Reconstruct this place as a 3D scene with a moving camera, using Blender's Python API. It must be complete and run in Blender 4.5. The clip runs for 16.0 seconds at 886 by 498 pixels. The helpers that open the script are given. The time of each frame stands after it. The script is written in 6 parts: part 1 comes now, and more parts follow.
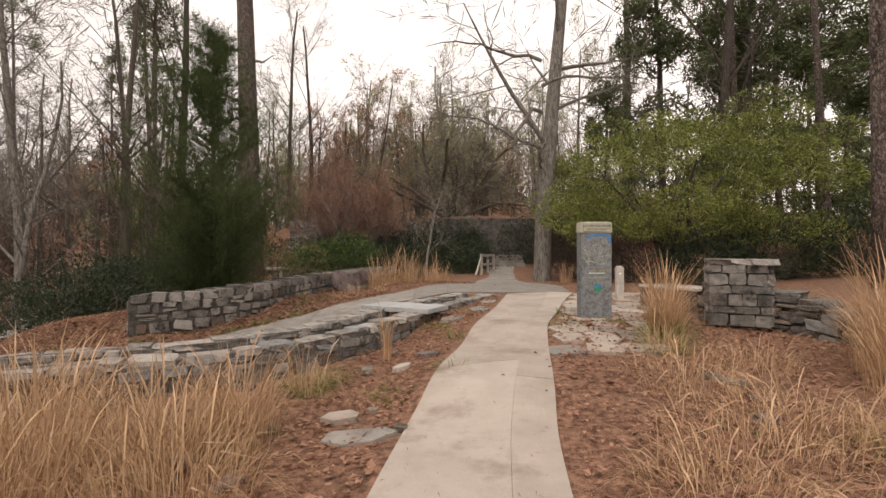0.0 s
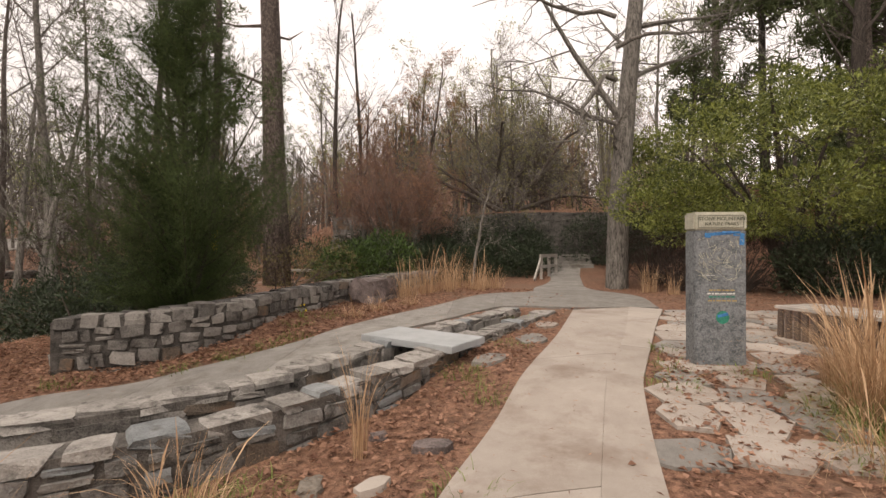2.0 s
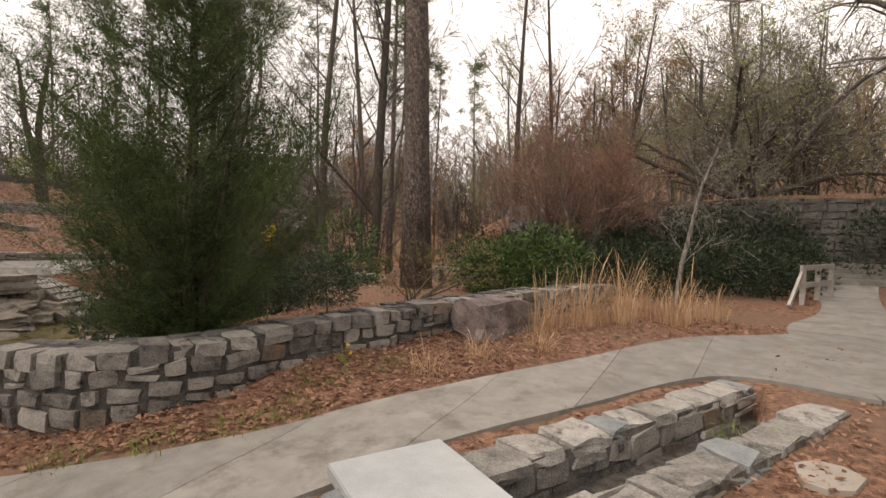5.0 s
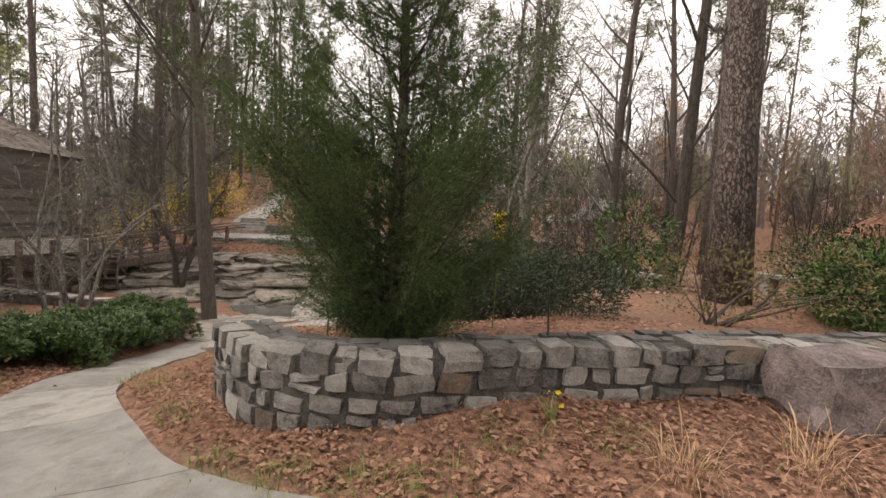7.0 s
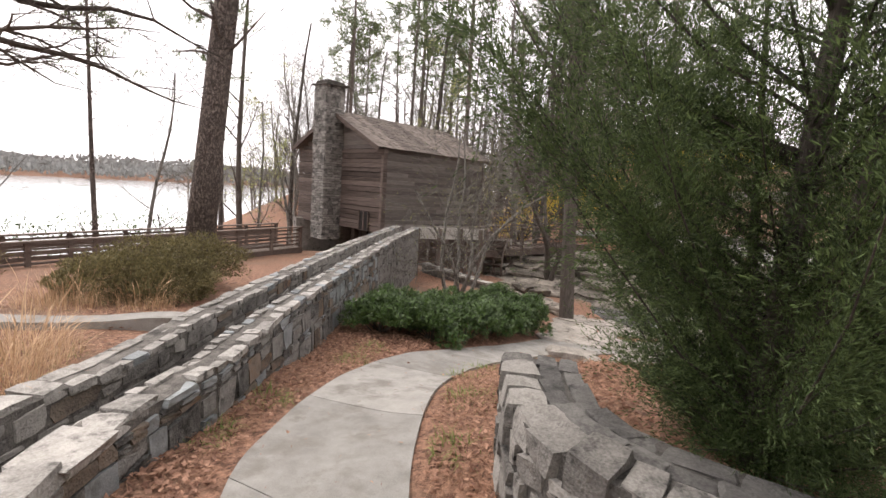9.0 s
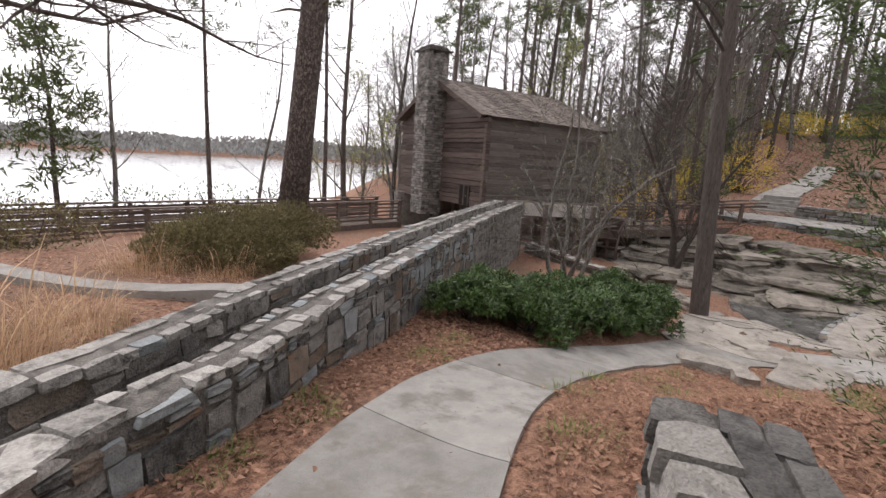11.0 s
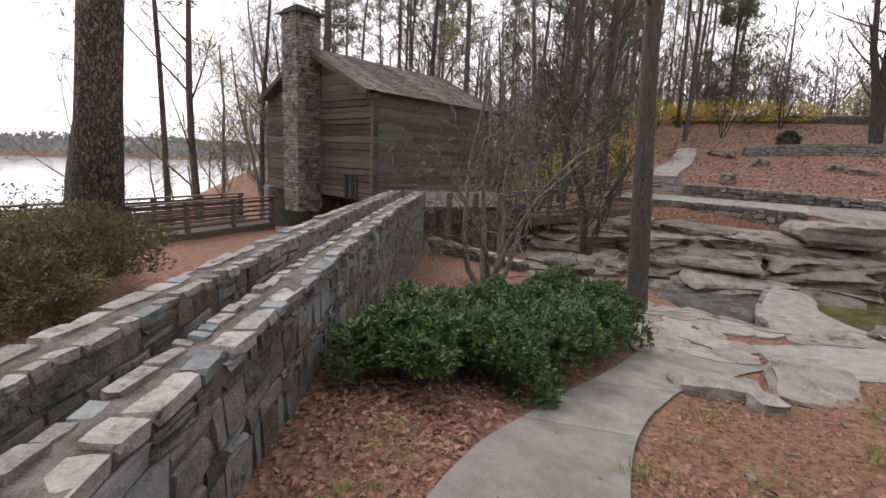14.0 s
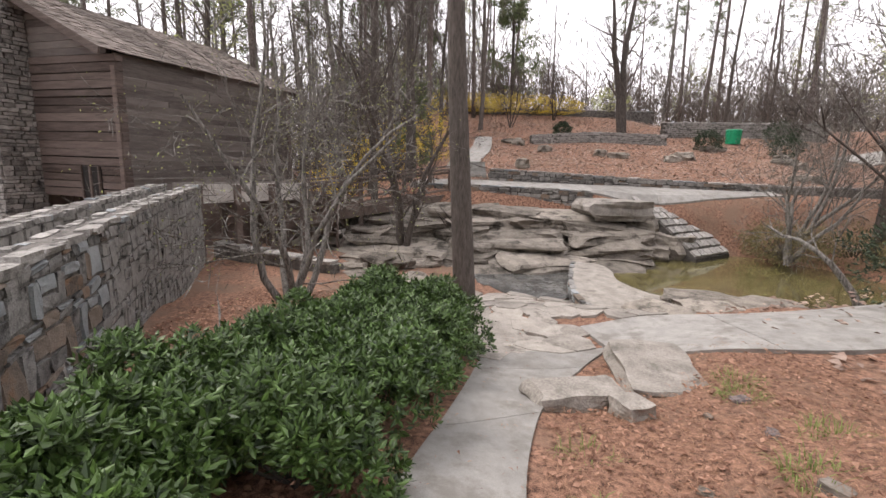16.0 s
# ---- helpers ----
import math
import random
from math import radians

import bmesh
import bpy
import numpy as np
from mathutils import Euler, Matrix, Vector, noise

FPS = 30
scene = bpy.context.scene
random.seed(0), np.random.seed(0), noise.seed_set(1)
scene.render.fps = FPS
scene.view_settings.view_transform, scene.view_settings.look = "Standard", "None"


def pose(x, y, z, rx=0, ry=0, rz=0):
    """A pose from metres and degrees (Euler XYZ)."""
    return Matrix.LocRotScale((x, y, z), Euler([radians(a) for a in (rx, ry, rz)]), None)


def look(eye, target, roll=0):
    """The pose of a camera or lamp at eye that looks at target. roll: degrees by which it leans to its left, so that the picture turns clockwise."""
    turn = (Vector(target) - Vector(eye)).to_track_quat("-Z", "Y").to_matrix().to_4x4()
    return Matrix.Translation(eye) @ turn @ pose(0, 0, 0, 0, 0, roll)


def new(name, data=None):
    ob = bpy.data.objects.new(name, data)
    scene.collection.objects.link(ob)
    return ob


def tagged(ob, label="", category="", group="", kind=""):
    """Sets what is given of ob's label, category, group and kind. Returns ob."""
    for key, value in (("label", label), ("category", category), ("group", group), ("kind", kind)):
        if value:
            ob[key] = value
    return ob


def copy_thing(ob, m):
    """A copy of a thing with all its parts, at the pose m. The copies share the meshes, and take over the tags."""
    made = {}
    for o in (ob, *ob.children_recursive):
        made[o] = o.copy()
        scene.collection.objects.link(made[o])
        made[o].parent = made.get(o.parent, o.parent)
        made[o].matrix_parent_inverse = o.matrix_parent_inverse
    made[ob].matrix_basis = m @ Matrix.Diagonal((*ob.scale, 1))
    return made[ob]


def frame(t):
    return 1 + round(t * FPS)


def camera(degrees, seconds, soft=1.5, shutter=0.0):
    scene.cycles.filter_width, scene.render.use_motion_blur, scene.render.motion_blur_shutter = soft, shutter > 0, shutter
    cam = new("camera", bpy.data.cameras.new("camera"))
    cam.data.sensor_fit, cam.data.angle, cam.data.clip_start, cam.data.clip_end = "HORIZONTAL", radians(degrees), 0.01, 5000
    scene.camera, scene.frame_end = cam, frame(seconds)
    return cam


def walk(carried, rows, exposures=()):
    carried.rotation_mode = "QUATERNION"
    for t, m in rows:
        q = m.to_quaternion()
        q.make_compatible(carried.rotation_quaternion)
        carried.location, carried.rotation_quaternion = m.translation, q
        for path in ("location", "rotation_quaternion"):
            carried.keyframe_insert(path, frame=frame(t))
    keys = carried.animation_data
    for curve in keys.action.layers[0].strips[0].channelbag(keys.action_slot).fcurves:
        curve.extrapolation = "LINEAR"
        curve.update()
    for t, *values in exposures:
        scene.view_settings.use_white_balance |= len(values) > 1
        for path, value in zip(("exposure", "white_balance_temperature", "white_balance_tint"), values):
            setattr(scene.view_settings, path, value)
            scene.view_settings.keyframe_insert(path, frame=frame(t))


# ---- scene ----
cam = camera(87.5, 16.0)
METRES, EYE, TILT, LEAN, TURN = 17.0, 1.5, 0.6, 0.0, 0.0
ROWS = [
    (0.0, 0.0, 0.0, 0.0, 0.0, 0.0, -0.0),
    (0.5, 0.0049, 0.0429, -0.0011, 2.33, -0.15, 0.02),
    (1.0, 0.0113, 0.086, -0.0009, 4.06, -0.36, 0.13),
    (1.5, 0.0176, 0.126, 0.0038, 7.21, -0.51, -0.17),
    (2.0, 0.0211, 0.1629, 0.0072, 7.64, -0.44, 0.17),
    (2.5, 0.0279, 0.2046, 0.0094, 8.12, -0.45, 0.27),
    (3.0, 0.0311, 0.2476, 0.0117, 8.57, -0.57, -0.06),
    (3.5, 0.0334, 0.2898, 0.0137, 10.44, -0.73, -0.17),
    (4.0, 0.033, 0.3278, 0.0191, 19.89, -1.08, -0.83),
    (6.5, 0.0034, 0.4857, 0.0206, 55.06, -4.18, -1.39),
    (7.0, -0.0169, 0.5028, 0.0233, 70.31, -4.53, -2.3),
    (7.5, -0.0382, 0.5142, 0.033, 82.76, -5.17, -2.59),
    (8.0, -0.0593, 0.5235, 0.0333, 93.71, -5.47, -2.84),
    (8.5, -0.0815, 0.5301, 0.0322, 106.99, -5.95, -3.29),
    (9.0, -0.1037, 0.5308, 0.0286, 115.56, -7.19, -3.38),
    (9.5, -0.127, 0.5315, 0.0188, 121.74, -9.14, -3.28),
    (10.0, -0.1447, 0.5239, 0.0182, 128.32, -10.36, -3.76),
    (12.5, -0.2438, 0.4322, 0.0002, 127.63, -11.15, -2.59),
    (13.0, -0.2622, 0.4107, -0.0023, 121.2, -10.66, -2.39),
    (13.5, -0.284, 0.3933, -0.0052, 115.18, -10.41, -1.99),
    (14.0, -0.3101, 0.376, -0.0078, 113.56, -10.63, -1.95),
    (14.5, -0.3349, 0.3624, -0.0104, 109.05, -10.56, -1.61),
    (15.0, -0.3631, 0.358, -0.0162, 103.57, -10.62, -1.3),
    (15.5, -0.3913, 0.3538, -0.0196, 97.12, -10.72, -1.25),
    (16.0, -0.4211, 0.3552, -0.0234, 90.44, -10.83, -1.08),
]
walk(cam, [(t, pose(0, 0, EYE, TILT, LEAN, TURN) @ pose(METRES * x, METRES * y, METRES * z, 90 + pitch, roll, yaw)) for t, x, y, z, yaw, pitch, roll in ROWS],
     [(0, 0.0, 7750, 16), (4, 0.1, 7750, 14), (6.5, 0.38, 7550, 13), (7.5, 0.63, 7300, 13), (9, 0.84, 6950, 13), (10, 0.72, 6800, 13), (12.5, 0.2, 6550, 14), (14, 0.28, 6700, 14), (15, 0.45, 6800, 14), (16, 0.84, 6700, 14)])

# ---- sky and light: a bright overcast day ----
world = bpy.data.worlds.new("overcast_sky")
scene.world = world
world.use_nodes = True
wn = world.node_tree
sky = wn.nodes.new("ShaderNodeTexSky")
sky.sky_type, sky.sun_disc = "NISHITA", False
sky.sun_elevation, sky.sun_rotation = radians(48), radians(200)
sky.air_density, sky.dust_density, sky.ozone_density = 1.0, 4.0, 1.0
grey = wn.nodes.new("ShaderNodeHueSaturation")
grey.inputs["Saturation"].default_value = 0.10
wn.links.new(sky.outputs[0], grey.inputs["Color"])
cloud = wn.nodes.new("ShaderNodeMix")
cloud.data_type = "RGBA"
cloud.inputs["Factor"].default_value = 0.75
wn.links.new(grey.outputs[0], cloud.inputs["A"])
cloud.inputs["B"].default_value = (9.3, 9.3, 9.85, 1)
back = wn.nodes["Background"]
wn.links.new(cloud.outputs["Result"], back.inputs[0])
back.inputs[1].default_value = 0.15
sun = new("sun", bpy.data.lights.new("sun", "SUN"))
sun.data.energy, sun.data.angle, sun.data.color = 1.3, radians(30), (1.0, 0.96, 0.9)
sun.matrix_world = look((0, 0, 0), (0.25, 0.6, -1))

# ---- materials ----


def material(name, dark, light, scale=6.0, rough=0.8, bump=0.3, fine=60.0, island=0.0, each=0.0, stretch=(1, 1, 1), leafy=0.0,
             stain=None, stain_scale=0.6, stain_at=0.55, metal=0.0, gloss=0.3, plates=0.0, crack=(0.02, 0.016, 0.014)):
    """Two tones mixed by coarse and fine noise, with an optional third tone in patches, and relief."""
    m = bpy.data.materials.new(name)
    m.use_nodes = True
    t = m.node_tree
    n, k = t.nodes, t.links
    b = n["Principled BSDF"]
    b.inputs["Roughness"].default_value = rough
    b.inputs["Metallic"].default_value = metal
    b.inputs["Specular IOR Level"].default_value = gloss
    mp = n.new("ShaderNodeMapping")
    mp.inputs["Scale"].default_value = stretch
    geo = n.new("ShaderNodeNewGeometry")
    k.new(geo.outputs["Position"], mp.inputs[0])
    a = n.new("ShaderNodeTexNoise")
    a.inputs["Scale"].default_value, a.inputs["Detail"].default_value, a.inputs["Roughness"].default_value = scale, 6, 0.65
    f = n.new("ShaderNodeTexNoise")
    f.inputs["Scale"].default_value, f.inputs["Detail"].default_value = fine, 3
    k.new(mp.outputs[0], a.inputs["Vector"])
    k.new(mp.outputs[0], f.inputs["Vector"])
    add = n.new("ShaderNodeMath")
    add.operation = "MULTIPLY_ADD"
    k.new(f.outputs["Fac"], add.inputs[0])
    add.inputs[1].default_value = 0.6
    k.new(a.outputs["Fac"], add.inputs[2])
    last = add
    for amount, source in ((island, geo.outputs["Random Per Island"]), (each, n.new("ShaderNodeObjectInfo").outputs["Random"])):
        if amount:
            more = n.new("ShaderNodeMath")
            more.operation = "MULTIPLY_ADD"
            k.new(source, more.inputs[0])
            more.inputs[1].default_value = amount
            k.new(last.outputs[0], more.inputs[2])
            last = more
    ramp = n.new("ShaderNodeMapRange")
    ramp.inputs["From Min"].default_value = 0.62
    ramp.inputs["From Max"].default_value = 0.98 + island + each
    k.new(last.outputs[0], ramp.inputs["Value"])
    mix = n.new("ShaderNodeMix")
    mix.data_type = "RGBA"
    k.new(ramp.outputs[0], mix.inputs["Factor"])
    mix.inputs["A"].default_value, mix.inputs["B"].default_value = (*dark, 1), (*light, 1)
    colour = mix.outputs["Result"]
    if stain:
        s = n.new("ShaderNodeTexNoise")
        s.inputs["Scale"].default_value, s.inputs["Detail"].default_value, s.inputs["Roughness"].default_value = stain_scale, 8, 0.7
        k.new(geo.outputs["Position"], s.inputs["Vector"])
        sr = n.new("ShaderNodeMapRange")
        sr.inputs["From Min"].default_value, sr.inputs["From Max"].default_value = stain_at, stain_at + 0.14
        k.new(s.outputs["Fac"], sr.inputs["Value"])
        m2 = n.new("ShaderNodeMix")
        m2.data_type = "RGBA"
        k.new(sr.outputs[0], m2.inputs["Factor"])
        k.new(colour, m2.inputs["A"])
        m2.inputs["B"].default_value = (*stain, 1)
        colour = m2.outputs["Result"]
    height = add.outputs[0]
    if plates:
        vm = n.new("ShaderNodeMapping")
        vm.inputs["Scale"].default_value = (1, 1, 0.38)
        k.new(geo.outputs["Position"], vm.inputs[0])
        wob = n.new("ShaderNodeMix")
        wob.data_type = "RGBA"
        wob.inputs["Factor"].default_value = 0.12
        k.new(vm.outputs[0], wob.inputs["A"])
        k.new(a.outputs["Color"], wob.inputs["B"])
        vo = n.new("ShaderNodeTexVoronoi")
        vo.feature = "DISTANCE_TO_EDGE"
        vo.inputs["Scale"].default_value = plates
        k.new(wob.outputs["Result"], vo.inputs["Vector"])
        edge = n.new("ShaderNodeMapRange")
        edge.inputs["From Min"].default_value, edge.inputs["From Max"].default_value = 0.02, 0.13
        k.new(vo.outputs["Distance"], edge.inputs["Value"])
        m3 = n.new("ShaderNodeMix")
        m3.data_type = "RGBA"
        k.new(edge.outputs[0], m3.inputs["Factor"])
        m3.inputs["A"].default_value = (*crack, 1)
        k.new(colour, m3.inputs["B"])
        colour = m3.outputs["Result"]
        both = n.new("ShaderNodeMath")
        both.operation = "MULTIPLY_ADD"
        k.new(edge.outputs[0], both.inputs[0])
        both.inputs[1].default_value = 1.5
        k.new(height, both.inputs[2])
        height = both.outputs[0]
    k.new(colour, b.inputs["Base Color"])
    if bump:
        bp = n.new("ShaderNodeBump")
        bp.inputs["Strength"].default_value, bp.inputs["Distance"].default_value = bump, 0.02
        k.new(height, bp.inputs["Height"])
        k.new(bp.outputs[0], b.inputs["Normal"])
    if leafy:
        tr = n.new("ShaderNodeBsdfTranslucent")
        k.new(colour, tr.inputs[0])
        ms = n.new("ShaderNodeMixShader")
        ms.inputs[0].default_value = leafy
        k.new(b.outputs[0], ms.inputs[1])
        k.new(tr.outputs[0], ms.inputs[2])
        k.new(ms.outputs[0], n["Material Output"].inputs["Surface"])
    return m


CONCRETE = material("old_concrete", (0.185, 0.176, 0.163), (0.37, 0.353, 0.328), 3.5, 0.85, 0.8, 130, each=0.3, stain=(0.2, 0.185, 0.166), stain_scale=2.4, stain_at=0.5)
CONCRETE_WARM = material("sandy_concrete", (0.30, 0.26, 0.225), (0.49, 0.442, 0.398), 1.7, 0.85, 0.45, 150, each=0.35, stain=(0.265, 0.213, 0.178), stain_scale=0.9, stain_at=0.51)
SLAB = material("smooth_pale_concrete", (0.33, 0.352, 0.362), (0.43, 0.452, 0.463), 3, 0.7, 0.08, 120)
STONE = material("rough_granite", (0.034, 0.034, 0.034), (0.31, 0.298, 0.28), 9, 0.85, 1.0, 60, each=0.5, stain=(0.03, 0.028, 0.026), stain_scale=4.2, stain_at=0.52)
STONE_CAP = material("pale_granite_cap", (0.12, 0.112, 0.102), (0.46, 0.435, 0.405), 8, 0.85, 1.0, 60, each=0.4, stain=(0.07, 0.066, 0.06), stain_scale=6.0, stain_at=0.53)
STONE_DARK = material("weathered_dark_granite", (0.052, 0.048, 0.045), (0.41, 0.385, 0.355), 8, 0.85, 1.0, 60, each=0.5, stain=(0.028, 0.026, 0.025), stain_scale=4.0, stain_at=0.52)
STONE_TAN = material("rust_stained_granite", (0.06, 0.048, 0.039), (0.27, 0.22, 0.178), 7, 0.85, 1.0, 60, each=0.4, stain=(0.2, 0.12, 0.075), stain_scale=3.5, stain_at=0.5)
SLATE = material("dark_slate_bed", (0.04, 0.038, 0.037), (0.2, 0.19, 0.18), 7, 0.85, 1.0, 60, each=0.4, stain=(0.035, 0.033, 0.032), stain_scale=4, stain_at=0.53)
STONE_BLUE = material("pale_bluish_granite", (0.12, 0.132, 0.138), (0.34, 0.358, 0.362), 6, 0.8, 0.6, 80, each=0.3, stain=(0.12, 0.12, 0.115), stain_scale=5, stain_at=0.55)
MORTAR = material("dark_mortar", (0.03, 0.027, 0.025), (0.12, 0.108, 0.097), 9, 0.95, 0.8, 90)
MORTAR_BED = material("dark_grey_mortar", (0.04, 0.037, 0.034), (0.13, 0.12, 0.11), 7, 0.95, 0.9, 80)
MORTAR_GREY = material("weathered_grey_mortar", (0.07, 0.064, 0.058), (0.2, 0.183, 0.167), 7, 0.95, 0.9, 80, stain=(0.045, 0.041, 0.038), stain_scale=3.0, stain_at=0.52)
ROCK = material("bedrock_gneiss", (0.06, 0.051, 0.041), (0.34, 0.30, 0.255), 2.6, 0.8, 1.0, 30, each=0.4, stretch=(1, 1, 4), stain=(0.04, 0.034, 0.026), stain_scale=1.6, stain_at=0.5)
ROCK_PALE = material("pale_grey_gneiss", (0.15, 0.135, 0.118), (0.43, 0.39, 0.345), 3.2, 0.8, 1.0, 40, each=0.3, stain=(0.10, 0.09, 0.075), stain_scale=2.2, stain_at=0.55)
ROCK_PINK = material("reddish_boulder", (0.085, 0.069, 0.066), (0.27, 0.22, 0.21), 3.5, 0.85, 1.0, 50, stain=(0.07, 0.06, 0.057), stain_scale=2.5, stain_at=0.55)
LITTER = material("pine_straw_ground", (0.055, 0.027, 0.018), (0.37, 0.205, 0.138), 13, 0.95, 1.0, 90, stain=(0.19, 0.122, 0.086), stain_scale=0.45, stain_at=0.5)
LEAF_PALE = material("pale_fallen_leaf", (0.15, 0.095, 0.075), (0.52, 0.40, 0.33), 30, 0.8, 0.2, 120, island=1.0, leafy=0.2)
PINESTRAW = material("fallen_pine_needles", (0.13, 0.06, 0.034), (0.46, 0.275, 0.175), 4, 0.75, 0, 40, island=0.8, leafy=0.15)
LEAF_DEAD = material("fallen_leaf", (0.095, 0.04, 0.027), (0.50, 0.295, 0.205), 30, 0.8, 0.2, 120, island=1.0, leafy=0.2)
STRAW = material("dry_grass", (0.30, 0.165, 0.085), (0.76, 0.55, 0.36), 4, 0.7, 0, 40, island=0.9, leafy=0.25)
GRASS = material("green_grass", (0.09, 0.125, 0.03), (0.30, 0.36, 0.12), 4, 0.7, 0, 40, island=0.7, leafy=0.25)
BARK = material("grey_brown_bark", (0.026, 0.021, 0.018), (0.145, 0.122, 0.107), 13, 0.95, 1.0, 40, each=0.3, stretch=(1.3, 1.3, 0.22))
BARK_PINE = material("pine_bark", (0.095, 0.076, 0.068), (0.27, 0.22, 0.195), 9, 0.95, 1.0, 40, plates=19.0, crack=(0.07, 0.056, 0.049))
BARK_PALE = material("pale_grey_bark", (0.05, 0.045, 0.04), (0.28, 0.26, 0.235), 14, 0.95, 1.0, 45, stretch=(1.4, 1.4, 0.22))
TWIG_RED = material("reddish_twigs", (0.13, 0.075, 0.06), (0.31, 0.20, 0.165), 6, 0.9, 0, 40, island=0.3)
TWIG_DARK = material("dark_twigs", (0.03, 0.022, 0.02), (0.11, 0.075, 0.065), 6, 0.9, 0, 40, island=0.4)
NEEDLE = material("pine_needles", (0.032, 0.048, 0.022), (0.17, 0.205, 0.09), 1.2, 0.7, 0, 20, island=0.6, leafy=0.25)
CEDAR = material("cedar_foliage", (0.007, 0.017, 0.006), (0.142, 0.2, 0.072), 1.8, 0.6, 0, 20, island=0.7, leafy=0.3)
LAUREL = material("glossy_laurel_leaf", (0.004, 0.013, 0.004), (0.1, 0.175, 0.04), 5, 0.42, 0, 20, island=0.8, leafy=0.08, gloss=0.4)
HOLLY = material("broad_evergreen_leaf", (0.014, 0.032, 0.006), (0.34, 0.385, 0.095), 0.9, 0.38, 0, 20, island=0.9, leafy=0.2, gloss=0.5)
DARKLEAF = material("dark_evergreen_leaf", (0.01, 0.018, 0.01), (0.06, 0.085, 0.045), 1.5, 0.45, 0, 20, island=0.6, leafy=0.1)
BROWNLEAF = material("dull_olive_leaf", (0.075, 0.062, 0.03), (0.25, 0.215, 0.10), 1.5, 0.6, 0, 20, island=0.8, leafy=0.2)
OLIVE = material("olive_young_leaf", (0.13, 0.125, 0.05), (0.34, 0.32, 0.13), 1.0, 0.6, 0, 20, island=0.6, leafy=0.3)
SPRING = material("young_spring_leaf", (0.22, 0.26, 0.08), (0.48, 0.50, 0.20), 1.0, 0.6, 0, 20, island=0.5, leafy=0.35)
RUSSET = material("russet_bud", (0.30, 0.15, 0.08), (0.50, 0.30, 0.17), 1.0, 0.7, 0, 20, island=0.5, leafy=0.3)
FORSYTHIA = material("yellow_blossom", (0.42, 0.30, 0.03), (0.74, 0.56, 0.07), 1.0, 0.6, 0, 20, island=0.4, leafy=0.3)
LOG = material("weathered_log", (0.035, 0.026, 0.022), (0.20, 0.155, 0.135), 5, 0.9, 0.8, 60, each=0.5, stretch=(0.3, 0.3, 3))
BOARD = material("grey_board", (0.075, 0.062, 0.056), (0.25, 0.22, 0.20), 5, 0.9, 0.7, 60, each=0.6, stretch=(0.4, 0.4, 3))
SHINGLE = material("wood_shingle", (0.06, 0.048, 0.041), (0.25, 0.21, 0.185), 5, 0.9, 0.6, 60, island=0.8, each=0.3)
RAILWOOD = material("dark_deck_wood", (0.07, 0.05, 0.042), (0.17, 0.13, 0.11), 5, 0.8, 0.4, 60, each=0.3)
GREYWOOD = material("silvered_wood", (0.30, 0.28, 0.26), (0.55, 0.52, 0.48), 6, 0.85, 0.4, 60, each=0.2)
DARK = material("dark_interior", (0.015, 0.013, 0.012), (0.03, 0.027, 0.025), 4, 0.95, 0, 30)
SIGN = material("slate_map_panel", (0.09, 0.10, 0.11), (0.30, 0.32, 0.33), 9, 0.6, 0.6, 50, stain=(0.05, 0.06, 0.075), stain_scale=9, stain_at=0.55)
SIGNCAP = material("pale_sign_cap", (0.38, 0.37, 0.30), (0.55, 0.54, 0.44), 8, 0.7, 0.2, 80)
# Light base colour helps out the weak sky reflection on the lake.
WATER = material("sky_pale_lake_water", (0.40, 0.42, 0.43), (0.50, 0.52, 0.53), 0.5, 0.15, 0.1, 2.5, gloss=0.8)
POOL = material("shallow_green_pool", (0.06, 0.05, 0.02), (0.16, 0.14, 0.06), 1.0, 0.06, 0.04, 8, gloss=0.6)
CREEK = material("wet_dark_rock_bed", (0.045, 0.046, 0.045), (0.15, 0.148, 0.14), 1.6, 0.12, 0.12, 9, gloss=0.5)
# Far shore: distance haze is mixed into these pale greys.
SHORE = material("haze_toned_shore", (0.19, 0.19, 0.185), (0.30, 0.295, 0.28), 0.25, 0.95, 0, 2, island=0.6)
WOODS = material("far_woods", (0.09, 0.083, 0.07), (0.22, 0.195, 0.165), 0.25, 0.95, 0, 2, island=0.6)

# ---- mesh tools ----
rng = np.random.default_rng(7)


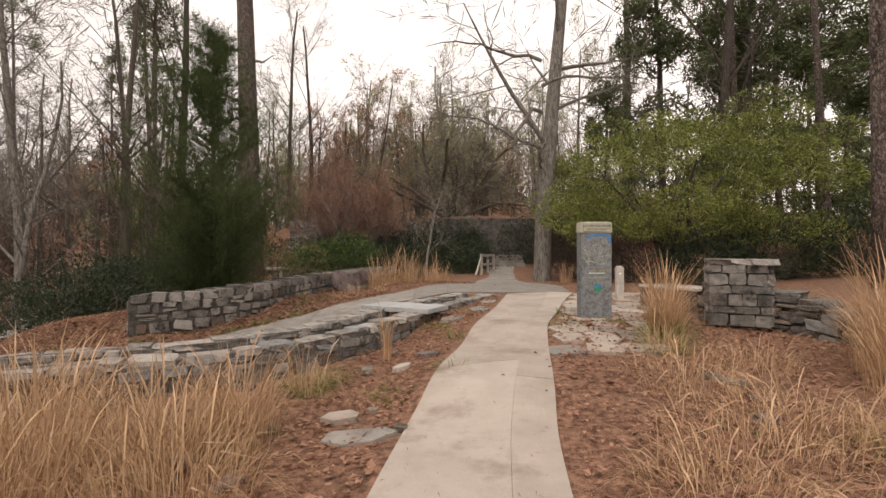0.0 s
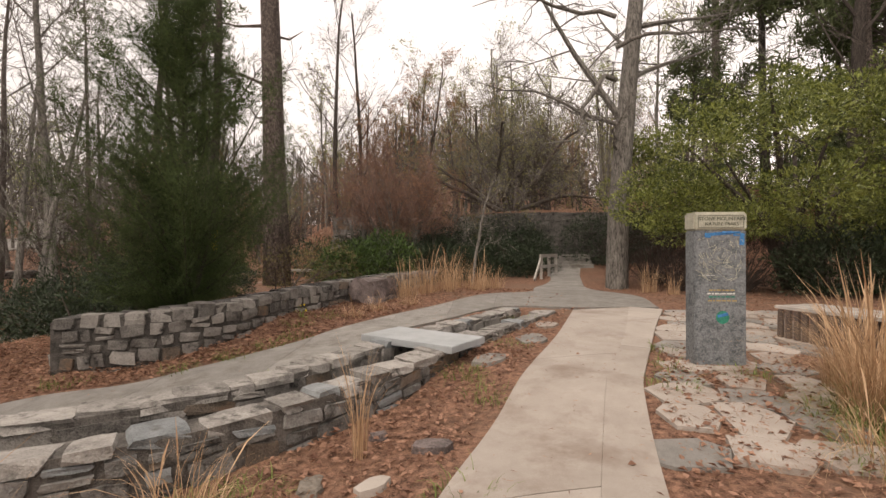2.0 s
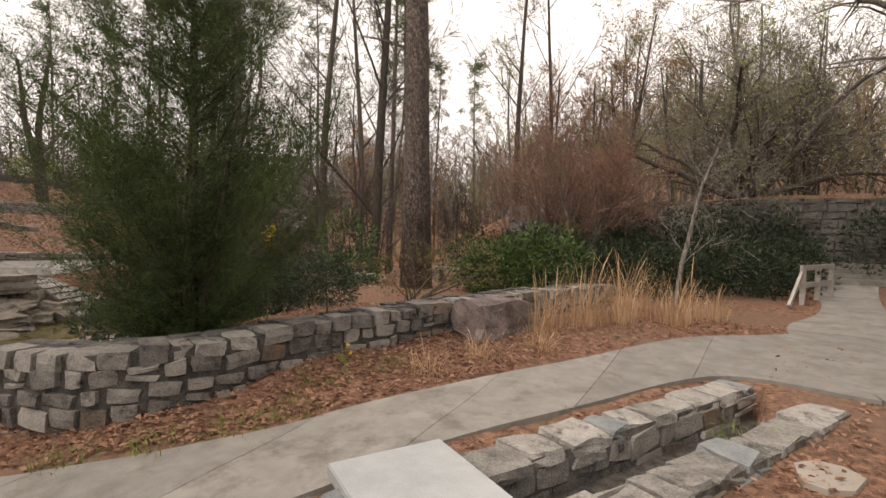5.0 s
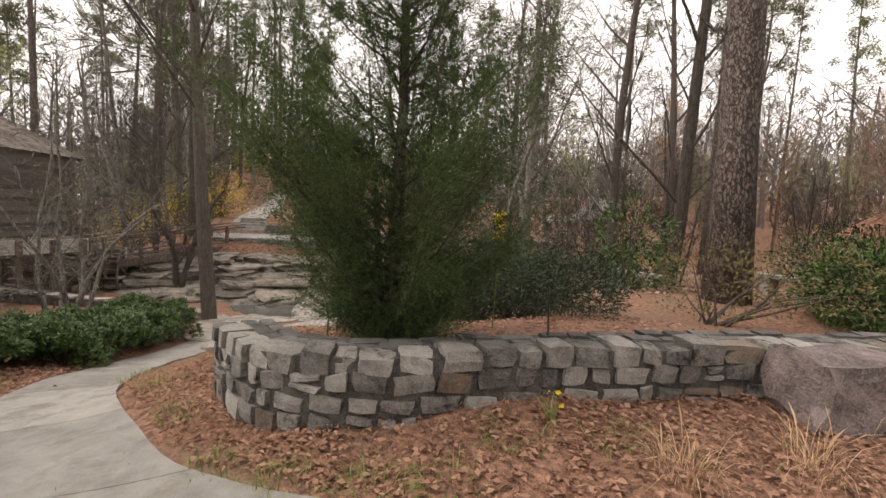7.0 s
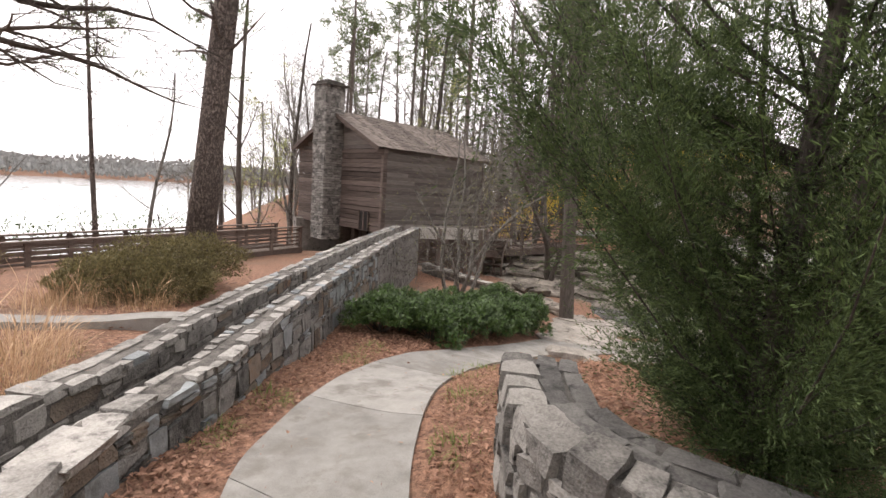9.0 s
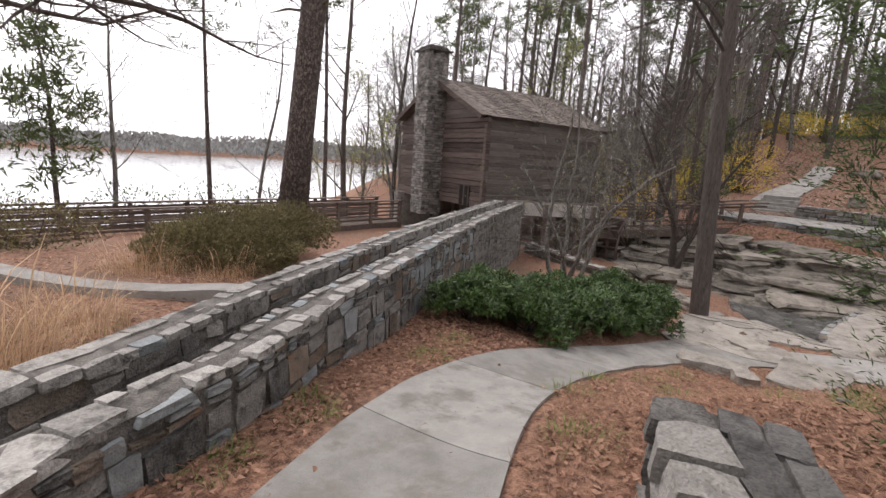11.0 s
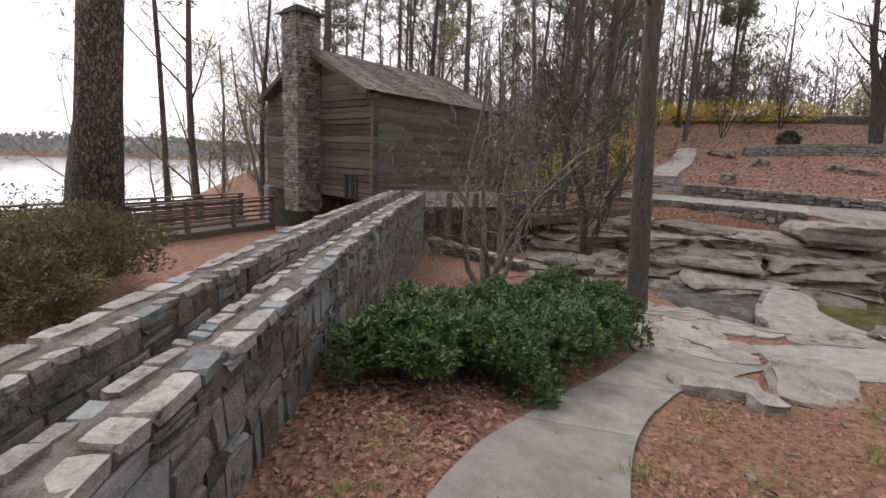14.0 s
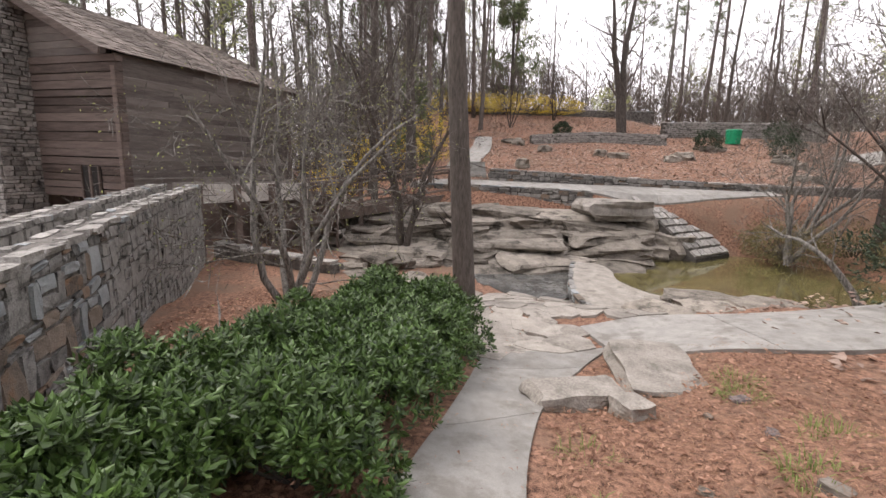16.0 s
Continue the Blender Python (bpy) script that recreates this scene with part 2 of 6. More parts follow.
class Build:
    """Gathers rings, boxes and leaves into one mesh."""

    def __init__(self):
        self.v, self.f, self.n = [], [], 0

    def add(self, verts, faces):
        self.v.append(np.asarray(verts, float))
        self.f += [tuple(i + self.n for i in q) for q in faces]
        self.n += len(verts)

    def tube(self, pts, radii, sides=6, cap=True):
        pts = [Vector(p) for p in pts]
        rings, faces = [], []
        side = None
        for i, p in enumerate(pts):
            d = (pts[min(i + 1, len(pts) - 1)] - pts[max(i - 1, 0)]).normalized()
            if side is None:
                side = d.orthogonal().normalized()
            side = (side - d * side.dot(d)).normalized()
            up = d.cross(side)
            for s in range(sides):
                a = 2 * math.pi * s / sides
                rings.append(p + (side * math.cos(a) + up * math.sin(a)) * radii[i])
        for i in range(len(pts) - 1):
            for s in range(sides):
                t = (s + 1) % sides
                faces.append((i * sides + s, i * sides + t, (i + 1) * sides + t, (i + 1) * sides + s))
        if cap:
            faces.append(tuple(range(len(rings) - sides, len(rings))))
            faces.append(tuple(range(sides - 1, -1, -1)))
        self.add(rings, faces)

    def box(self, m, size, rough=0.0, taper=1.0):
        """A block with its middle at the pose m; rough: how uneven its corners are, in metres."""
        x, y, z = (s / 2 for s in size)
        c = np.array([(-x, -y, -z), (x, -y, -z), (x, y, -z), (-x, y, -z), (-x * taper, -y * taper, z), (x * taper, -y * taper, z), (x * taper, y * taper, z), (-x * taper, y * taper, z)])
        if rough:
            c += rng.uniform(-rough, rough, c.shape)
        self.add([m @ Vector(p) for p in c], [(3, 2, 1, 0), (4, 5, 6, 7), (0, 1, 5, 4), (1, 2, 6, 5), (2, 3, 7, 6), (3, 0, 4, 7)])

    def leaves(self, at, way, size, width=0.45, bend=0.25, face=None):
        """A pointed leaf of two bent halves at every place of an array, each along its own way."""
        at, way = np.asarray(at, float), np.asarray(way, float)
        if not len(at):
            return
        way = way / (np.linalg.norm(way, axis=1, keepdims=True) + 1e-9)
        size = np.broadcast_to(np.asarray(size, float), (len(at),))[:, None]
        across = np.cross(way, rng.normal(size=way.shape) if face is None else np.asarray(face, float))
        across /= np.linalg.norm(across, axis=1, keepdims=True) + 1e-9
        nrm = np.cross(across, way)
        mid = at + way * size * 0.5
        v = np.stack([at, mid + across * size * width * 0.5 + nrm * size * bend * 0.5, at + way * size, mid - across * size * width * 0.5 + nrm * size * bend * 0.5], 1).reshape(-1, 3)
        self.v.append(v)
        q = np.arange(len(at)) * 4 + self.n
        self.f += np.stack([q, q + 1, q + 2, q + 3], 1).tolist()
        self.n += len(v)

    def mesh(self, name, smooth=False):
        me = bpy.data.meshes.new(name)
        if self.v:
            me.from_pydata(np.concatenate(self.v).tolist(), [], self.f)
        if smooth:
            me.shade_smooth()
        return me


def part(name, made, mat, parent=None, label="", smooth=False):
    """Links a Build, a bmesh or a mesh as one object, under its thing or part."""
    if isinstance(made, Build):
        made = made.mesh(name, smooth)
    elif isinstance(made, bmesh.types.BMesh):
        me = bpy.data.meshes.new(name)
        made.to_mesh(me)
        made.free()
        if smooth:
            me.shade_smooth()
        made = me
    if mat and not made.materials:
        made.materials.append(mat)
    ob = new(name, made)
    if parent:
        ob.parent = parent
    if label:
        ob["label"] = label
    return ob


def thing(name, label, category, group="", at=(0, 0, 0), turn=0.0):
    ob = new(name)
    ob.empty_display_size = 0.2
    ob.matrix_world = pose(*at, 0, 0, turn)
    return tagged(ob, label, category, group)


def setting(ob, label, category):
    return tagged(ob, label, category, kind="structure")


def curve(points, step=0.25):
    """A smooth line through waypoints, evenly cut."""
    p = [np.array(q, float) for q in points]
    p = [2 * p[0] - p[1]] + p + [2 * p[-1] - p[-2]]
    out = []
    for a, b, c, d in zip(p, p[1:], p[2:], p[3:]):
        for s in np.arange(0, 1, 0.05):
            out.append(0.5 * (2 * b + (c - a) * s + (2 * a - 5 * b + 4 * c - d) * s * s + (3 * b - a - 3 * c + d) * s ** 3))
    out.append(p[-2])
    out = np.array(out)
    run = np.concatenate([[0], np.cumsum(np.linalg.norm(np.diff(out[:, :2], axis=0), axis=1))])
    cuts = np.linspace(0, run[-1], max(2, int(round(run[-1] / step)) + 1))
    return np.stack([np.interp(cuts, run, out[:, k]) for k in range(out.shape[1])], 1)


# ---- the lie of the land: spot heights x, y, z ----
SPOTS = np.array([
    (0, -3, -0.15), (0, 0.5, -0.13), (0.4, 3, 0.0), (0.5, 5.4, 0.18), (1.2, 8.2, 0.32), (2.2, 12, 0.38), (2.8, 16, 0.42), (3.4, 22, 0.6), (4, 27, 0.9),
    (-1, 4.5, -0.12), (-3, 3, -0.15), (-1.3, 9.6, 0.42), (-2.5, 8.8, 0.24), (-4, 7.3, -0.06), (-5.3, 6.4, -0.25), (-7.2, 6, -0.55), (-10.1, 6.5, -1.14), (-12.2, 7.2, -1.5), (-14.5, 8, -1.85),
    (-8, 4.4, -0.65), (-12, 3.4, -1.3), (-18, 2.2, -1.75), (-3.2, 11.5, 0.42), (-2, 15, 0.6), (-5, 9.5, 0.72), (-5.5, 8.75, 0.58), (-4.3, 9.7, 0.76), (-4.2, 10.8, 0.78), (-6.8, 9.0, 0.25), (-4.1, 12.2, 0.78), (-2.8, 10.3, 0.38), (-2.9, 11.6, 0.42), (-9, 10, -0.6), (-7, 17, 0.5), (-12, 10.5, -1.3),
    (-6.2, 6.1, -0.39), (-8.2, 6.1, -0.74), (-9.2, 6.25, -0.95), (-11.2, 6.8, -1.33), (-3.2, 8.1, 0.1), (-13.4, 7.6, -1.68), (-2.6, 4.5, -0.02), (-0.9, 6.6, 0.08), (-4.3, 3.9, -0.1),
    (-19, 6, -2.1), (-19.5, 10, -2.3), (-4.5, 8.0, -0.06), (-3.5, 9.3, 0.16), (-5.8, 7.9, -0.2),
    ]).reshape(-1, 3)
FAR = np.array([
    (7, 8, 0.4), (8, 2, 0.2), (6, 16, 0.5), (14, 14, 0.9), (30, 10, 2.0), (10, 30, 2.5), (-5, 24, 0.8), (-14, 22, -0.6), (-22, 18, -1.9), (-28, 24, -1.0),
    (-6, 0, -0.5), (-10, -2.5, -0.75), (-14, -6, -1.6), (-4, -8, -1.6), (8, -8, -0.6), (-26, 2, -2.2), (-30, -12, -3.0), (-4, -22, -6.2), (-20, -20, -6.2), (-36, -16, -3.0), (20, -20, -4), (-16, 12, -1.75),
    ]).reshape(-1, 3)
FLUME = curve([(0.9, 12.6, 0.40), (0.05, 10.6, 0.43), (-0.74, 8.75, 0.45), (-1.4, 7.2, 0.42), (-2.15, 6.15, 0.38), (-3.2, 5.45, 0.35), (-4.4, 5.0, 0.33), (-5.6, 4.4, 0.33), (-7.2, 3.7, 0.33), (-10, 2.5, 0.33), (-14, 0.95, 0.34), (-19.2, -0.9, 0.35)], 0.2)


def smoothstep(a, b, x):
    t = np.clip((np.asarray(x, float) - a) / (b - a), 0, 1)
    return t * t * (3 - 2 * t)


def land(x, y):
    """Height of the ground without the cuts made in it."""
    x, y = np.asarray(x, float), np.asarray(y, float)
    top = np.zeros(x.shape)
    low = np.zeros(x.shape)
    for spots, s in ((SPOTS, 0.85), (FAR, 4.0)):
        for px, py, pz in spots:
            w = (1 / ((x - px) ** 2 + (y - py) ** 2 + s * s)) ** 2
            top += w * pz
            low += w
    z = top / low
    slope = np.interp(x, [-90, -70, -56, -48, -42, -34, -28, -26], [7.2, 7.0, 6.2, 4.2, 2.7, 1.2, 0.3, 0.05])
    slope = np.minimum(slope, 4.6 + 2.2 * (1 - smoothstep(18, 27, y)))
    into = smoothstep(-24.2, -26.2, x) * smoothstep(-2, 5, y)
    z = z * (1 - into) + slope * into
    z = z + 2.9 * smoothstep(27.2, 27.9, y) * smoothstep(-16, -9, x) + (4 + 9 * smoothstep(-45, -14, x) * smoothstep(26, 7, x)) * smoothstep(34, 105, y)
    z = z + 3 * smoothstep(20, 80, x)
    z = z * (1 - smoothstep(-24, -40, y)) - 6.2 * smoothstep(-24, -40, y)
    z = z + 10 * smoothstep(-230, -330, y)
    z = z + 5.0 * np.exp(-((x + 47) / 12) ** 2 - ((y + 27) / 10) ** 2)
    return z


def channel_gap(x, y):
    """Distance to the middle of the flume."""
    x, y = np.asarray(x, float), np.asarray(y, float)
    best = np.full(x.shape, 99.0)
    for px, py, _ in FLUME[::2]:
        best = np.minimum(best, np.hypot(x - px, y - py))
    return best


def ground_z(x, y):
    return float(land(x, y))


xs = np.concatenate([np.arange(-700, -90, 40), np.arange(-90, -30, 2.5), np.arange(-30, -9, 0.35), np.arange(-9, 5, 0.16), np.arange(5, 14, 0.5), np.arange(14, 60, 3), np.arange(60, 700, 40)])
ys = np.concatenate([np.arange(-700, -60, 30), np.arange(-60, -12, 2), np.arange(-12, 2, 0.5), np.arange(2, 14, 0.16), np.arange(14, 30, 0.35), np.arange(30, 90, 3), np.arange(90, 700, 40)])
GX, GY = np.meshgrid(xs, ys)
GZ = land(GX, GY)
near = (GX > -20) & (GX < 2) & (GY > -2) & (GY < 13.5)
gap = np.full(GX.shape, 99.0)
gap[near] = channel_gap(GX[near], GY[near])
GZ = np.where((gap < 0.36) & (GX < 0.75), np.where(GZ > -0.45, np.minimum(GZ, -0.42), GZ), GZ)
pool_in = ((GX + 20.5) / 4.6) ** 2 + ((GY - 15.2) / 4.4) ** 2 < 1
GZ = np.where(pool_in, np.minimum(GZ, -2.5), GZ)
creek_in = ((GX + 21.0) / 2.8) ** 2 + ((GY - 8.8) / 2.0) ** 2 < 1
GZ = np.where(creek_in, np.minimum(GZ, -2.4), GZ)
GZ = GZ + 0.02 * np.sin(GX * 3.1 + 2 * np.sin(GY * 1.7)) * np.cos(GY * 2.7 + GX) * ((np.abs(GX) < 40) & (np.abs(GY) < 40))
rows_n, cols_n = GX.shape
cell = (np.arange(rows_n - 1)[:, None] * cols_n + np.arange(cols_n - 1)[None]).ravel()
me = bpy.data.meshes.new("ground")
me.from_pydata(np.stack([GX.ravel(), GY.ravel(), GZ.ravel()], 1).tolist(), [], np.stack([cell, cell + 1, cell + cols_n + 1, cell + cols_n], 1).tolist())
me.shade_smooth()
setting(part("ground", me, LITTER), "brown pine straw and leaf covered earth ground", "ground")


def strip(name, edge_a, edge_b, mat, parent, lift=0.04, thick=0.12, step=0.25, joint=1.5, gap=0.012, across=6):
    """A concrete walk between two edges, cast in bays with open joints; each bay is a piece of its own."""
    a, b = curve(edge_a, step), curve(edge_b, step)
    count = max(len(a), len(b))
    u = np.linspace(0, 1, count)
    a = np.stack([np.interp(u, np.linspace(0, 1, len(a)), a[:, k]) for k in (0, 1)], 1)
    b = np.stack([np.interp(u, np.linspace(0, 1, len(b)), b[:, k]) for k in (0, 1)], 1)
    per = max(2, int(round(joint / step)))
    for start in range(0, count - 1, per):
        end = min(start + per, count - 1)
        made = Build()
        pts = []
        cuts = list(np.linspace(start, end, (end - start) * 2 + 1))
        length = np.linalg.norm(a[end] - a[start]) + 0.01
        cuts[-1] -= gap / length * (end - start)
        for c in cuts:
            i = min(int(c), count - 2)
            p, q = a[i] + (a[i + 1] - a[i]) * (c - i), b[i] + (b[i + 1] - b[i]) * (c - i)
            for s in np.linspace(0, 1, across):
                pts.append(p + (q - p) * s)
        pts = np.array(pts)
        z = land(pts[:, 0], pts[:, 1]) + lift
        top = np.column_stack([pts, z])
        n = len(cuts)
        faces = [(r * across + s + 1, r * across + s, (r + 1) * across + s, (r + 1) * across + s + 1) for r in range(n - 1) for s in range(across - 1)]
        under = top - np.array([0, 0, thick])
        m = len(top)
        rim = [r * across for r in range(n)] + [(n - 1) * across + s for s in range(1, across)] + [r * across + across - 1 for r in range(n - 2, -1, -1)] + list(range(across - 2, 0, -1))
        faces += [(rim[i], rim[(i + 1) % len(rim)], rim[(i + 1) % len(rim)] + m, rim[i] + m) for i in range(len(rim))]
        made.add(np.concatenate([top, under]), faces)
        part(name, made, mat, parent)

# ---- tools for stone, plants and trees ----


def unit_stone(jag, bevel):
    """A split block: worn corners, uneven faces."""
    bm = bmesh.new()
    bmesh.ops.create_cube(bm, size=1.0)
    for v in bm.verts:
        v.co += Vector(rng.uniform(-jag, jag, 3))
    bmesh.ops.subdivide_edges(bm, edges=bm.edges[:], cuts=1, use_grid_fill=True)
    for v in bm.verts:
        edge = sum(abs(c) > 0.3 for c in v.co)
        v.co *= (1.0, 1.0, 1.0, 1.0 - bevel * 0.35)[edge]
        v.co += Vector(rng.uniform(-0.045, 0.045, 3))
    me = bpy.data.meshes.new("stone")
    bm.to_mesh(me)
    bm.free()
    return me


def stone_set(mat, count=8, jag=0.09, bevel=0.07):
    made = [unit_stone(jag, bevel) for _ in range(count)]
    for me in made:
        me.materials.append(mat)
    return made


STONES = stone_set(STONE, 10, 0.08, 0.1) + stone_set(STONE_TAN, 3, 0.08, 0.1) + stone_set(STONE_BLUE, 3, 0.08, 0.08)
STONES_DARK = stone_set(STONE_DARK, 11, 0.1, 0.12) + stone_set(STONE_TAN, 2, 0.1, 0.12)
SLATES = [me.copy() for me in STONES_DARK[:8]]
for me in SLATES:
    me.materials[0] = SLATE
CAPS = stone_set(STONE_CAP, 10, 0.085, 0.1) + stone_set(STONE_BLUE, 2, 0.08, 0.1)


def lay(name, parent, mesh, m, size):
    ob = new(name, mesh)
    ob.parent = parent
    ob.matrix_world = m @ Matrix.Diagonal((*size, 1))
    return ob


class Line:
    """A line on the plan with heights, by distance run along it."""

    def __init__(self, pts):
        self.p = np.asarray(pts, float)
        self.run = np.concatenate([[0], np.cumsum(np.hypot(*np.diff(self.p[:, :2], axis=0).T))])
        self.length = self.run[-1]

    def at(self, s, off=0.0):
        x, y, z = (np.interp(s, self.run, self.p[:, k]) for k in range(3))
        a, b = max(0, s - 0.15), min(self.length, s + 0.15)
        dx, dy = np.interp(b, self.run, self.p[:, 0]) - np.interp(a, self.run, self.p[:, 0]), np.interp(b, self.run, self.p[:, 1]) - np.interp(a, self.run, self.p[:, 1])
        n = math.hypot(dx, dy) + 1e-9
        return x - dy / n * off, y + dx / n * off, z, math.degrees(math.atan2(dy, dx))


def core(line, off, thick, depth, drop=0.03, step=0.2, base=None):
    """The mortar heart of a wall, swept along its line."""
    b = Build()
    cuts = np.linspace(0, line.length, int(line.length / step) + 2)
    v, f = [], []
    for s in cuts:
        x0, y0, z, _ = line.at(s, off - thick / 2)
        x1, y1, _, _ = line.at(s, off + thick / 2)
        low = z - depth if base is None else min(base((x0 + x1) / 2, (y0 + y1) / 2) - 0.3, z - 0.3)
        v += [(x0, y0, low), (x0, y0, z - drop), (x1, y1, z - drop), (x1, y1, low)]
    for i in range(len(cuts) - 1):
        for k in range(4):
            j = (k + 1) % 4
            f.append((i * 4 + k, i * 4 + j, i * 4 + 4 + j, i * 4 + 4 + k))
    e = (len(cuts) - 1) * 4
    f += [(3, 2, 1, 0), (e, e + 1, e + 2, e + 3)]
    b.add(v, f)
    return b


def face_stones(wall, line, off, outward, floor, meshes, rows=(0.2, 0.16, 0.22, 0.18), wide=(0.18, 0.42), deep=0.14, top=0.02, start=0.0, end=None, limit=300, split=0.3, gap=0.034, tilt=5):
    """Irregular courses of stones on one face; the nearest are pieces, the far rest is joined."""
    end = line.length if end is None else end
    rest, count = Build(), 0
    todo = []
    z0 = top
    r = 0
    while z0 < 2.6 and r < 40:
        h = rows[r % len(rows)] * rng.uniform(0.9, 1.1)
        s = start - rng.uniform(0, 0.2)
        used = False
        while s < end:
            w = rng.uniform(*wide)
            x, y, z, a = line.at(np.clip(s + w / 2, 0, line.length), off)
            zc = z - z0 - h / 2
            if zc + h * 0.3 > floor(x, y) - 0.06 and s + w < end + 0.1 and s > -0.1:
                used = True
                cells = [(s + w / 2, zc, w, h)]
                if rng.random() < split:
                    k = rng.uniform(0.35, 0.65)
                    cells = [(s + w / 2, zc + h / 2 - h * k / 2, w, h * k), (s + w / 2, zc - h / 2 + h * (1 - k) / 2, w, h * (1 - k))]
                for cs, cz, cw, ch in cells:
                    todo.append((cs, cz, cw, ch))
            s += w
        if not used:
            break
        z0 += h
        r += 1
    todo.sort()
    for cs, cz, cw, ch in todo:
        x, y, _, a = line.at(np.clip(cs, 0, line.length), off)
        m = pose(x, y, cz + rng.uniform(-0.012, 0.012), rng.uniform(-3, 3), rng.uniform(-tilt, tilt), a + rng.uniform(-2, 2))
        size = (max(0.05, cw - gap * rng.uniform(0.7, 1.3)), deep * rng.uniform(0.92, 1.1), max(0.04, ch - gap * rng.uniform(0.6, 1.2)))
        if count < limit:
            lay("stone", wall, meshes[int(rng.integers(len(meshes)))], m, size)
        else:
            rest.box(m, size, 0.012)
        count += 1
    if rest.n:
        tagged(part("stones", rest, meshes[0].materials[0], wall), kind="stuff")


def cap_stones(wall, line, off, width, meshes, long=(0.28, 0.6), high=0.09, start=0.0, end=None, rough=4, rise=0.0, gap=0.028):
    s = start
    end = line.length if end is None else end
    while s < end - 0.1:
        w = min(rng.uniform(*long), end - s)
        x, y, z, a = line.at(s + w / 2, off + rng.uniform(-0.02, 0.02))
        lay("cap_stone", wall, meshes[int(rng.integers(len(meshes)))], pose(x, y, z + rise + rng.uniform(-0.015, 0.015), rng.uniform(-rough, rough), rng.uniform(-2, 2), a + rng.uniform(-5, 5)),
            (w - gap, width * rng.uniform(0.88, 1.1), high * rng.uniform(0.8, 1.25)))
        s += w


def blades(b, at, count, length, spread, lean=0.5, width=0.006, head=False):
    """Curved grass blades of four joints out of one spot."""
    for _ in range(count):
        a, r = rng.uniform(0, 2 * math.pi), spread * math.sqrt(rng.random())
        p = np.array([at[0] + r * math.cos(a), at[1] + r * math.sin(a), at[2]])
        out = a + rng.normal(0, 0.7)
        ln, le = length * rng.uniform(0.45, 1.1), lean * rng.uniform(0.2, 1.3)
        side = np.array([-math.sin(out), math.cos(out), 0]) * width * rng.uniform(0.7, 1.3)
        v = []
        for k in range(5):
            u = k / 4
            tilt = le * (0.25 + 1.5 * u ** 1.6)
            c = p + ln * u * np.array([math.cos(out) * math.sin(tilt), math.sin(out) * math.sin(tilt), math.cos(tilt)])
            wdt = (1 - 0.85 * u) if not head else (1.0 if k < 3 else 2.2 if k == 3 else 0.3)
            v += [c - side * wdt, c + side * wdt]
        b.add(v, [(2 * k, 2 * k + 1, 2 * k + 3, 2 * k + 2) for k in range(4)])


def grass_clump(x, y, length, count, spread, lean=0.55, green=0, label="dry golden bunch grass clump in leaf litter", width=0.0035):
    z = ground_z(x, y)
    ob = thing("grass_clump", label, "grass", "dry grass clumps", (x, y, z))
    b = Build()
    blades(b, (0, 0, -0.03), int(count * 1.25), length, spread, lean, width)
    blades(b, (0, 0, -0.03), count // 6, length * 1.2, spread * 0.8, lean * 0.5, width * 0.8, True)
    tagged(part("dry_foliage", b, STRAW, ob), kind="stuff")
    if green:
        b = Build()
        blades(b, (0, 0, -0.03), green, length * 0.55, spread * 1.1, lean * 2.0, width)
        tagged(part("green_foliage", b, GRASS, ob, "olive green basal blades"), kind="stuff")
    return ob


def ball(n, inner=0.0):
    d = rng.normal(size=(n, 3))
    d /= np.linalg.norm(d, axis=1, keepdims=True)
    return d * (inner + (1 - inner) * rng.random((n, 1))) ** (1 / 3)


def shrub(name, label, x, y, lumps, mat, per, leaf, width=0.45, stems=8, wood=None, group="", up=0.35, base=None, inner=0.35, shoot=0.0, category="shrub"):
    """Stems from one foot and leaves gathered in uneven lumps (dx, dy, z, rx, ry, rz)."""
    z = ground_z(x, y) if base is None else base
    ob = thing(name, label, category, group, (x, y, z - 0.02))
    b = Build()
    f = Build()
    for dx, dy, dz, rx, ry, rz in lumps:
        c, r = np.array([dx, dy, dz]), np.array([rx, ry, rz])
        q = ball(per, inner)
        bump = 1 + 0.16 * np.sin(q[:, :1] * 7 + dx * 3) * np.cos(q[:, 1:2] * 6 + dy) + 0.12 * np.sin(q[:, 2:] * 9)
        tips = rng.normal(size=(max(6, per // 40), 3))
        tips /= np.linalg.norm(tips, axis=1, keepdims=True)
        near_tip = (q @ tips.T).max(1, keepdims=True)
        p = c + q * r * bump * (0.86 + 0.2 * near_tip)
        keep = p[:, 2] > 0.02
        way = q * 0.8 + rng.normal(size=q.shape) * 0.65 + np.array([0, 0, up])
        f.leaves(p[keep], way[keep], leaf * rng.uniform(0.6, 1.25, keep.sum()), width)
        for _ in range(max(1, stems // len(lumps))):
            e = c + ball(1)[0] * r * 0.8
            s = np.array([rng.normal(0, 0.08), rng.normal(0, 0.08), -0.05])
            mid = (s + e) / 2 + rng.normal(0, 0.08, 3) * np.linalg.norm(e)* 0.5
            mid[2] = max(mid[2], 0.05)
            rad = 0.008 + 0.012 * np.linalg.norm(e)
            b.tube([s, mid, e], [rad, rad * 0.7, rad * 0.25], 5)
    tagged(part("brushwood", b, wood or BARK, ob), kind="stuff")
    tagged(part("foliage", f, mat, ob), kind="stuff")
    return ob


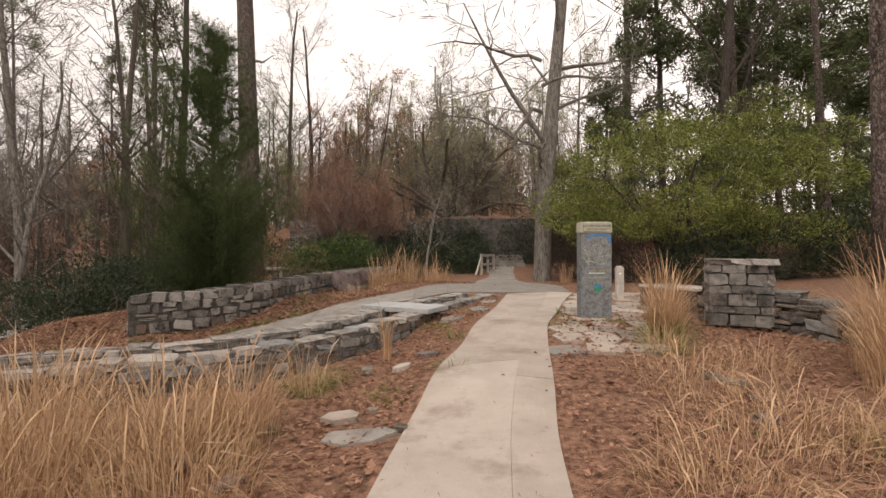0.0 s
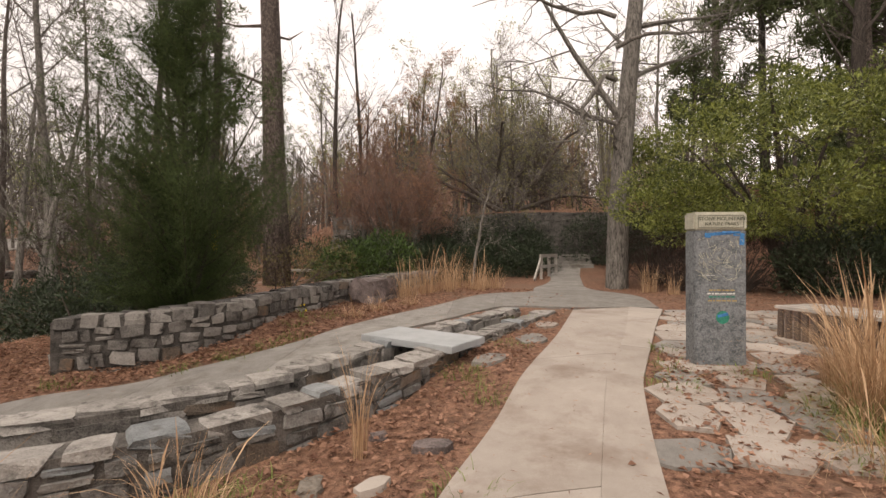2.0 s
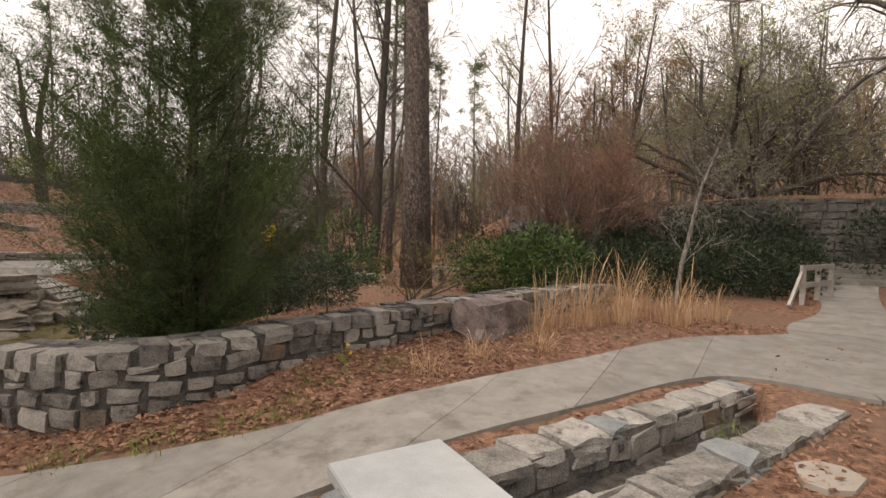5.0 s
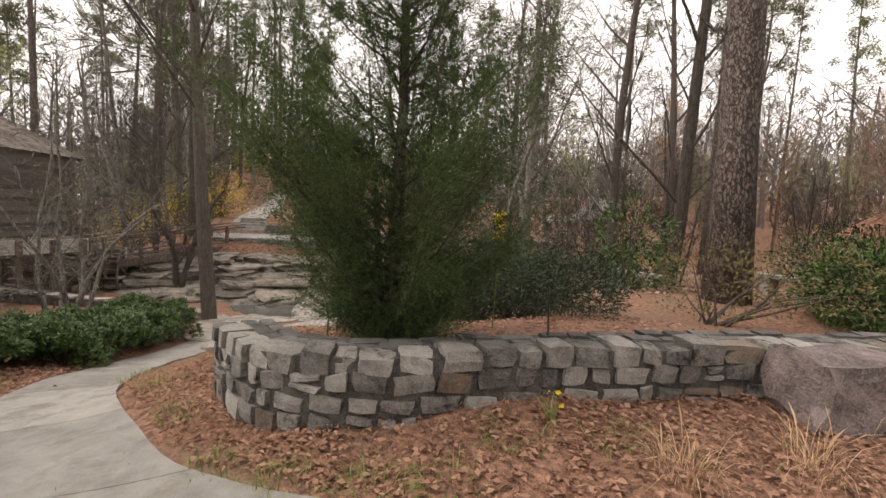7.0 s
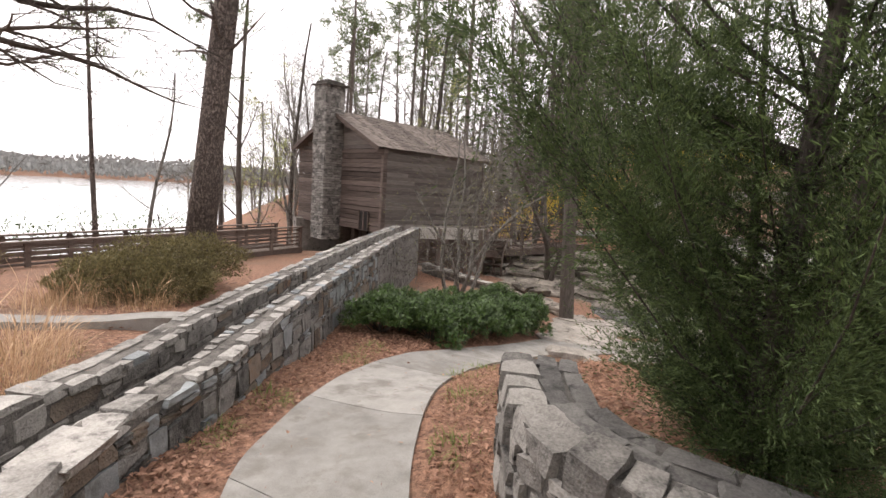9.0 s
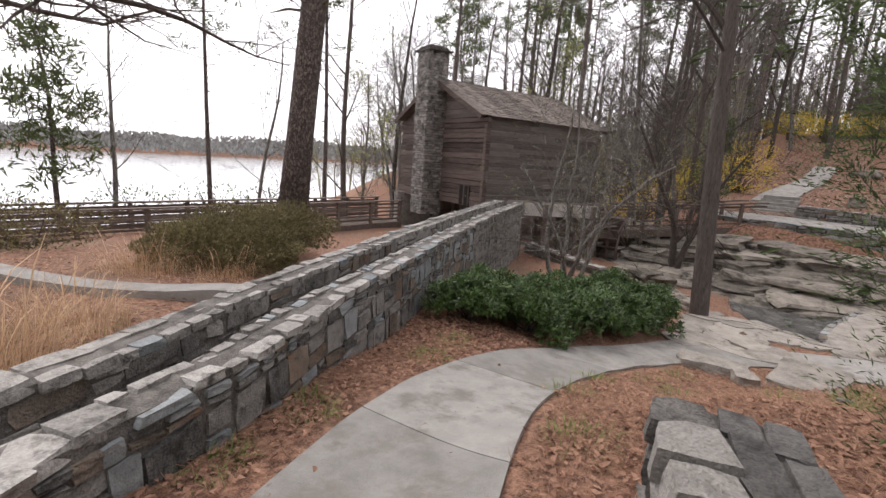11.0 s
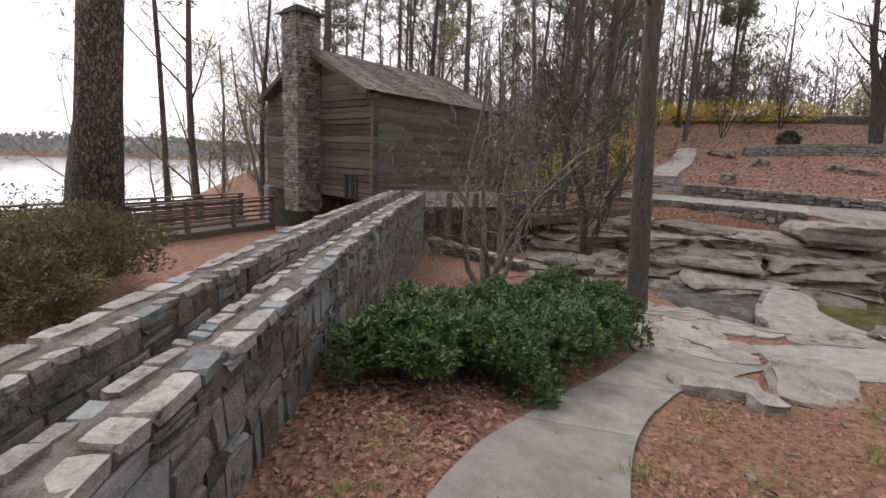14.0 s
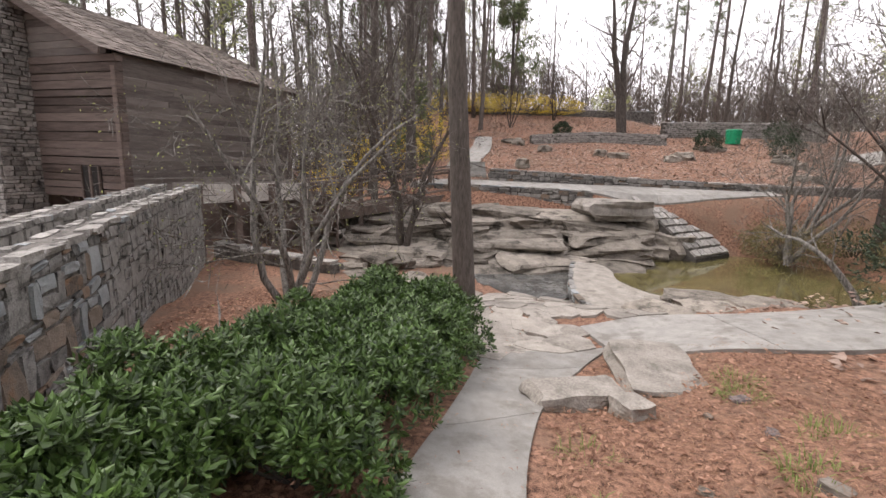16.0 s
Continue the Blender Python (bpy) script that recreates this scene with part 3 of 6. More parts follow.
def grow(made, p, d, length, r, level, spread, tips, wob=0.12, rise=0.08, kids=(4, 6), thin=0.5, sides=(10, 5, 3, 3, 3), short=0.68, bare=0.3):
    """One limb and, by and by, its branches; the finest ends are kept for twigs."""
    if level >= 2 and level >= len(kids):
        d = np.array(d, float) + rng.normal(0, wob, 3)
        made[2].append((np.array(p), d * length / np.linalg.norm(d), r))
        tips.append(([np.array(p), np.array(p) + made[2][-1][1]], d, level, length))
        return
    n = 7 if level == 0 else 5 if level == 1 else 3
    pts, rad = [np.array(p)], [r]
    d = np.array(d, float)
    for i in range(n):
        d = d + rng.normal(0, wob, 3) + np.array([0, 0, rise])
        d /= np.linalg.norm(d)
        pts.append(pts[-1] + d * length / n)
        rad.append(max(0.003, r * (1 - (0.7 if level == 0 else 0.8) * (i + 1) / n)))
    made[0 if level == 0 else 1].tube(pts, rad, sides[min(level, 4)], cap=False)
    tips.append((pts, d, level, length))
    if level >= len(kids):
        return
    for k in range(kids[level]):
        u = bare + (1 - bare) * (k + rng.random()) / kids[level]
        i = min(int(u * n), n - 1)
        q = pts[i] + (pts[i + 1] - pts[i]) * (u * n - i)
        w0 = pts[i + 1] - pts[i]
        w0 = w0 / np.linalg.norm(w0)
        side = np.cross(w0, rng.normal(size=3))
        side /= np.linalg.norm(side) + 1e-9
        ang = spread * rng.uniform(0.7, 1.25)
        w = w0 * math.cos(ang) + side * math.sin(ang)
        grow(made, q, w, length * short * rng.uniform(0.55, 1.1) * (1.15 - 0.55 * u), max(0.004, rad[i] * (thin if level else thin * 0.8) * rng.uniform(0.55, 1)), level + 1, spread, tips, wob * 1.1, rise, kids, thin, sides, short if level else max(short, 0.6), 0.15)


def bare_tree(name, label, at, height, r, kids=(12, 6, 4), spread=0.75, lean=(0, 0), mat=None, bud=None, bare=0.3, group="leafless trees", rise=0.07, wob=0.1, budsize=0.12, buds=3, stems=1, short=0.55, category="tree", twig=5, twig_mat=None, fan=0.32):
    ob = thing(name, label, category, group, at)
    made, tips = (Build(), Build(), []), []
    for k in range(stems):
        d = np.array([lean[0], lean[1], 1.0]) + (rng.normal(0, fan, 3) * np.array([1, 1, 0.4]) if stems > 1 else 0)
        grow(made, (rng.normal(0, 0.1) if stems > 1 else 0, rng.normal(0, 0.1) if stems > 1 else 0, -0.2), d / np.linalg.norm(d), height * 0.8 * (1 if stems == 1 else rng.uniform(0.6, 1)), r, 0, spread, tips, wob, rise, kids, short=short, bare=bare)
    part("trunk", made[0], mat or BARK, ob, smooth=True)
    if made[1].n:
        tagged(part("branchwork", made[1], mat or BARK, ob), kind="stuff")
    t, f = Build(), Build()
    fine = [q for q in tips if q[2] >= max(1, len(kids) - 1)]
    at, way, size = [], [], []
    for pts, d, level, ln in fine:
        for _ in range(twig if level == len(kids) else twig // 2):
            u = rng.random() * (len(pts) - 1)
            i = int(u)
            at.append(pts[i] + (pts[i + 1] - pts[i]) * (u - i))
            w = pts[i + 1] - pts[i]
            way.append(w / (np.linalg.norm(w) + 1e-9) + rng.normal(0, 0.5, 3) + np.array([0, 0, 0.15]))
            size.append(min(0.9, 0.75 * ln) * rng.uniform(0.4, 1.1) + 0.08)
    t.leaves(np.array(at), np.array(way), np.array(size), 0.04, 0.12)
    if made[2]:
        t.leaves(np.array([q[0] for q in made[2]]), np.array([q[1] for q in made[2]]), np.array([np.linalg.norm(q[1]) for q in made[2]]), 0.03, 0.1)
    tagged(part("brushwood", t, twig_mat or mat or BARK, ob), kind="stuff")
    if bud:
        e = np.array(at) + np.array(way) * np.array(size)[:, None] * rng.random((len(at), 1))
        e = np.repeat(e, buds, 0) + rng.normal(0, 0.08, (len(e) * buds, 3))
        f.leaves(e, rng.normal(size=e.shape), budsize * rng.uniform(0.5, 1.2, len(e)), 0.5)
        tagged(part("crown", f, bud, ob), kind="stuff")
    return ob


def pine_tree(name, label, at, height, r, crown=0.5, reach=3.2, tufts=150, lean=(0, 0), needle=0.3, mat=None, group="tall pines", dead=0):
    ob = thing(name, label, "tree", group, at)
    b, f, w = Build(), Build(), Build()
    pts = [np.array([lean[0] * u + 0.12 * math.sin(u * 7) * u, lean[1] * u, height * u]) + np.array([0, 0, -0.3 if u == 0 else 0]) for u in np.linspace(0, 1, 9)]
    b.tube(pts, [r * (1.18 if u == 0 else 1 - 0.72 * u) for u in np.linspace(0, 1, 9)], 14)
    part("trunk", b, mat or BARK_PINE, ob, smooth=True)
    for k in range(tufts // 5 + dead):
        u = crown + (1 - crown) * rng.random() if k >= dead else rng.uniform(0.18, crown)
        i = min(int(u * 8), 7)
        p = pts[i] + (pts[i + 1] - pts[i]) * (u * 8 - i)
        a = rng.uniform(0, 2 * math.pi)
        ln = reach * (1.15 - 0.75 * (u - crown) / (1 - crown + 1e-6)) * rng.uniform(0.5, 1.1) if k >= dead else rng.uniform(0.6, 2.0)
        d = np.array([math.cos(a), math.sin(a), rng.uniform(-0.1, 0.55)])
        q = [p, p + d * ln * 0.5 + rng.normal(0, 0.1, 3), p + d * ln + np.array([0, 0, rng.uniform(-0.1, 0.3) * ln])]
        w.tube(q, [r * 0.16, r * 0.1, 0.01], 4, cap=False)
        if k < dead:
            continue
        for t in range(5):
            c = q[1] + (q[2] - q[1]) * rng.uniform(0.1, 1.05) + rng.normal(0, 0.28, 3)
            g = 19
            v = rng.normal(size=(g, 3)) + np.array([0, 0, 0.3])
            f.leaves(c + rng.normal(0, 0.13, (g, 3)), v, needle * rng.uniform(0.75, 1.4, g), 0.18)
    tagged(part("branchwork", w, mat or BARK_PINE, ob), kind="stuff")
    tagged(part("crown", f, NEEDLE, ob), kind="stuff")
    return ob


def rock(name, label, at, size, mat, turn=0.0, seed=0, flat=0.0, cuts=5, parent=None, jag=0.16):
    bm = bmesh.new()
    bmesh.ops.create_cube(bm, size=1.0)
    bmesh.ops.subdivide_edges(bm, edges=bm.edges[:], cuts=cuts, use_grid_fill=True)
    for v in bm.verts:
        p = v.co.copy()
        q = p.normalized() * 0.5 * 1.25
        v.co = p.lerp(q, 0.45 * (1 - flat))
        o = Vector((seed * 3.1, seed * 1.7, seed))
        v.co += Vector((noise.noise(p * 2.2 + o), noise.noise(p * 2.2 + o + Vector((9, 0, 0))), noise.noise(p * 2.2 + o + Vector((0, 9, 0))) * (1 - flat * 0.7))) * jag
        v.co += Vector((0, 0, 1)) * noise.noise(p * 6 + o) * jag * 0.25
        v.co = Vector((v.co.x * size[0], v.co.y * size[1], v.co.z * size[2]))
    ob = part(name, bm, mat, parent, smooth=False)
    ob.matrix_world = pose(*at, 0, 0, turn)
    if label:
        tagged(ob, label, "rock")
    return ob


def slab_stone(parent, x, y, r, turn, mat, lift=0.02, name="flagstone", sides=6, thick=0.1, stretch=1.5, z=None):
    """A flat stone of irregular outline let into the ground."""
    n = sides + int(rng.integers(0, 3))
    angles = np.sort(np.linspace(0, 2 * math.pi, n, endpoint=False) + rng.uniform(-0.25, 0.25, n))
    ca, sa = math.cos(radians(turn)), math.sin(radians(turn))
    top, rim = [], []
    for a in angles:
        q = r * rng.uniform(0.82, 1.12)
        u, v = q * stretch ** 0.5 * math.cos(a), q / stretch ** 0.5 * math.sin(a)
        px, py = x + u * ca - v * sa, y + u * sa + v * ca
        pz = (float(land(px, py)) if z is None else z) + lift
        rim.append((px, py, pz - thick))
        top.append((x + (px - x) * 0.97, y + (py - y) * 0.97, pz))
    cz = sum(p[2] for p in top) / n
    b = Build()
    mid = [(x + (p[0] - x) * 1.012, y + (p[1] - y) * 1.012, p[2] - 0.02) for p in top]
    v = rim + mid + top + [(x, y, cz + 0.004)]
    f = [(i, (i + 1) % n, n + (i + 1) % n, n + i) for i in range(n)] + [(n + i, n + (i + 1) % n, 2 * n + (i + 1) % n, 2 * n + i) for i in range(n)] + [(2 * n + i, 2 * n + (i + 1) % n, 3 * n) for i in range(n)]
    b.add(v, f)
    return part(name, b, mat, parent)


def letters(text, m, size, mat, parent, name="lettering"):
    c = bpy.data.curves.new(name, "FONT")
    c.body, c.size, c.align_x, c.align_y, c.extrude = text, size, "CENTER", "CENTER", 0.002
    ob = new(name, c)
    dg = bpy.context.evaluated_depsgraph_get()
    me = bpy.data.meshes.new_from_object(ob.evaluated_get(dg))
    bpy.data.objects.remove(ob)
    me.materials.clear()
    me.materials.append(mat)
    o = new(name, me)
    o.parent = parent
    o.matrix_world = m
    return o


def limb(tree, start, way, length, r, mat, twigs=9, droop=0.0, wob=0.28, level=0, b=None):
    """A long crooked bare limb with side branches, under its tree."""
    top = b is None
    b = Build() if top else b
    n = 9 if level == 0 else 5
    d = np.array(way, float) / np.linalg.norm(way)
    pts, rad = [np.array(start, float)], [r]
    for i in range(n):
        d = d + rng.normal(0, wob, 3) * np.array([1, 1, 0.7]) + np.array([0, 0, -droop])
        d /= np.linalg.norm(d)
        pts.append(pts[-1] + d * length / n)
        rad.append(max(0.003, r * (1 - 0.88 * (i + 1) / n)))
    b.tube(pts, rad, (8, 5, 3)[min(level, 2)], cap=False)
    if level < 3:
        for k in range(twigs if level == 0 else 6 if level == 1 else 4):
            u = 0.2 + 0.8 * rng.random()
            i = min(int(u * n), n - 1)
            side = (pts[i + 1] - pts[i]) / np.linalg.norm(pts[i + 1] - pts[i]) * 0.6 + rng.normal(0, 0.6, 3) + np.array([0, 0, 0.1])
            limb(tree, pts[i], side, length * rng.uniform(0.25, 0.48), max(0.004, rad[i] * 0.55), mat, twigs, droop * 0.5, wob, level + 1, b)
    if top:
        part("limb", b, mat, tree)

# ---- walks ----
pavement = setting(new("pavement"), "sandy concrete footpath cast in bays with joints", "path")
strip("bay", [(-0.95, -4), (-0.75, 0), (-0.42, 3.2), (-0.2, 4.8), (0.38, 7.2), (0.66, 8.2), (1.3, 10.6), (1.75, 12.6)], [(-0.1, -4), (0.12, 0), (0.47, 3.2), (0.75, 4.8), (1.27, 7.2), (1.55, 8.2), (2.3, 10.6), (3.0, 13.2)], CONCRETE_WARM, pavement, joint=3.3)
strip("bay", [(-0.098, -4), (0.122, 0), (0.472, 3.2), (0.752, 4.8), (1.272, 7.2), (1.552, 8.2), (2.302, 10.6), (3.002, 13.2)], [(0.2, -4), (0.45, 0), (0.84, 3.2), (1.15, 4.8), (1.62, 7.2), (1.92, 8.2), (2.75, 10.6), (3.6, 12.9)], CONCRETE_WARM, pavement, lift=0.046, joint=4.4)
footpath = setting(new("footpath"), "grey worn concrete footpath beside the stone flume", "path")
strip("bay", [(1.3, 16.6), (-0.2, 14.3), (-1.45, 11.8), (-2.55, 9.5), (-3.7, 8.1), (-5.3, 7.25), (-7.2, 6.65), (-9.0, 6.55), (-10.6, 6.8), (-12.2, 7.4), (-14.3, 8.75)],
      [(1.72, 13.0), (0.35, 12.9), (-0.85, 10.6), (-1.75, 8.6), (-3.0, 7.3), (-4.2, 6.3), (-6.1, 5.6), (-7.9, 5.4), (-9.9, 5.75), (-12.0, 6.3), (-13.9, 6.75)], CONCRETE, footpath, joint=2.1, across=9)
strip("bay", [(1.75, 13.0), (1.3, 15.0), (1.25, 17.4), (1.95, 19.6), (2.2, 23), (2.6, 27)], [(3.62, 13.2), (3.75, 15.4), (2.95, 17.3), (3.0, 19.4), (3.5, 23), (4.2, 27)], CONCRETE, footpath, joint=2.0, across=9)
strip("bay", [(-14.3, 8.75), (-13.5, 9.7), (-13.2, 11), (-13.2, 13), (-13.0, 17)], [(-15.3, 8.6), (-15.7, 10.0), (-15.5, 11.6), (-15.7, 13.6), (-16.2, 17.5)], CONCRETE, footpath, joint=2.4, lift=0.05)

flags = setting(new("flagstone_paving"), "grey flagstones set flush in sandy soil", "paving")
for k in range(13):
    y = 6.3 + 0.54 * k
    edge = 1.62 + (y - 7.2) * 0.318 if y < 10.6 else 2.75 + (y - 10.6) * 0.37
    for j in range(3 if y < 9.2 else 4):
        x = edge + 0.36 + 0.56 * j + rng.uniform(-0.06, 0.06)
        slab_stone(flags, x, y + rng.uniform(-0.07, 0.07), rng.uniform(0.3, 0.39), rng.uniform(-25, 25) + 90 * (k % 2), CONCRETE_WARM if (k + j) % 3 else CONCRETE, 0.026 + 0.004 * ((k + j) % 3), sides=5, stretch=1.3)
for x, y, r, a, s, hue in ((-0.98, 4.45, 0.17, 20, 1.4, CONCRETE_WARM), (-0.72, 3.95, 0.28, 10, 1.7, CONCRETE), (0.18, 8.5, 0.24, 40, 1.5, CONCRETE), (0.75, 9.7, 0.3, 60, 1.6, CONCRETE), (1.05, 10.8, 0.22, 60, 1.4, CONCRETE_WARM), (-0.2, 6.3, 0.14, 0, 1.5, ROCK_PINK), (-0.5, 5.7, 0.1, 30, 1.4, CONCRETE_WARM)):
    slab_stone(flags, x, y, r, a, hue, 0.06 if r < 0.2 else 0.035, stretch=s)

# ---- stone flume ----
flume = Line(FLUME)
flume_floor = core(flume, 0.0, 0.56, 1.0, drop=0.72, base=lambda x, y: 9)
setting(part("flume_floor", flume_floor, MORTAR), "dark mortar bed of the flume", "channel")
for side, word in ((-1, "wall_flume_north"), (1, "wall_flume_south")):
    o = side * 0.40
    wall = setting(part(word, core(flume, o, 0.29, 1.2, -0.006, base=lambda x, y: min(ground_z(x, y), -0.35)), MORTAR_GREY), "mortared granite flume wall with pale flat caps", "wall")
    inside = lambda x, y: -0.30
    outer, inner = o + side * 0.10, o - side * 0.10
    face_stones(wall, flume, outer, side, ground_z, STONES, rows=(0.14, 0.3, 0.15, 0.33, 0.17, 0.26), wide=(0.12, 0.42), deep=0.14, split=0.4, top=0.05, tilt=7)
    face_stones(wall, flume, inner, -side, inside, STONES_DARK, rows=(0.2, 0.18, 0.22), wide=(0.2, 0.5), deep=0.12, top=0.04, limit=220)
    cap_stones(wall, flume, o, 0.31, CAPS, (0.2, 0.5), 0.09, rough=4, end=9.0, rise=-0.015)
    for lane, broad, long in ((-side * 0.125, 0.1, (0.09, 0.3)), (side * 0.105, 0.15, (0.14, 0.45))):
        cap_stones(wall, flume, o + lane, broad, CAPS, long, 0.07, rough=5, start=9.0, rise=-0.014, gap=0.03)
slab = thing("bridge_slab", "smooth pale concrete slab bridging the stone flume", "slab", at=(-0.73, 8.79, 0.41), turn=-27)
bm = bmesh.new()
bmesh.ops.create_cube(bm, size=1.0)
bmesh.ops.scale(bm, vec=(1.46, 0.79, 0.085), verts=bm.verts)
bmesh.ops.translate(bm, vec=(0, 0, 0.075), verts=bm.verts)
bmesh.ops.bevel(bm, geom=bm.edges[:], offset=0.008, segments=2, affect="EDGES")
part("deck", bm, SLAB, slab)

# ---- low curved planter wall ----
LOW = Line(curve([(-5.42, 7.98, 0.75), (-4.85, 8.14, 0.79), (-4.25, 8.42, 0.83), (-3.86, 8.85, 0.87), (-3.64, 9.6, 0.88), (-3.55, 10.4, 0.9), (-3.4, 11.2, 0.92), (-3.06, 12.6, 0.96), (-2.4, 14.6, 1.02), (-1.7, 16.6, 1.02)], 0.2))
wall = setting(part("wall_planter", core(LOW, 0.275, 0.56, 1.0, 0.02, base=lambda x, y: ground_z(x, y) - 0.3), MORTAR_BED), "low curved wall of weathered grey granite blocks", "wall")
face_stones(wall, LOW, 0.055, -1, ground_z, STONES_DARK, rows=(0.18, 0.16, 0.2, 0.22), wide=(0.14, 0.36), deep=0.18, top=0.13, split=0.12, gap=0.05, tilt=7)
cap_stones(wall, LOW, 0.1, 0.27, STONES_DARK, (0.18, 0.36), 0.15, rough=2, rise=-0.065, gap=0.04)
cap_stones(wall, LOW, 0.315, 0.15, SLATES, (0.18, 0.36), 0.04, rough=0.5, rise=-0.022, gap=0.03)
cap_stones(wall, LOW, 0.475, 0.15, SLATES, (0.2, 0.42), 0.04, rough=0.5, rise=-0.02, gap=0.03)
END = Line([(-5.57, 8.5, 0.73), (-5.42, 7.98, 0.73)])
face_stones(wall, END, 0.0, -1, ground_z, STONES_DARK, rows=(0.17, 0.2, 0.18, 0.22), wide=(0.2, 0.34), deep=0.14, top=0.03, split=0.1)
rock("boulder", "large reddish grey boulder against the planter wall", (-2.6, 13.02, 0.64), (1.15, 0.55, 0.72), ROCK_PINK, 74, 3, flat=0.45, cuts=3, jag=0.24)
rock("boulder", "small pale stone in the planter bed", (-5.9, 10.6, 0.4), (0.5, 0.35, 0.3), ROCK, 20, 5)

# ---- trail sign pillar ----
sign = thing("sign_pillar", "slate trail sign pillar with pale lettered cap", "sign", at=(2.79, 8.55, 0.36), turn=4)
bm = bmesh.new()
bmesh.ops.create_cube(bm, size=1.0)
bmesh.ops.scale(bm, vec=(0.57, 0.24, 1.55), verts=bm.verts)
bmesh.ops.translate(bm, vec=(0, 0, 0.74), verts=bm.verts)
bmesh.ops.bevel(bm, geom=bm.edges[:], offset=0.012, segments=2, affect="EDGES")
part("body", bm, SIGN, sign)
bm = bmesh.new()
bmesh.ops.create_cube(bm, size=1.0)
bmesh.ops.scale(bm, vec=(0.585, 0.26, 0.21), verts=bm.verts)
bmesh.ops.translate(bm, vec=(0, 0, 1.62), verts=bm.verts)
bmesh.ops.bevel(bm, geom=bm.edges[:], offset=0.02, segments=2, affect="EDGES")
cap = part("cap", bm, SIGNCAP, sign, "pale cap with engraved lettering")
INK = material("dark_engraving", (0.09, 0.10, 0.08), (0.13, 0.14, 0.11), 8, 0.8, 0)
BLUE = material("blue_map_paint", (0.03, 0.13, 0.32), (0.06, 0.26, 0.55), 14, 0.5, 0.2)
GREENPAINT = material("green_map_paint", (0.02, 0.16, 0.12), (0.04, 0.30, 0.20), 14, 0.5, 0.2)
WHITE = material("white_paint", (0.6, 0.6, 0.58), (0.8, 0.8, 0.78), 10, 0.6, 0)
TAN = material("tan_paint", (0.35, 0.25, 0.1), (0.5, 0.38, 0.18), 10, 0.6, 0)
sm = pose(2.79, 8.55, 0.36, 0, 0, 4)
letters("STONE MOUNTAIN", sm @ pose(0.01, -0.134, 1.645, 90), 0.058, INK, cap)
letters("NATURE TRAILS", sm @ pose(0.01, -0.134, 1.585, 90), 0.052, INK, cap)
b = Build()
for cx, cz, w, h in ((0, 1.685, 0.5, 0.005), (0, 1.548, 0.5, 0.005), (-0.25, 1.617, 0.005, 0.14), (0.25, 1.617, 0.005, 0.14)):
    b.box(pose(cx, -0.132, cz), (w, 0.004, h))
part("border_line", b, INK, cap)
b = Build()
for cx, cz, w, h in ((-0.02, 1.475, 0.3, 0.035), (0.12, 1.49, 0.2, 0.02), (0.235, 1.41, 0.05, 0.13), (-0.14, 1.455, 0.06, 0.05), (0.2, 1.47, 0.12, 0.035)):
    b.box(pose(cx, -0.121, cz, 0, rng.uniform(-9, 9), 0), (w, 0.004, h), 0.006)
part("map_lake", b, BLUE, sign, "blue painted patch on the map")
b = Build()
b.tube([(0.02, -0.123, 0.52), (0.02, -0.1215, 0.52)], [0.075, 0.075], 16)
part("emblem", b, GREENPAINT, sign, "green and blue round emblem")
b = Build()
b.box(pose(0.02, -0.1255, 0.545, 0, -14, 0), (0.12, 0.003, 0.03), 0.004)
part("emblem_wave", b, BLUE, sign)
for cz, w, mt in ((0.83, 0.3, TAN), (0.79, 0.34, WHITE), (0.755, 0.3, GREENPAINT), (0.71, 0.32, TAN), (1.0, 0.16, WHITE)):
    b = Build()
    x = -w / 2 + (0.02 if cz < 0.9 else -0.12)
    while x < w / 2 - 0.02 - (0 if cz < 0.9 else 0.12):
        q = rng.uniform(0.02, 0.06)
        b.box(pose(x + q / 2, -0.1215, cz), (q, 0.003, 0.016 if cz < 0.9 else 0.006))
        x += q + 0.012
    part("legend_line", b, mt, sign)
b = Build()
for k in range(90):
    c = np.array([rng.uniform(-0.24, 0.24), -0.121, rng.uniform(0.95, 1.42)])
    a = math.atan2(c[2] - 1.25, c[0]) + math.pi / 2 + rng.normal(0, 0.4)
    b.box(pose(c[0], c[1], c[2], 0, -math.degrees(a), 0), (rng.uniform(0.03, 0.1), 0.003, 0.004))
tagged(part("contour_lines", b, SIGNCAP, sign, "thin pale map contour lines"), kind="stuff")

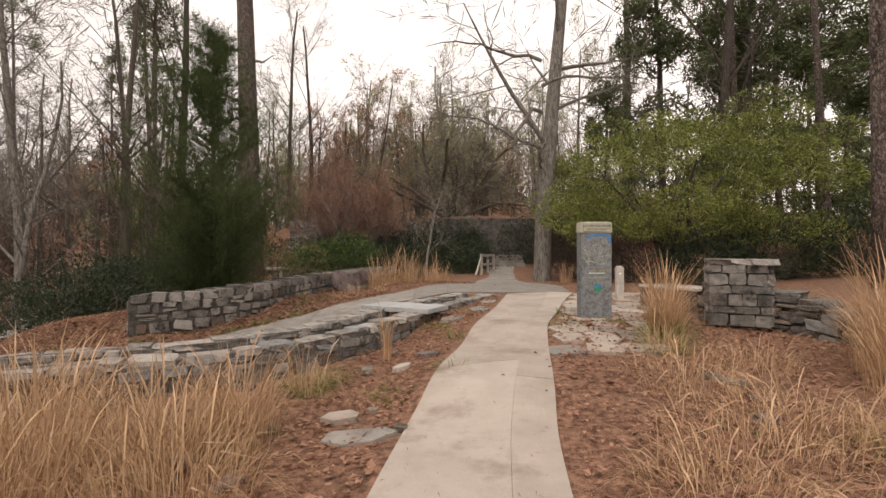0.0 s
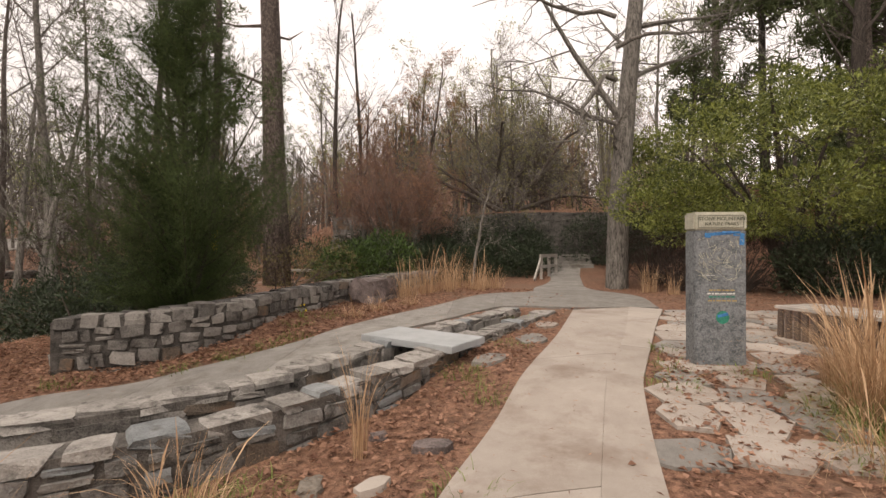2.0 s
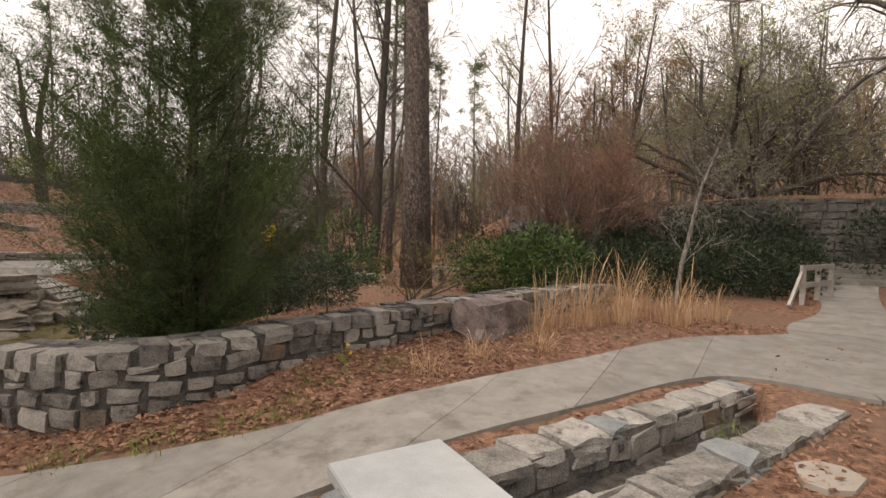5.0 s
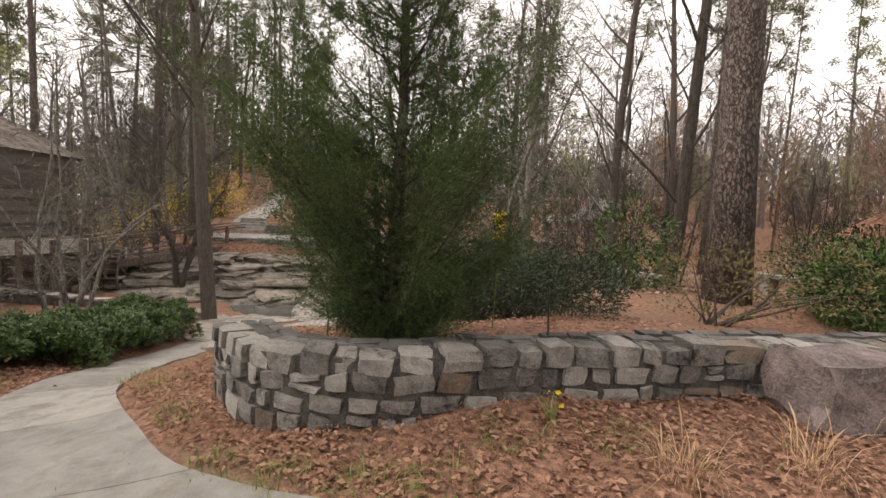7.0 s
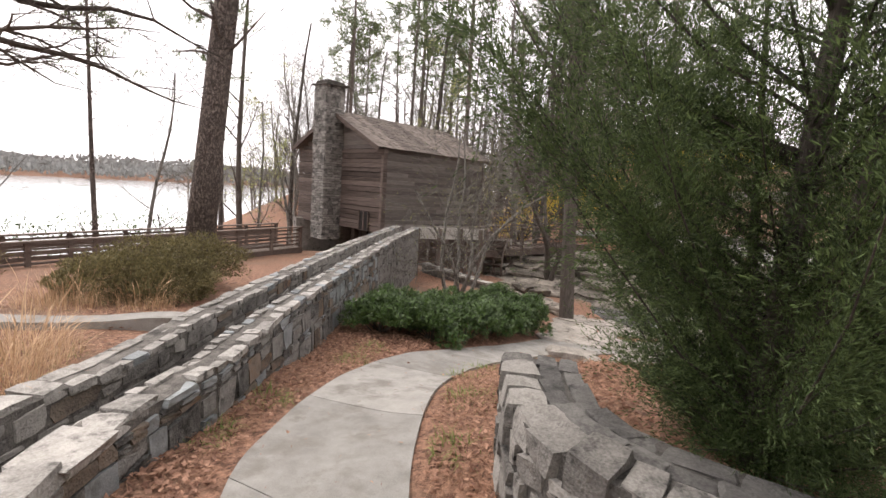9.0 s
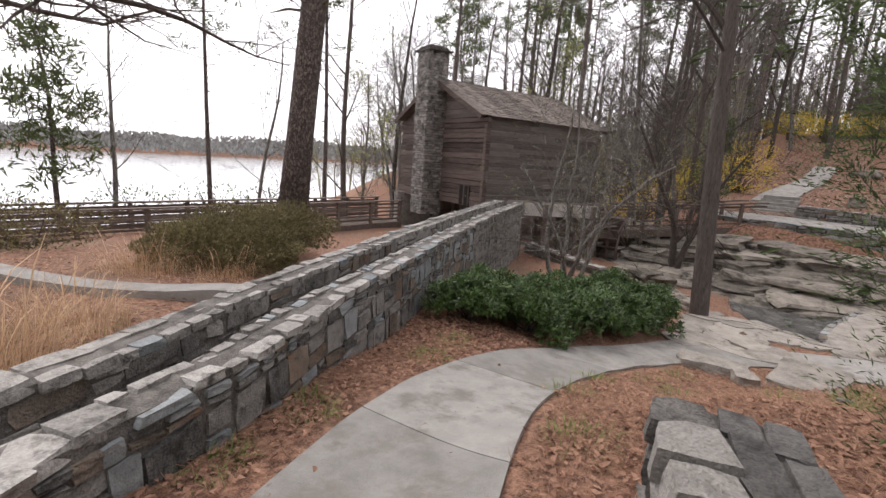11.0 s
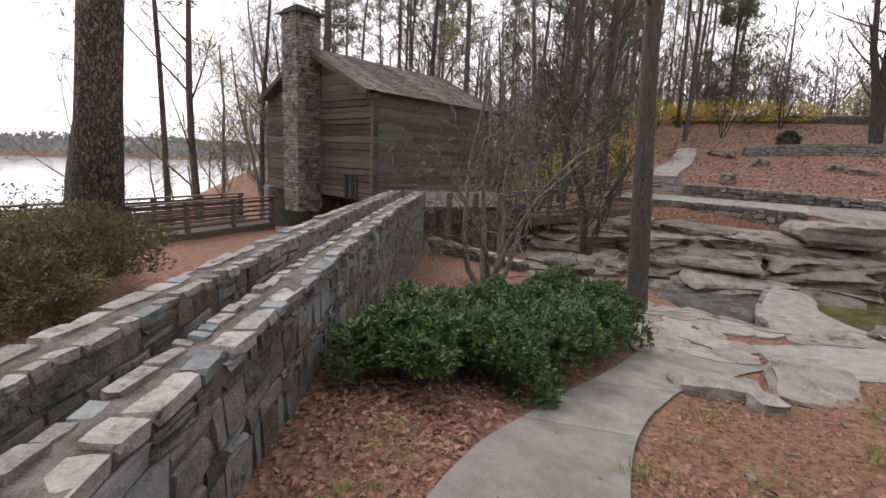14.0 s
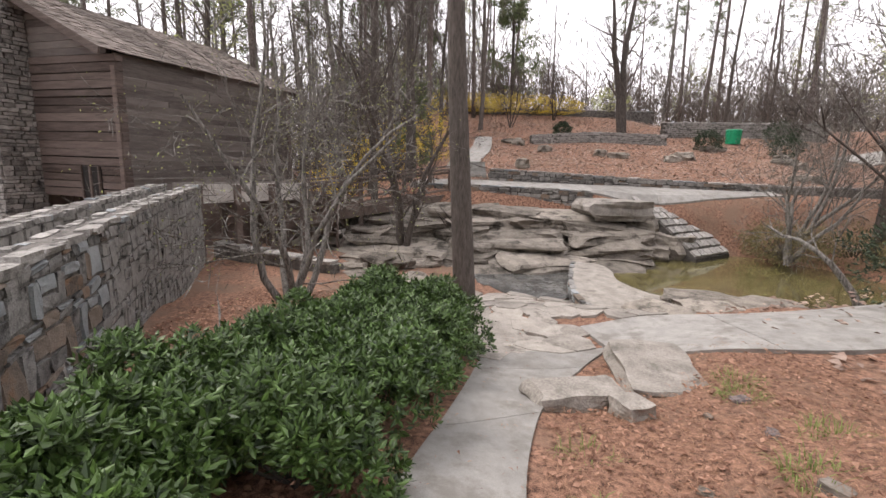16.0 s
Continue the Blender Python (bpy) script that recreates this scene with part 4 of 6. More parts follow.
# ---- right of the walk: pier, rubble wall, bench, post ----
pier = thing("stone_pier", "stacked granite pier with overhanging flat caps", "pier", at=(5.05, 7.95, 0.3), turn=-28)
b = Build()
b.box(pose(0, 0, 0.5), (0.8, 0.66, 1.04))
part("core", b, MORTAR, pier)
pm = pose(5.05, 7.95, 0.3, 0, 0, -28)
for z0, h in ((0.0, 0.2), (0.2, 0.13), (0.33, 0.2), (0.53, 0.14), (0.67, 0.2), (0.87, 0.14)):
    for fx, fy, ang, ln in ((0, -0.34, 0, 0.9), (0, 0.34, 0, 0.9), (-0.42, 0, 90, 0.7), (0.42, 0, 90, 0.7)):
        s = -ln / 2
        while s < ln / 2 - 0.08:
            w = min(rng.uniform(0.18, 0.42), ln / 2 - s)
            off = Vector((s + w / 2, 0, 0)) if ang == 0 else Vector((0, s + w / 2, 0))
            lay("stone", pier, STONES[int(rng.integers(10))], pm @ pose(fx + off.x, fy + off.y, z0 + h / 2 + 0.01, rng.uniform(-3, 3), rng.uniform(-3, 3), ang + rng.uniform(-4, 4)), (w - 0.015, 0.13, h - 0.012))
            s += w
for sx in (-0.3, 0.02, 0.32):
    lay("cap_stone", pier, CAPS[int(rng.integers(8))], pm @ pose(sx, 0, 1.07, 1, 1, rng.uniform(-5, 5)), (0.36, 0.84, 0.085))
RUB = Line(curve([(4.9, 8.6, 0.95), (5.6, 7.4, 0.82), (5.9, 6.2, 0.55), (6.6, 5.0, 0.45)], 0.2))
wall = setting(part("wall_rubble", core(RUB, 0, 0.3, 0.8, 0.05, base=ground_z), MORTAR), "collapsed dry rubble wall beside the pier", "wall")
face_stones(wall, RUB, -0.12, -1, ground_z, STONES, rows=(0.16, 0.2, 0.18), wide=(0.25, 0.55), deep=0.2)
cap_stones(wall, RUB, 0, 0.36, STONES, (0.3, 0.6), 0.12, rough=8)
bench = thing("bench", "silvered slatted wooden bench on dark legs", "bench", at=(5.0, 9.75, 0.36), turn=-68)
for k in range(9):
    b = Build()
    b.box(pose(0, -0.36 + k * 0.09, 0.44, 0, 0, 0), (1.5, 0.06, 0.045), 0.003)
    part("slat", b, GREYWOOD, bench)
for k in range(12):
    b = Build()
    b.box(pose(-0.66 + k * 0.12, -0.38, 0.2), (0.07, 0.05, 0.42), 0.004)
    part("leg", b, RAILWOOD, bench)
b = Build()
b.box(pose(0, 0.3, 0.2), (1.4, 0.08, 0.4), 0.004)
part("rear_support", b, RAILWOOD, bench)
post = thing("marker_post", "short weathered wooden marker post", "post", at=(4.3, 11.3, 0.36))
b = Build()
b.box(pose(0, 0, 0.4), (0.17, 0.14, 0.82), 0.006)
b.box(pose(0, 0, 0.83), (0.14, 0.11, 0.04), 0.006, 0.6)
part("shaft", b, GREYWOOD, post)
b = Build()
b.tube([(0, -0.074, 0.66), (0, -0.08, 0.66)], [0.03, 0.03], 10)
part("badge", b, WHITE, post, "small round white badge")

# ---- back of the first view: retaining wall, steps, handrail ----
BACK = Line(curve([(-9, 27.4, 3.5), (-2, 27.3, 3.6), (6, 27.3, 3.6), (14, 28.5, 3.6)], 0.5))
wall = setting(part("wall_back", core(BACK, 0, 0.5, 3.2, 0.05, base=ground_z), STONE_DARK), "tall dark granite retaining wall under trees", "wall")
face_stones(wall, BACK, -0.26, -1, lambda x, y: 0.9, STONES_DARK, rows=(0.2, 0.3, 0.26, 0.34), wide=(0.3, 0.8), deep=0.16, limit=200)
steps = thing("stone_steps", "worn stone steps below the retaining wall", "steps", at=(3.2, 25.0, ground_z(3.2, 25.0)))
for k in range(4):
    b = Build()
    b.box(pose(0, k * 0.36, 0.08 + k * 0.15), (2.4, 0.42, 0.17), 0.015)
    part("step", b, CONCRETE, steps)
rail = thing("handrail", "white weathered wooden handrail beside the path", "handrail", at=(1.7, 20.4, ground_z(1.7, 20.4)), turn=70)
for k, x in enumerate((0.0, 1.1, 2.2)):
    b = Build()
    b.box(pose(x, 0, 0.42), (0.1, 0.1, 0.86), 0.004)
    part("rail_post", b, GREYWOOD, rail)
for z in (0.45, 0.86):
    b = Build()
    b.box(pose(1.1, 0.0, z), (2.5, 0.06, 0.12), 0.004)
    part("rail_bar", b, GREYWOOD, rail)
b = Build()
b.box(pose(-0.45, 0, 0.42, 0, -43, 0), (1.2, 0.06, 0.1), 0.004)
part("rail_brace", b, GREYWOOD, rail)

# ---- conifer behind the planter wall ----
cedar = thing("conifer", "bushy feathery dark green red cedar", "tree", at=(-4.8, 9.65, 0.5))
b, w, f = Build(), Build(), Build()
b.tube([(0, 0, -0.3), (0.03, 0, 1.2), (-0.02, 0.05, 2.6), (0.0, 0.0, 5.6)], [0.10, 0.075, 0.05, 0.012], 9)
for dx, dy in ((0.25, 0.1), (-0.2, -0.1), (0.05, 0.3)):
    b.tube([(0, 0, -0.1), (dx * 1.1, dy, 1.0), (dx * 2.6, dy * 2.2, 3.0)], [0.05, 0.035, 0.01], 7)


def d_side(a):
    """The side of the tree that is kept short beside the footpath."""
    return math.cos(a + 0.35) > -0.35


for k in range(285):
    zt = 0.35 + 5.35 * rng.random()
    a = rng.uniform(0, 2 * math.pi)
    lobe = 0.88 + 0.2 * math.sin(3 * a + 1.9 * zt) + 0.14 * math.sin(5 * a - 2.6 * zt)
    reach = np.interp(zt, [0.3, 0.8, 1.6, 2.6, 3.5, 4.3, 5.0, 5.7], [0.55, 1.1, 1.85, 2.1, 1.7, 1.1, 0.6, 0.2]) * lobe * rng.uniform(0.45, 1.06)
    reach = min(reach, 1.74 if d_side(a) else 2.2)
    z = max(0.12, zt - reach * rng.uniform(0.55, 1.05))
    d = np.array([math.cos(a), math.sin(a), 0.0])
    p0 = np.array([0.0, 0.0, z])
    bend = rng.normal(0, 0.2, 2)
    run = lambda s: p0 + d * reach * s + np.array([bend[0] * s * s, bend[1] * s * s, (zt - z) * s ** 1.4])
    w.tube([run(s) for s in (0, 0.35, 0.7, 1.0)], [0.013, 0.008, 0.004, 0.0015], 4, cap=False)
    for j in range(int(16 + 22 * reach)):
        s = 0.1 + 0.93 * rng.random() ** 0.8
        c = run(s)
        out = d * rng.uniform(0.2, 0.8) + rng.normal(0, 0.42, 3) + np.array([0, 0, 0.5])
        out /= np.linalg.norm(out)
        ln = rng.uniform(0.12, 0.27) * (0.8 + 0.25 * reach)
        m = 64
        q = rng.random((m, 1))
        fork = rng.normal(0, 0.14, (3, 3))[rng.integers(0, 3, m)]
        at = c + out * ln * q + fork * q + rng.normal(0, 0.012, (m, 3))
        way = out * 1.1 + fork * 3 + rng.normal(0, 0.42, (m, 3))
        f.leaves(at, way, rng.uniform(0.018, 0.04, m), 0.2, 0.1)
part("trunk", b, BARK, cedar)
tagged(part("brushwood", w, BARK, cedar), kind="stuff")
tagged(part("foliage", f, CEDAR, cedar), kind="stuff")

# ---- laurel hedge ----


def laurel_bush(x, y, big):
    """A low mound of stems, each ending in a whorl of glossy leaves."""
    ob = thing("laurel_bush", "low glossy dark green laurel beside the footpath", "shrub", "laurel hedge", (x, y, ground_z(x, y) - 0.02))
    b, f = Build(), Build()
    for k in range(13):
        a, r = k * 2.4 + rng.uniform(-0.4, 0.4), math.sqrt((k + 0.4) / 13)
        c = np.array([0.66 * r * math.cos(a), 0.6 * r * math.sin(a), 0.26 + 0.34 * (1 - r * r) + rng.uniform(-0.15, 0.22)]) * big
        e = rng.uniform(0.2, 0.34) * big
        b.tube([(rng.normal(0, 0.06), rng.normal(0, 0.06), -0.05), c * np.array([0.6, 0.6, 0.5]), c], [0.014, 0.011, 0.006], 5)
        q = ball(150, 0.75)
        q = q[q[:, 2] > -0.45]
        tip = c + q * e * rng.uniform(0.75, 1.12, (len(q), 1))
        axis = q * 0.75 + rng.normal(0, 0.3, q.shape) + np.array([0, 0, 0.55])
        keep = tip[:, 2] > 0.04
        tip, axis = tip[keep], axis[keep]
        axis /= np.linalg.norm(axis, axis=1, keepdims=True)
        u = np.cross(axis, rng.normal(size=axis.shape))
        u /= np.linalg.norm(u, axis=1, keepdims=True)
        v = np.cross(axis, u)
        for j in range(7):
            t = j * 2.4 + rng.normal(0, 0.25, (len(tip), 1))
            way = (u * np.cos(t) + v * np.sin(t)) * (0.55 + 0.07 * j) + axis * rng.uniform(0.25, 0.8, (len(tip), 1))
            f.leaves(tip - axis * 0.008 * j, way, rng.uniform(0.05, 0.095, len(tip)), 0.4, -0.18, axis + rng.normal(0, 0.15, axis.shape))
    tagged(part("brushwood", b, BARK, ob), kind="stuff")
    tagged(part("foliage", f, LAUREL, ob), kind="stuff")


for x, y, big in ((-9.05, 4.4, 0.86), (-9.9, 5.05, 0.92), (-10.1, 4.15, 0.9), (-11.0, 5.4, 1.0), (-11.3, 4.35, 0.95), (-12.2, 5.65, 1.05), (-12.5, 4.65, 1.0), (-13.4, 5.95, 1.0), (-13.7, 5.05, 1.05), (-14.5, 5.6, 0.95)):
    laurel_bush(x, y, big)

# ---- large broad-leaved evergreen ----
x, y = 9.0, 17.6
holly = thing("evergreen_tree", "wide multi-stemmed evergreen with glossy olive leaves", "tree", at=(x, y, ground_z(x, y)))
b, f = Build(), Build()
for k in range(9):
    a = rng.uniform(0, 2 * math.pi)
    e = np.array([math.cos(a) * rng.uniform(1, 3.4), math.sin(a) * rng.uniform(1, 3), rng.uniform(3, 6)])
    b.tube([(0.3 * math.cos(a), 0.3 * math.sin(a), -0.2), e * np.array([0.35, 0.35, 0.5]) + rng.normal(0, 0.2, 3), e], [0.16, 0.11, 0.03], 7)
part("trunk", b, BARK, holly)
for k in range(110):
    q = ball(1, 0.45)[0]
    c = np.array([0.4, 0, 3.55]) + q * np.array([5.3, 4.2, 2.9]) * (0.9 + 0.2 * math.sin(q[0] * 5 + 2 * q[1]))
    if c[2] < 1.5:
        c[2] = 1.5 + rng.random() * 0.8
    m = 620
    v = ball(m, 0.45)
    big = rng.uniform(0.55, 1.05)
    f.leaves(c + v * np.array([1.0, 1.0, 0.55]) * big, v + rng.normal(0, 0.55, v.shape) + np.array([0, 0, 0.3]), rng.uniform(0.06, 0.14, m), 0.42)
tagged(part("crown", f, HOLLY, holly), kind="stuff")

# ---- old mill ----
ex, ey = np.array([-0.952, 0.306]), np.array([-0.306, -0.952])
MILL = (-20.2, -2.95)
mill_turn = math.degrees(math.atan2(ex[1], ex[0]))
mill = thing("mill_house", "weathered grey log and board mill with shingle roof and stone chimney", "building", at=(MILL[0], MILL[1], 0), turn=mill_turn)
LONG, DEEP, EAVE, RIDGE = 7.4, 7.4, 3.72, 5.5
# Solid near-black filling: the unlit inside is painted, no rooms are built.
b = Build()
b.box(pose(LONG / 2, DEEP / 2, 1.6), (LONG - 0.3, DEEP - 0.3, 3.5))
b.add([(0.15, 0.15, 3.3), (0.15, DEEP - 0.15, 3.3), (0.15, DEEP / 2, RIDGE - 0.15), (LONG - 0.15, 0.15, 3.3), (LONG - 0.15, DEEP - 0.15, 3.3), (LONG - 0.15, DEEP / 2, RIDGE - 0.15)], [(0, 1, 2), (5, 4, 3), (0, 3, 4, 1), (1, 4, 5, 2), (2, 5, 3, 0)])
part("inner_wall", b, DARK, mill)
z = -0.2
while z < EAVE:
    h = rng.uniform(0.19, 0.27)
    b = Build()
    b.box(pose(0.06, DEEP / 2, z + h / 2, rng.uniform(-0.3, 0.3), 0, rng.uniform(-0.2, 0.2)), (0.2, DEEP + 0.2, h - 0.025), 0.012)
    part("log", b, LOG, mill)
    z += h
while z < RIDGE - 0.1:
    h = 0.2
    half = (DEEP / 2) * (RIDGE - z - h * 0.6) / (RIDGE - EAVE)
    b = Build()
    b.box(pose(0.08, DEEP / 2, z + h / 2), (0.1, 2 * half, h - 0.01), 0.006)
    part("gable_board", b, BOARD, mill)
    z += h
z = -0.35
while z < EAVE:
    h = rng.uniform(0.13, 0.21)
    s = 0.0
    while s < LONG:
        w = min(rng.uniform(1.6, 4.5), LONG - s)
        b = Build()
        b.box(pose(s + w / 2, 0.04, z + h / 2, rng.uniform(7, 15), rng.uniform(-0.35, 0.35), 0), (w - 0.012, 0.04, h + 0.03), 0.012)
        part("board", b, BOARD, mill)
        s += w
    z += h
for x0, x1 in ((-0.07, 0.1), (LONG - 0.1, LONG + 0.07)):
    b = Build()
    b.box(pose((x0 + x1) / 2, 0.0, 1.5), (0.17, 0.14, 3.8), 0.006)
    part("corner_post", b, LOG, mill)
pitch = math.atan2(RIDGE - EAVE, DEEP / 2)
for side in (0, 1):
    run = math.hypot(RIDGE - EAVE, DEEP / 2) + 0.16
    n = 19
    for k in range(n):
        b = Build()
        d = (k + 0.5) / n * run
        yy = DEEP / 2 - math.cos(pitch) * d
        zz = RIDGE + 0.12 - math.sin(pitch) * d
        s = -0.5
        while s < LONG + 0.5:
            w = rng.uniform(0.14, 0.32)
            y2, tilt = (yy, math.degrees(pitch) - 4) if side == 0 else (DEEP - yy, -math.degrees(pitch) + 4)
            b.box(pose(s + w / 2, y2, zz + rng.uniform(-0.012, 0.012), tilt, 0, 0), (w - 0.01, run / n * 1.35, 0.03), 0.008)
            s += w
        part("shingle_course", b, SHINGLE, mill)
    for gx in (-0.48, LONG + 0.48):
        b = Build()
        d = run / 2
        yy = DEEP / 2 - math.cos(pitch) * d
        b.box(pose(gx, yy if side == 0 else DEEP - yy, RIDGE + 0.02 - math.sin(pitch) * d, math.degrees(pitch) * (1 if side == 0 else -1), 0, 0), (0.05, run, 0.2), 0.004)
        part("rake_board", b, LOG, mill)
b = Build()
b.box(pose(0.0, 1.2, 0.25), (0.16, 0.75, 0.9))
window = part("window", b, DARK, mill, "small dark window in the log wall")
for yy in (0.85, 1.2, 1.55):
    b = Build()
    b.box(pose(-0.1, yy, 0.25), (0.05, 0.06, 0.95))
    part("window_frame", b, LOG, window)
b = Build()
b.box(pose(-0.5, DEEP / 2 + 0.15, 2.95, 0, 0, 0), (1.0, 1.04, 7.7), 0.0)
heart = part("chimney", b, MORTAR, mill)
bpy.context.view_layer.update()
cm = pose(MILL[0], MILL[1], 0, 0, 0, mill_turn)
z = -0.9
while z < 6.68:
    h = rng.uniform(0.09, 0.17)
    for x0, y0, ln, ang in ((-1.0, DEEP / 2 + 0.15, 1.1, 90), (-0.5, DEEP / 2 - 0.37, 1.04, 0), (-0.5, DEEP / 2 + 0.67, 1.04, 0)):
        s = -ln / 2
        while s < ln / 2 - 0.06:
            w = min(rng.uniform(0.14, 0.4), ln / 2 - s)
            q = (x0, y0 + s + w / 2) if ang == 90 else (x0 + s + w / 2, y0)
            lay("stone", heart, STONES_DARK[int(rng.integers(10))], cm @ pose(q[0], q[1], z + h / 2, rng.uniform(-3, 3), rng.uniform(-3, 3), ang + rng.uniform(-4, 4)), (w - 0.02, 0.13, h - 0.02))
            s += w
    z += h
b = Build()
b.box(pose(-0.5, DEEP / 2 + 0.15, 6.78), (1.3, 1.36, 0.1), 0.02)
b.box(pose(-0.5, DEEP / 2 + 0.15, 6.9), (1.0, 1.05, 0.12), 0.03)
part("chimney_cap", b, MORTAR, mill, "flat dark stone chimney cap")
for s, d in ((1.2, 0.4), (3.2, 0.4), (5.2, 0.4), (7.0, 0.4), (1.2, 3.6), (3.2, 3.6), (7.0, 3.6), (7.0, 7.0)):
    b = Build()
    b.box(pose(s, d, -1.2), (0.28, 0.28, 2.2), 0.01)
    part("pier", b, LOG, mill)
b = Build()
b.box(pose(LONG / 2, 0.0, -0.42), (LONG + 0.3, 0.3, 0.3), 0.01)
part("sill_beam", b, GREYWOOD, mill)
b = Build()
b.box(pose(LONG / 2 - 0.5, DEEP - 0.4, -1.3), (LONG, 0.3, 2.4), 0.02)
part("foundation", b, STONE_DARK, mill)

# broken water wheel, its timber pit and the launder that feeds it
wheel = thing("water_wheel", "broken grey wooden water wheel with loose spokes", "water wheel", at=(-23.3, 2.1, -1.3), turn=mill_turn + 18)
b = Build()
b.tube([(0, -0.6, 0), (0, 0.9, 0)], [0.16, 0.16], 10)
part("axle", b, RAILWOOD, wheel)
for side in (-0.45, 0.45):
    for k in range(12):
        a = radians(k * 30 + rng.uniform(-4, 4))
        ln = rng.uniform(1.15, 1.4) if k not in (2, 9) else 0.6
        b = Build()
        b.box(pose(math.cos(a) * ln / 2, side + rng.uniform(-0.05, 0.05), math.sin(a) * ln / 2, 0, -math.degrees(a) + rng.uniform(-4, 4), rng.uniform(-4, 4)), (ln, 0.06, 0.12), 0.008)
        part("spoke", b, GREYWOOD if k % 3 == 0 else RAILWOOD, wheel)
    for k in range(12):
        if k in (2, 3):
            continue
        a = radians(k * 30 + 15)
        b = Build()
        b.box(pose(math.cos(a) * 1.22, side, math.sin(a) * 1.22, 0, -math.degrees(a) + 90, 0), (0.66, 0.05, 0.2), 0.012)
        part("rim_board", b, RAILWOOD, wheel)
for k in range(24):
    a = radians(k * 15)
    if k in (5, 6, 7):
        continue
    b = Build()
    b.box(pose(math.cos(a) * 1.2, 0, math.sin(a) * 1.2, 0, -math.degrees(a) + 25, 0), (0.3, 0.84, 0.03), 0.012)
    part("paddle", b, RAILWOOD, wheel)
launder = thing("launder", "weathered board trough carrying water to the wheel", "trough", at=(-19.25, -0.92, 0), turn=137)
for y, z, sy, sz in ((-0.42, 0.12, 0.05, 0.5), (0.42, 0.12, 0.05, 0.5), (0, -0.12, 0.8, 0.05)):
    b = Build()
    b.box(pose(1.75, y, z), (3.5, sy, sz), 0.006)
    part("board", b, GREYWOOD if y < 0 else BOARD, launder)
for x in (0.3, 1.3, 2.3, 3.3):
    for y in (-0.5, 0.5):
        b = Build()
        b.box(pose(x, y, -1.0), (0.16, 0.14, 2.7), 0.01)
        part("post", b, RAILWOOD, launder)
    b = Build()
    b.box(pose(x, 0, -0.25), (0.16, 1.3, 0.18), 0.008)
    part("cross_beam", b, RAILWOOD, launder)
pit = thing("wheel_pit", "dark plank wall of the wheel pit under the mill", "plank wall", at=(-21.2, -1.4, 0), turn=137)
for k in range(9):
    b = Build()
    b.box(pose(1.9, rng.uniform(-0.02, 0.02), -2.1 + k * 0.24), (4.4, 0.06, 0.22), 0.01)
    part("plank", b, RAILWOOD, pit)
PIT = Line(curve([(-20.0, -0.35, -1.3), (-19.3, 1.6, -1.4), (-18.7, 3.3, -1.5)], 0.2))
wall = setting(part("wall_tailrace", core(PIT, 0, 0.32, 0.8, 0.02, base=ground_z), MORTAR_GREY), "low mossy granite wall below the flume end", "wall")
face_stones(wall, PIT, 0.12, 1, ground_z, STONES_DARK, rows=(0.16, 0.2), wide=(0.2, 0.4), deep=0.14)
cap_stones(wall, PIT, 0, 0.4, CAPS, (0.3, 0.6), 0.08, rough=2)
BUTT = Line([(-26.6, 3.6, -0.55), (-25.2, 5.4, -0.5)])
wall = setting(part("wall_abutment", core(BUTT, 0, 0.5, 1.6, 0.02, base=ground_z), MORTAR), "granite abutment under the footbridge", "wall")
face_stones(wall, BUTT, 0.25, 1, ground_z, STONES_DARK, rows=(0.2, 0.16, 0.22), wide=(0.2, 0.45), deep=0.14)
face_stones(wall, BUTT, -0.25, 1, ground_z, STONES_DARK, rows=(0.2, 0.16, 0.22), wide=(0.2, 0.45), deep=0.14)


def plank_walk(name, label, start, end, width, zs, ze, rails, side_boards=4, post_gap=1.6):
    """A timber walk on posts with railings."""
    dx, dy = end[0] - start[0], end[1] - start[1]
    ln, a = math.hypot(dx, dy), math.degrees(math.atan2(dy, dx))
    ob = thing(name, label, "boardwalk", at=(*start, 0), turn=a)
    n = int(ln / 0.3)
    for k in range(n):
        b = Build()
        s = (k + 0.5) * ln / n
        b.box(pose(s, 0, zs + (ze - zs) * s / ln), (ln / n - 0.02, width, 0.05), 0.004)
        part("plank", b, RAILWOOD, ob)
    slope = math.degrees(math.atan2(ze - zs, ln))
    for y in (-width / 2 + 0.05, width / 2 - 0.05):
        b = Build()
        b.box(pose(ln / 2, y, (zs + ze) / 2 - 0.16, 0, -slope, 0), (ln, 0.1, 0.26), 0.006)
        part("joist", b, RAILWOOD, ob)
        if not rails:
            continue
        s = 0.1
        while s < ln:
            b = Build()
            zz = zs + (ze - zs) * s / ln
            b.box(pose(s, y, zz - 0.2), (0.12, 0.12, 2.36), 0.004)
            part("rail_post", b, RAILWOOD, ob)
            s += post_gap
        for k in range(side_boards):
            b = Build()
            b.box(pose(ln / 2, y, (zs + ze) / 2 + 0.2 + k * 0.68 / max(1, side_boards - 1), 0, -slope, 0), (ln, 0.04, 0.075), 0.003)
            part("rail_board", b, RAILWOOD, ob)
        b = Build()
        b.box(pose(ln / 2, y, (zs + ze) / 2 + 1.02, 0, -slope, 0), (ln, 0.2, 0.05), 0.004)
        part("rail_cap", b, RAILWOOD, ob)
    return ob


plank_walk("boardwalk", "dark stained timber boardwalk railing above the lake", (-19.2, -7.6), (-2.0, -8.6), 1.8, -1.25, -1.3, True, 5, 1.75)
plank_walk("footbridge", "weathered timber footbridge across the creek", (-21.6, 0.6), (-27.2, 6.6), 1.3, -0.75, -0.1, True, 2, 1.4)

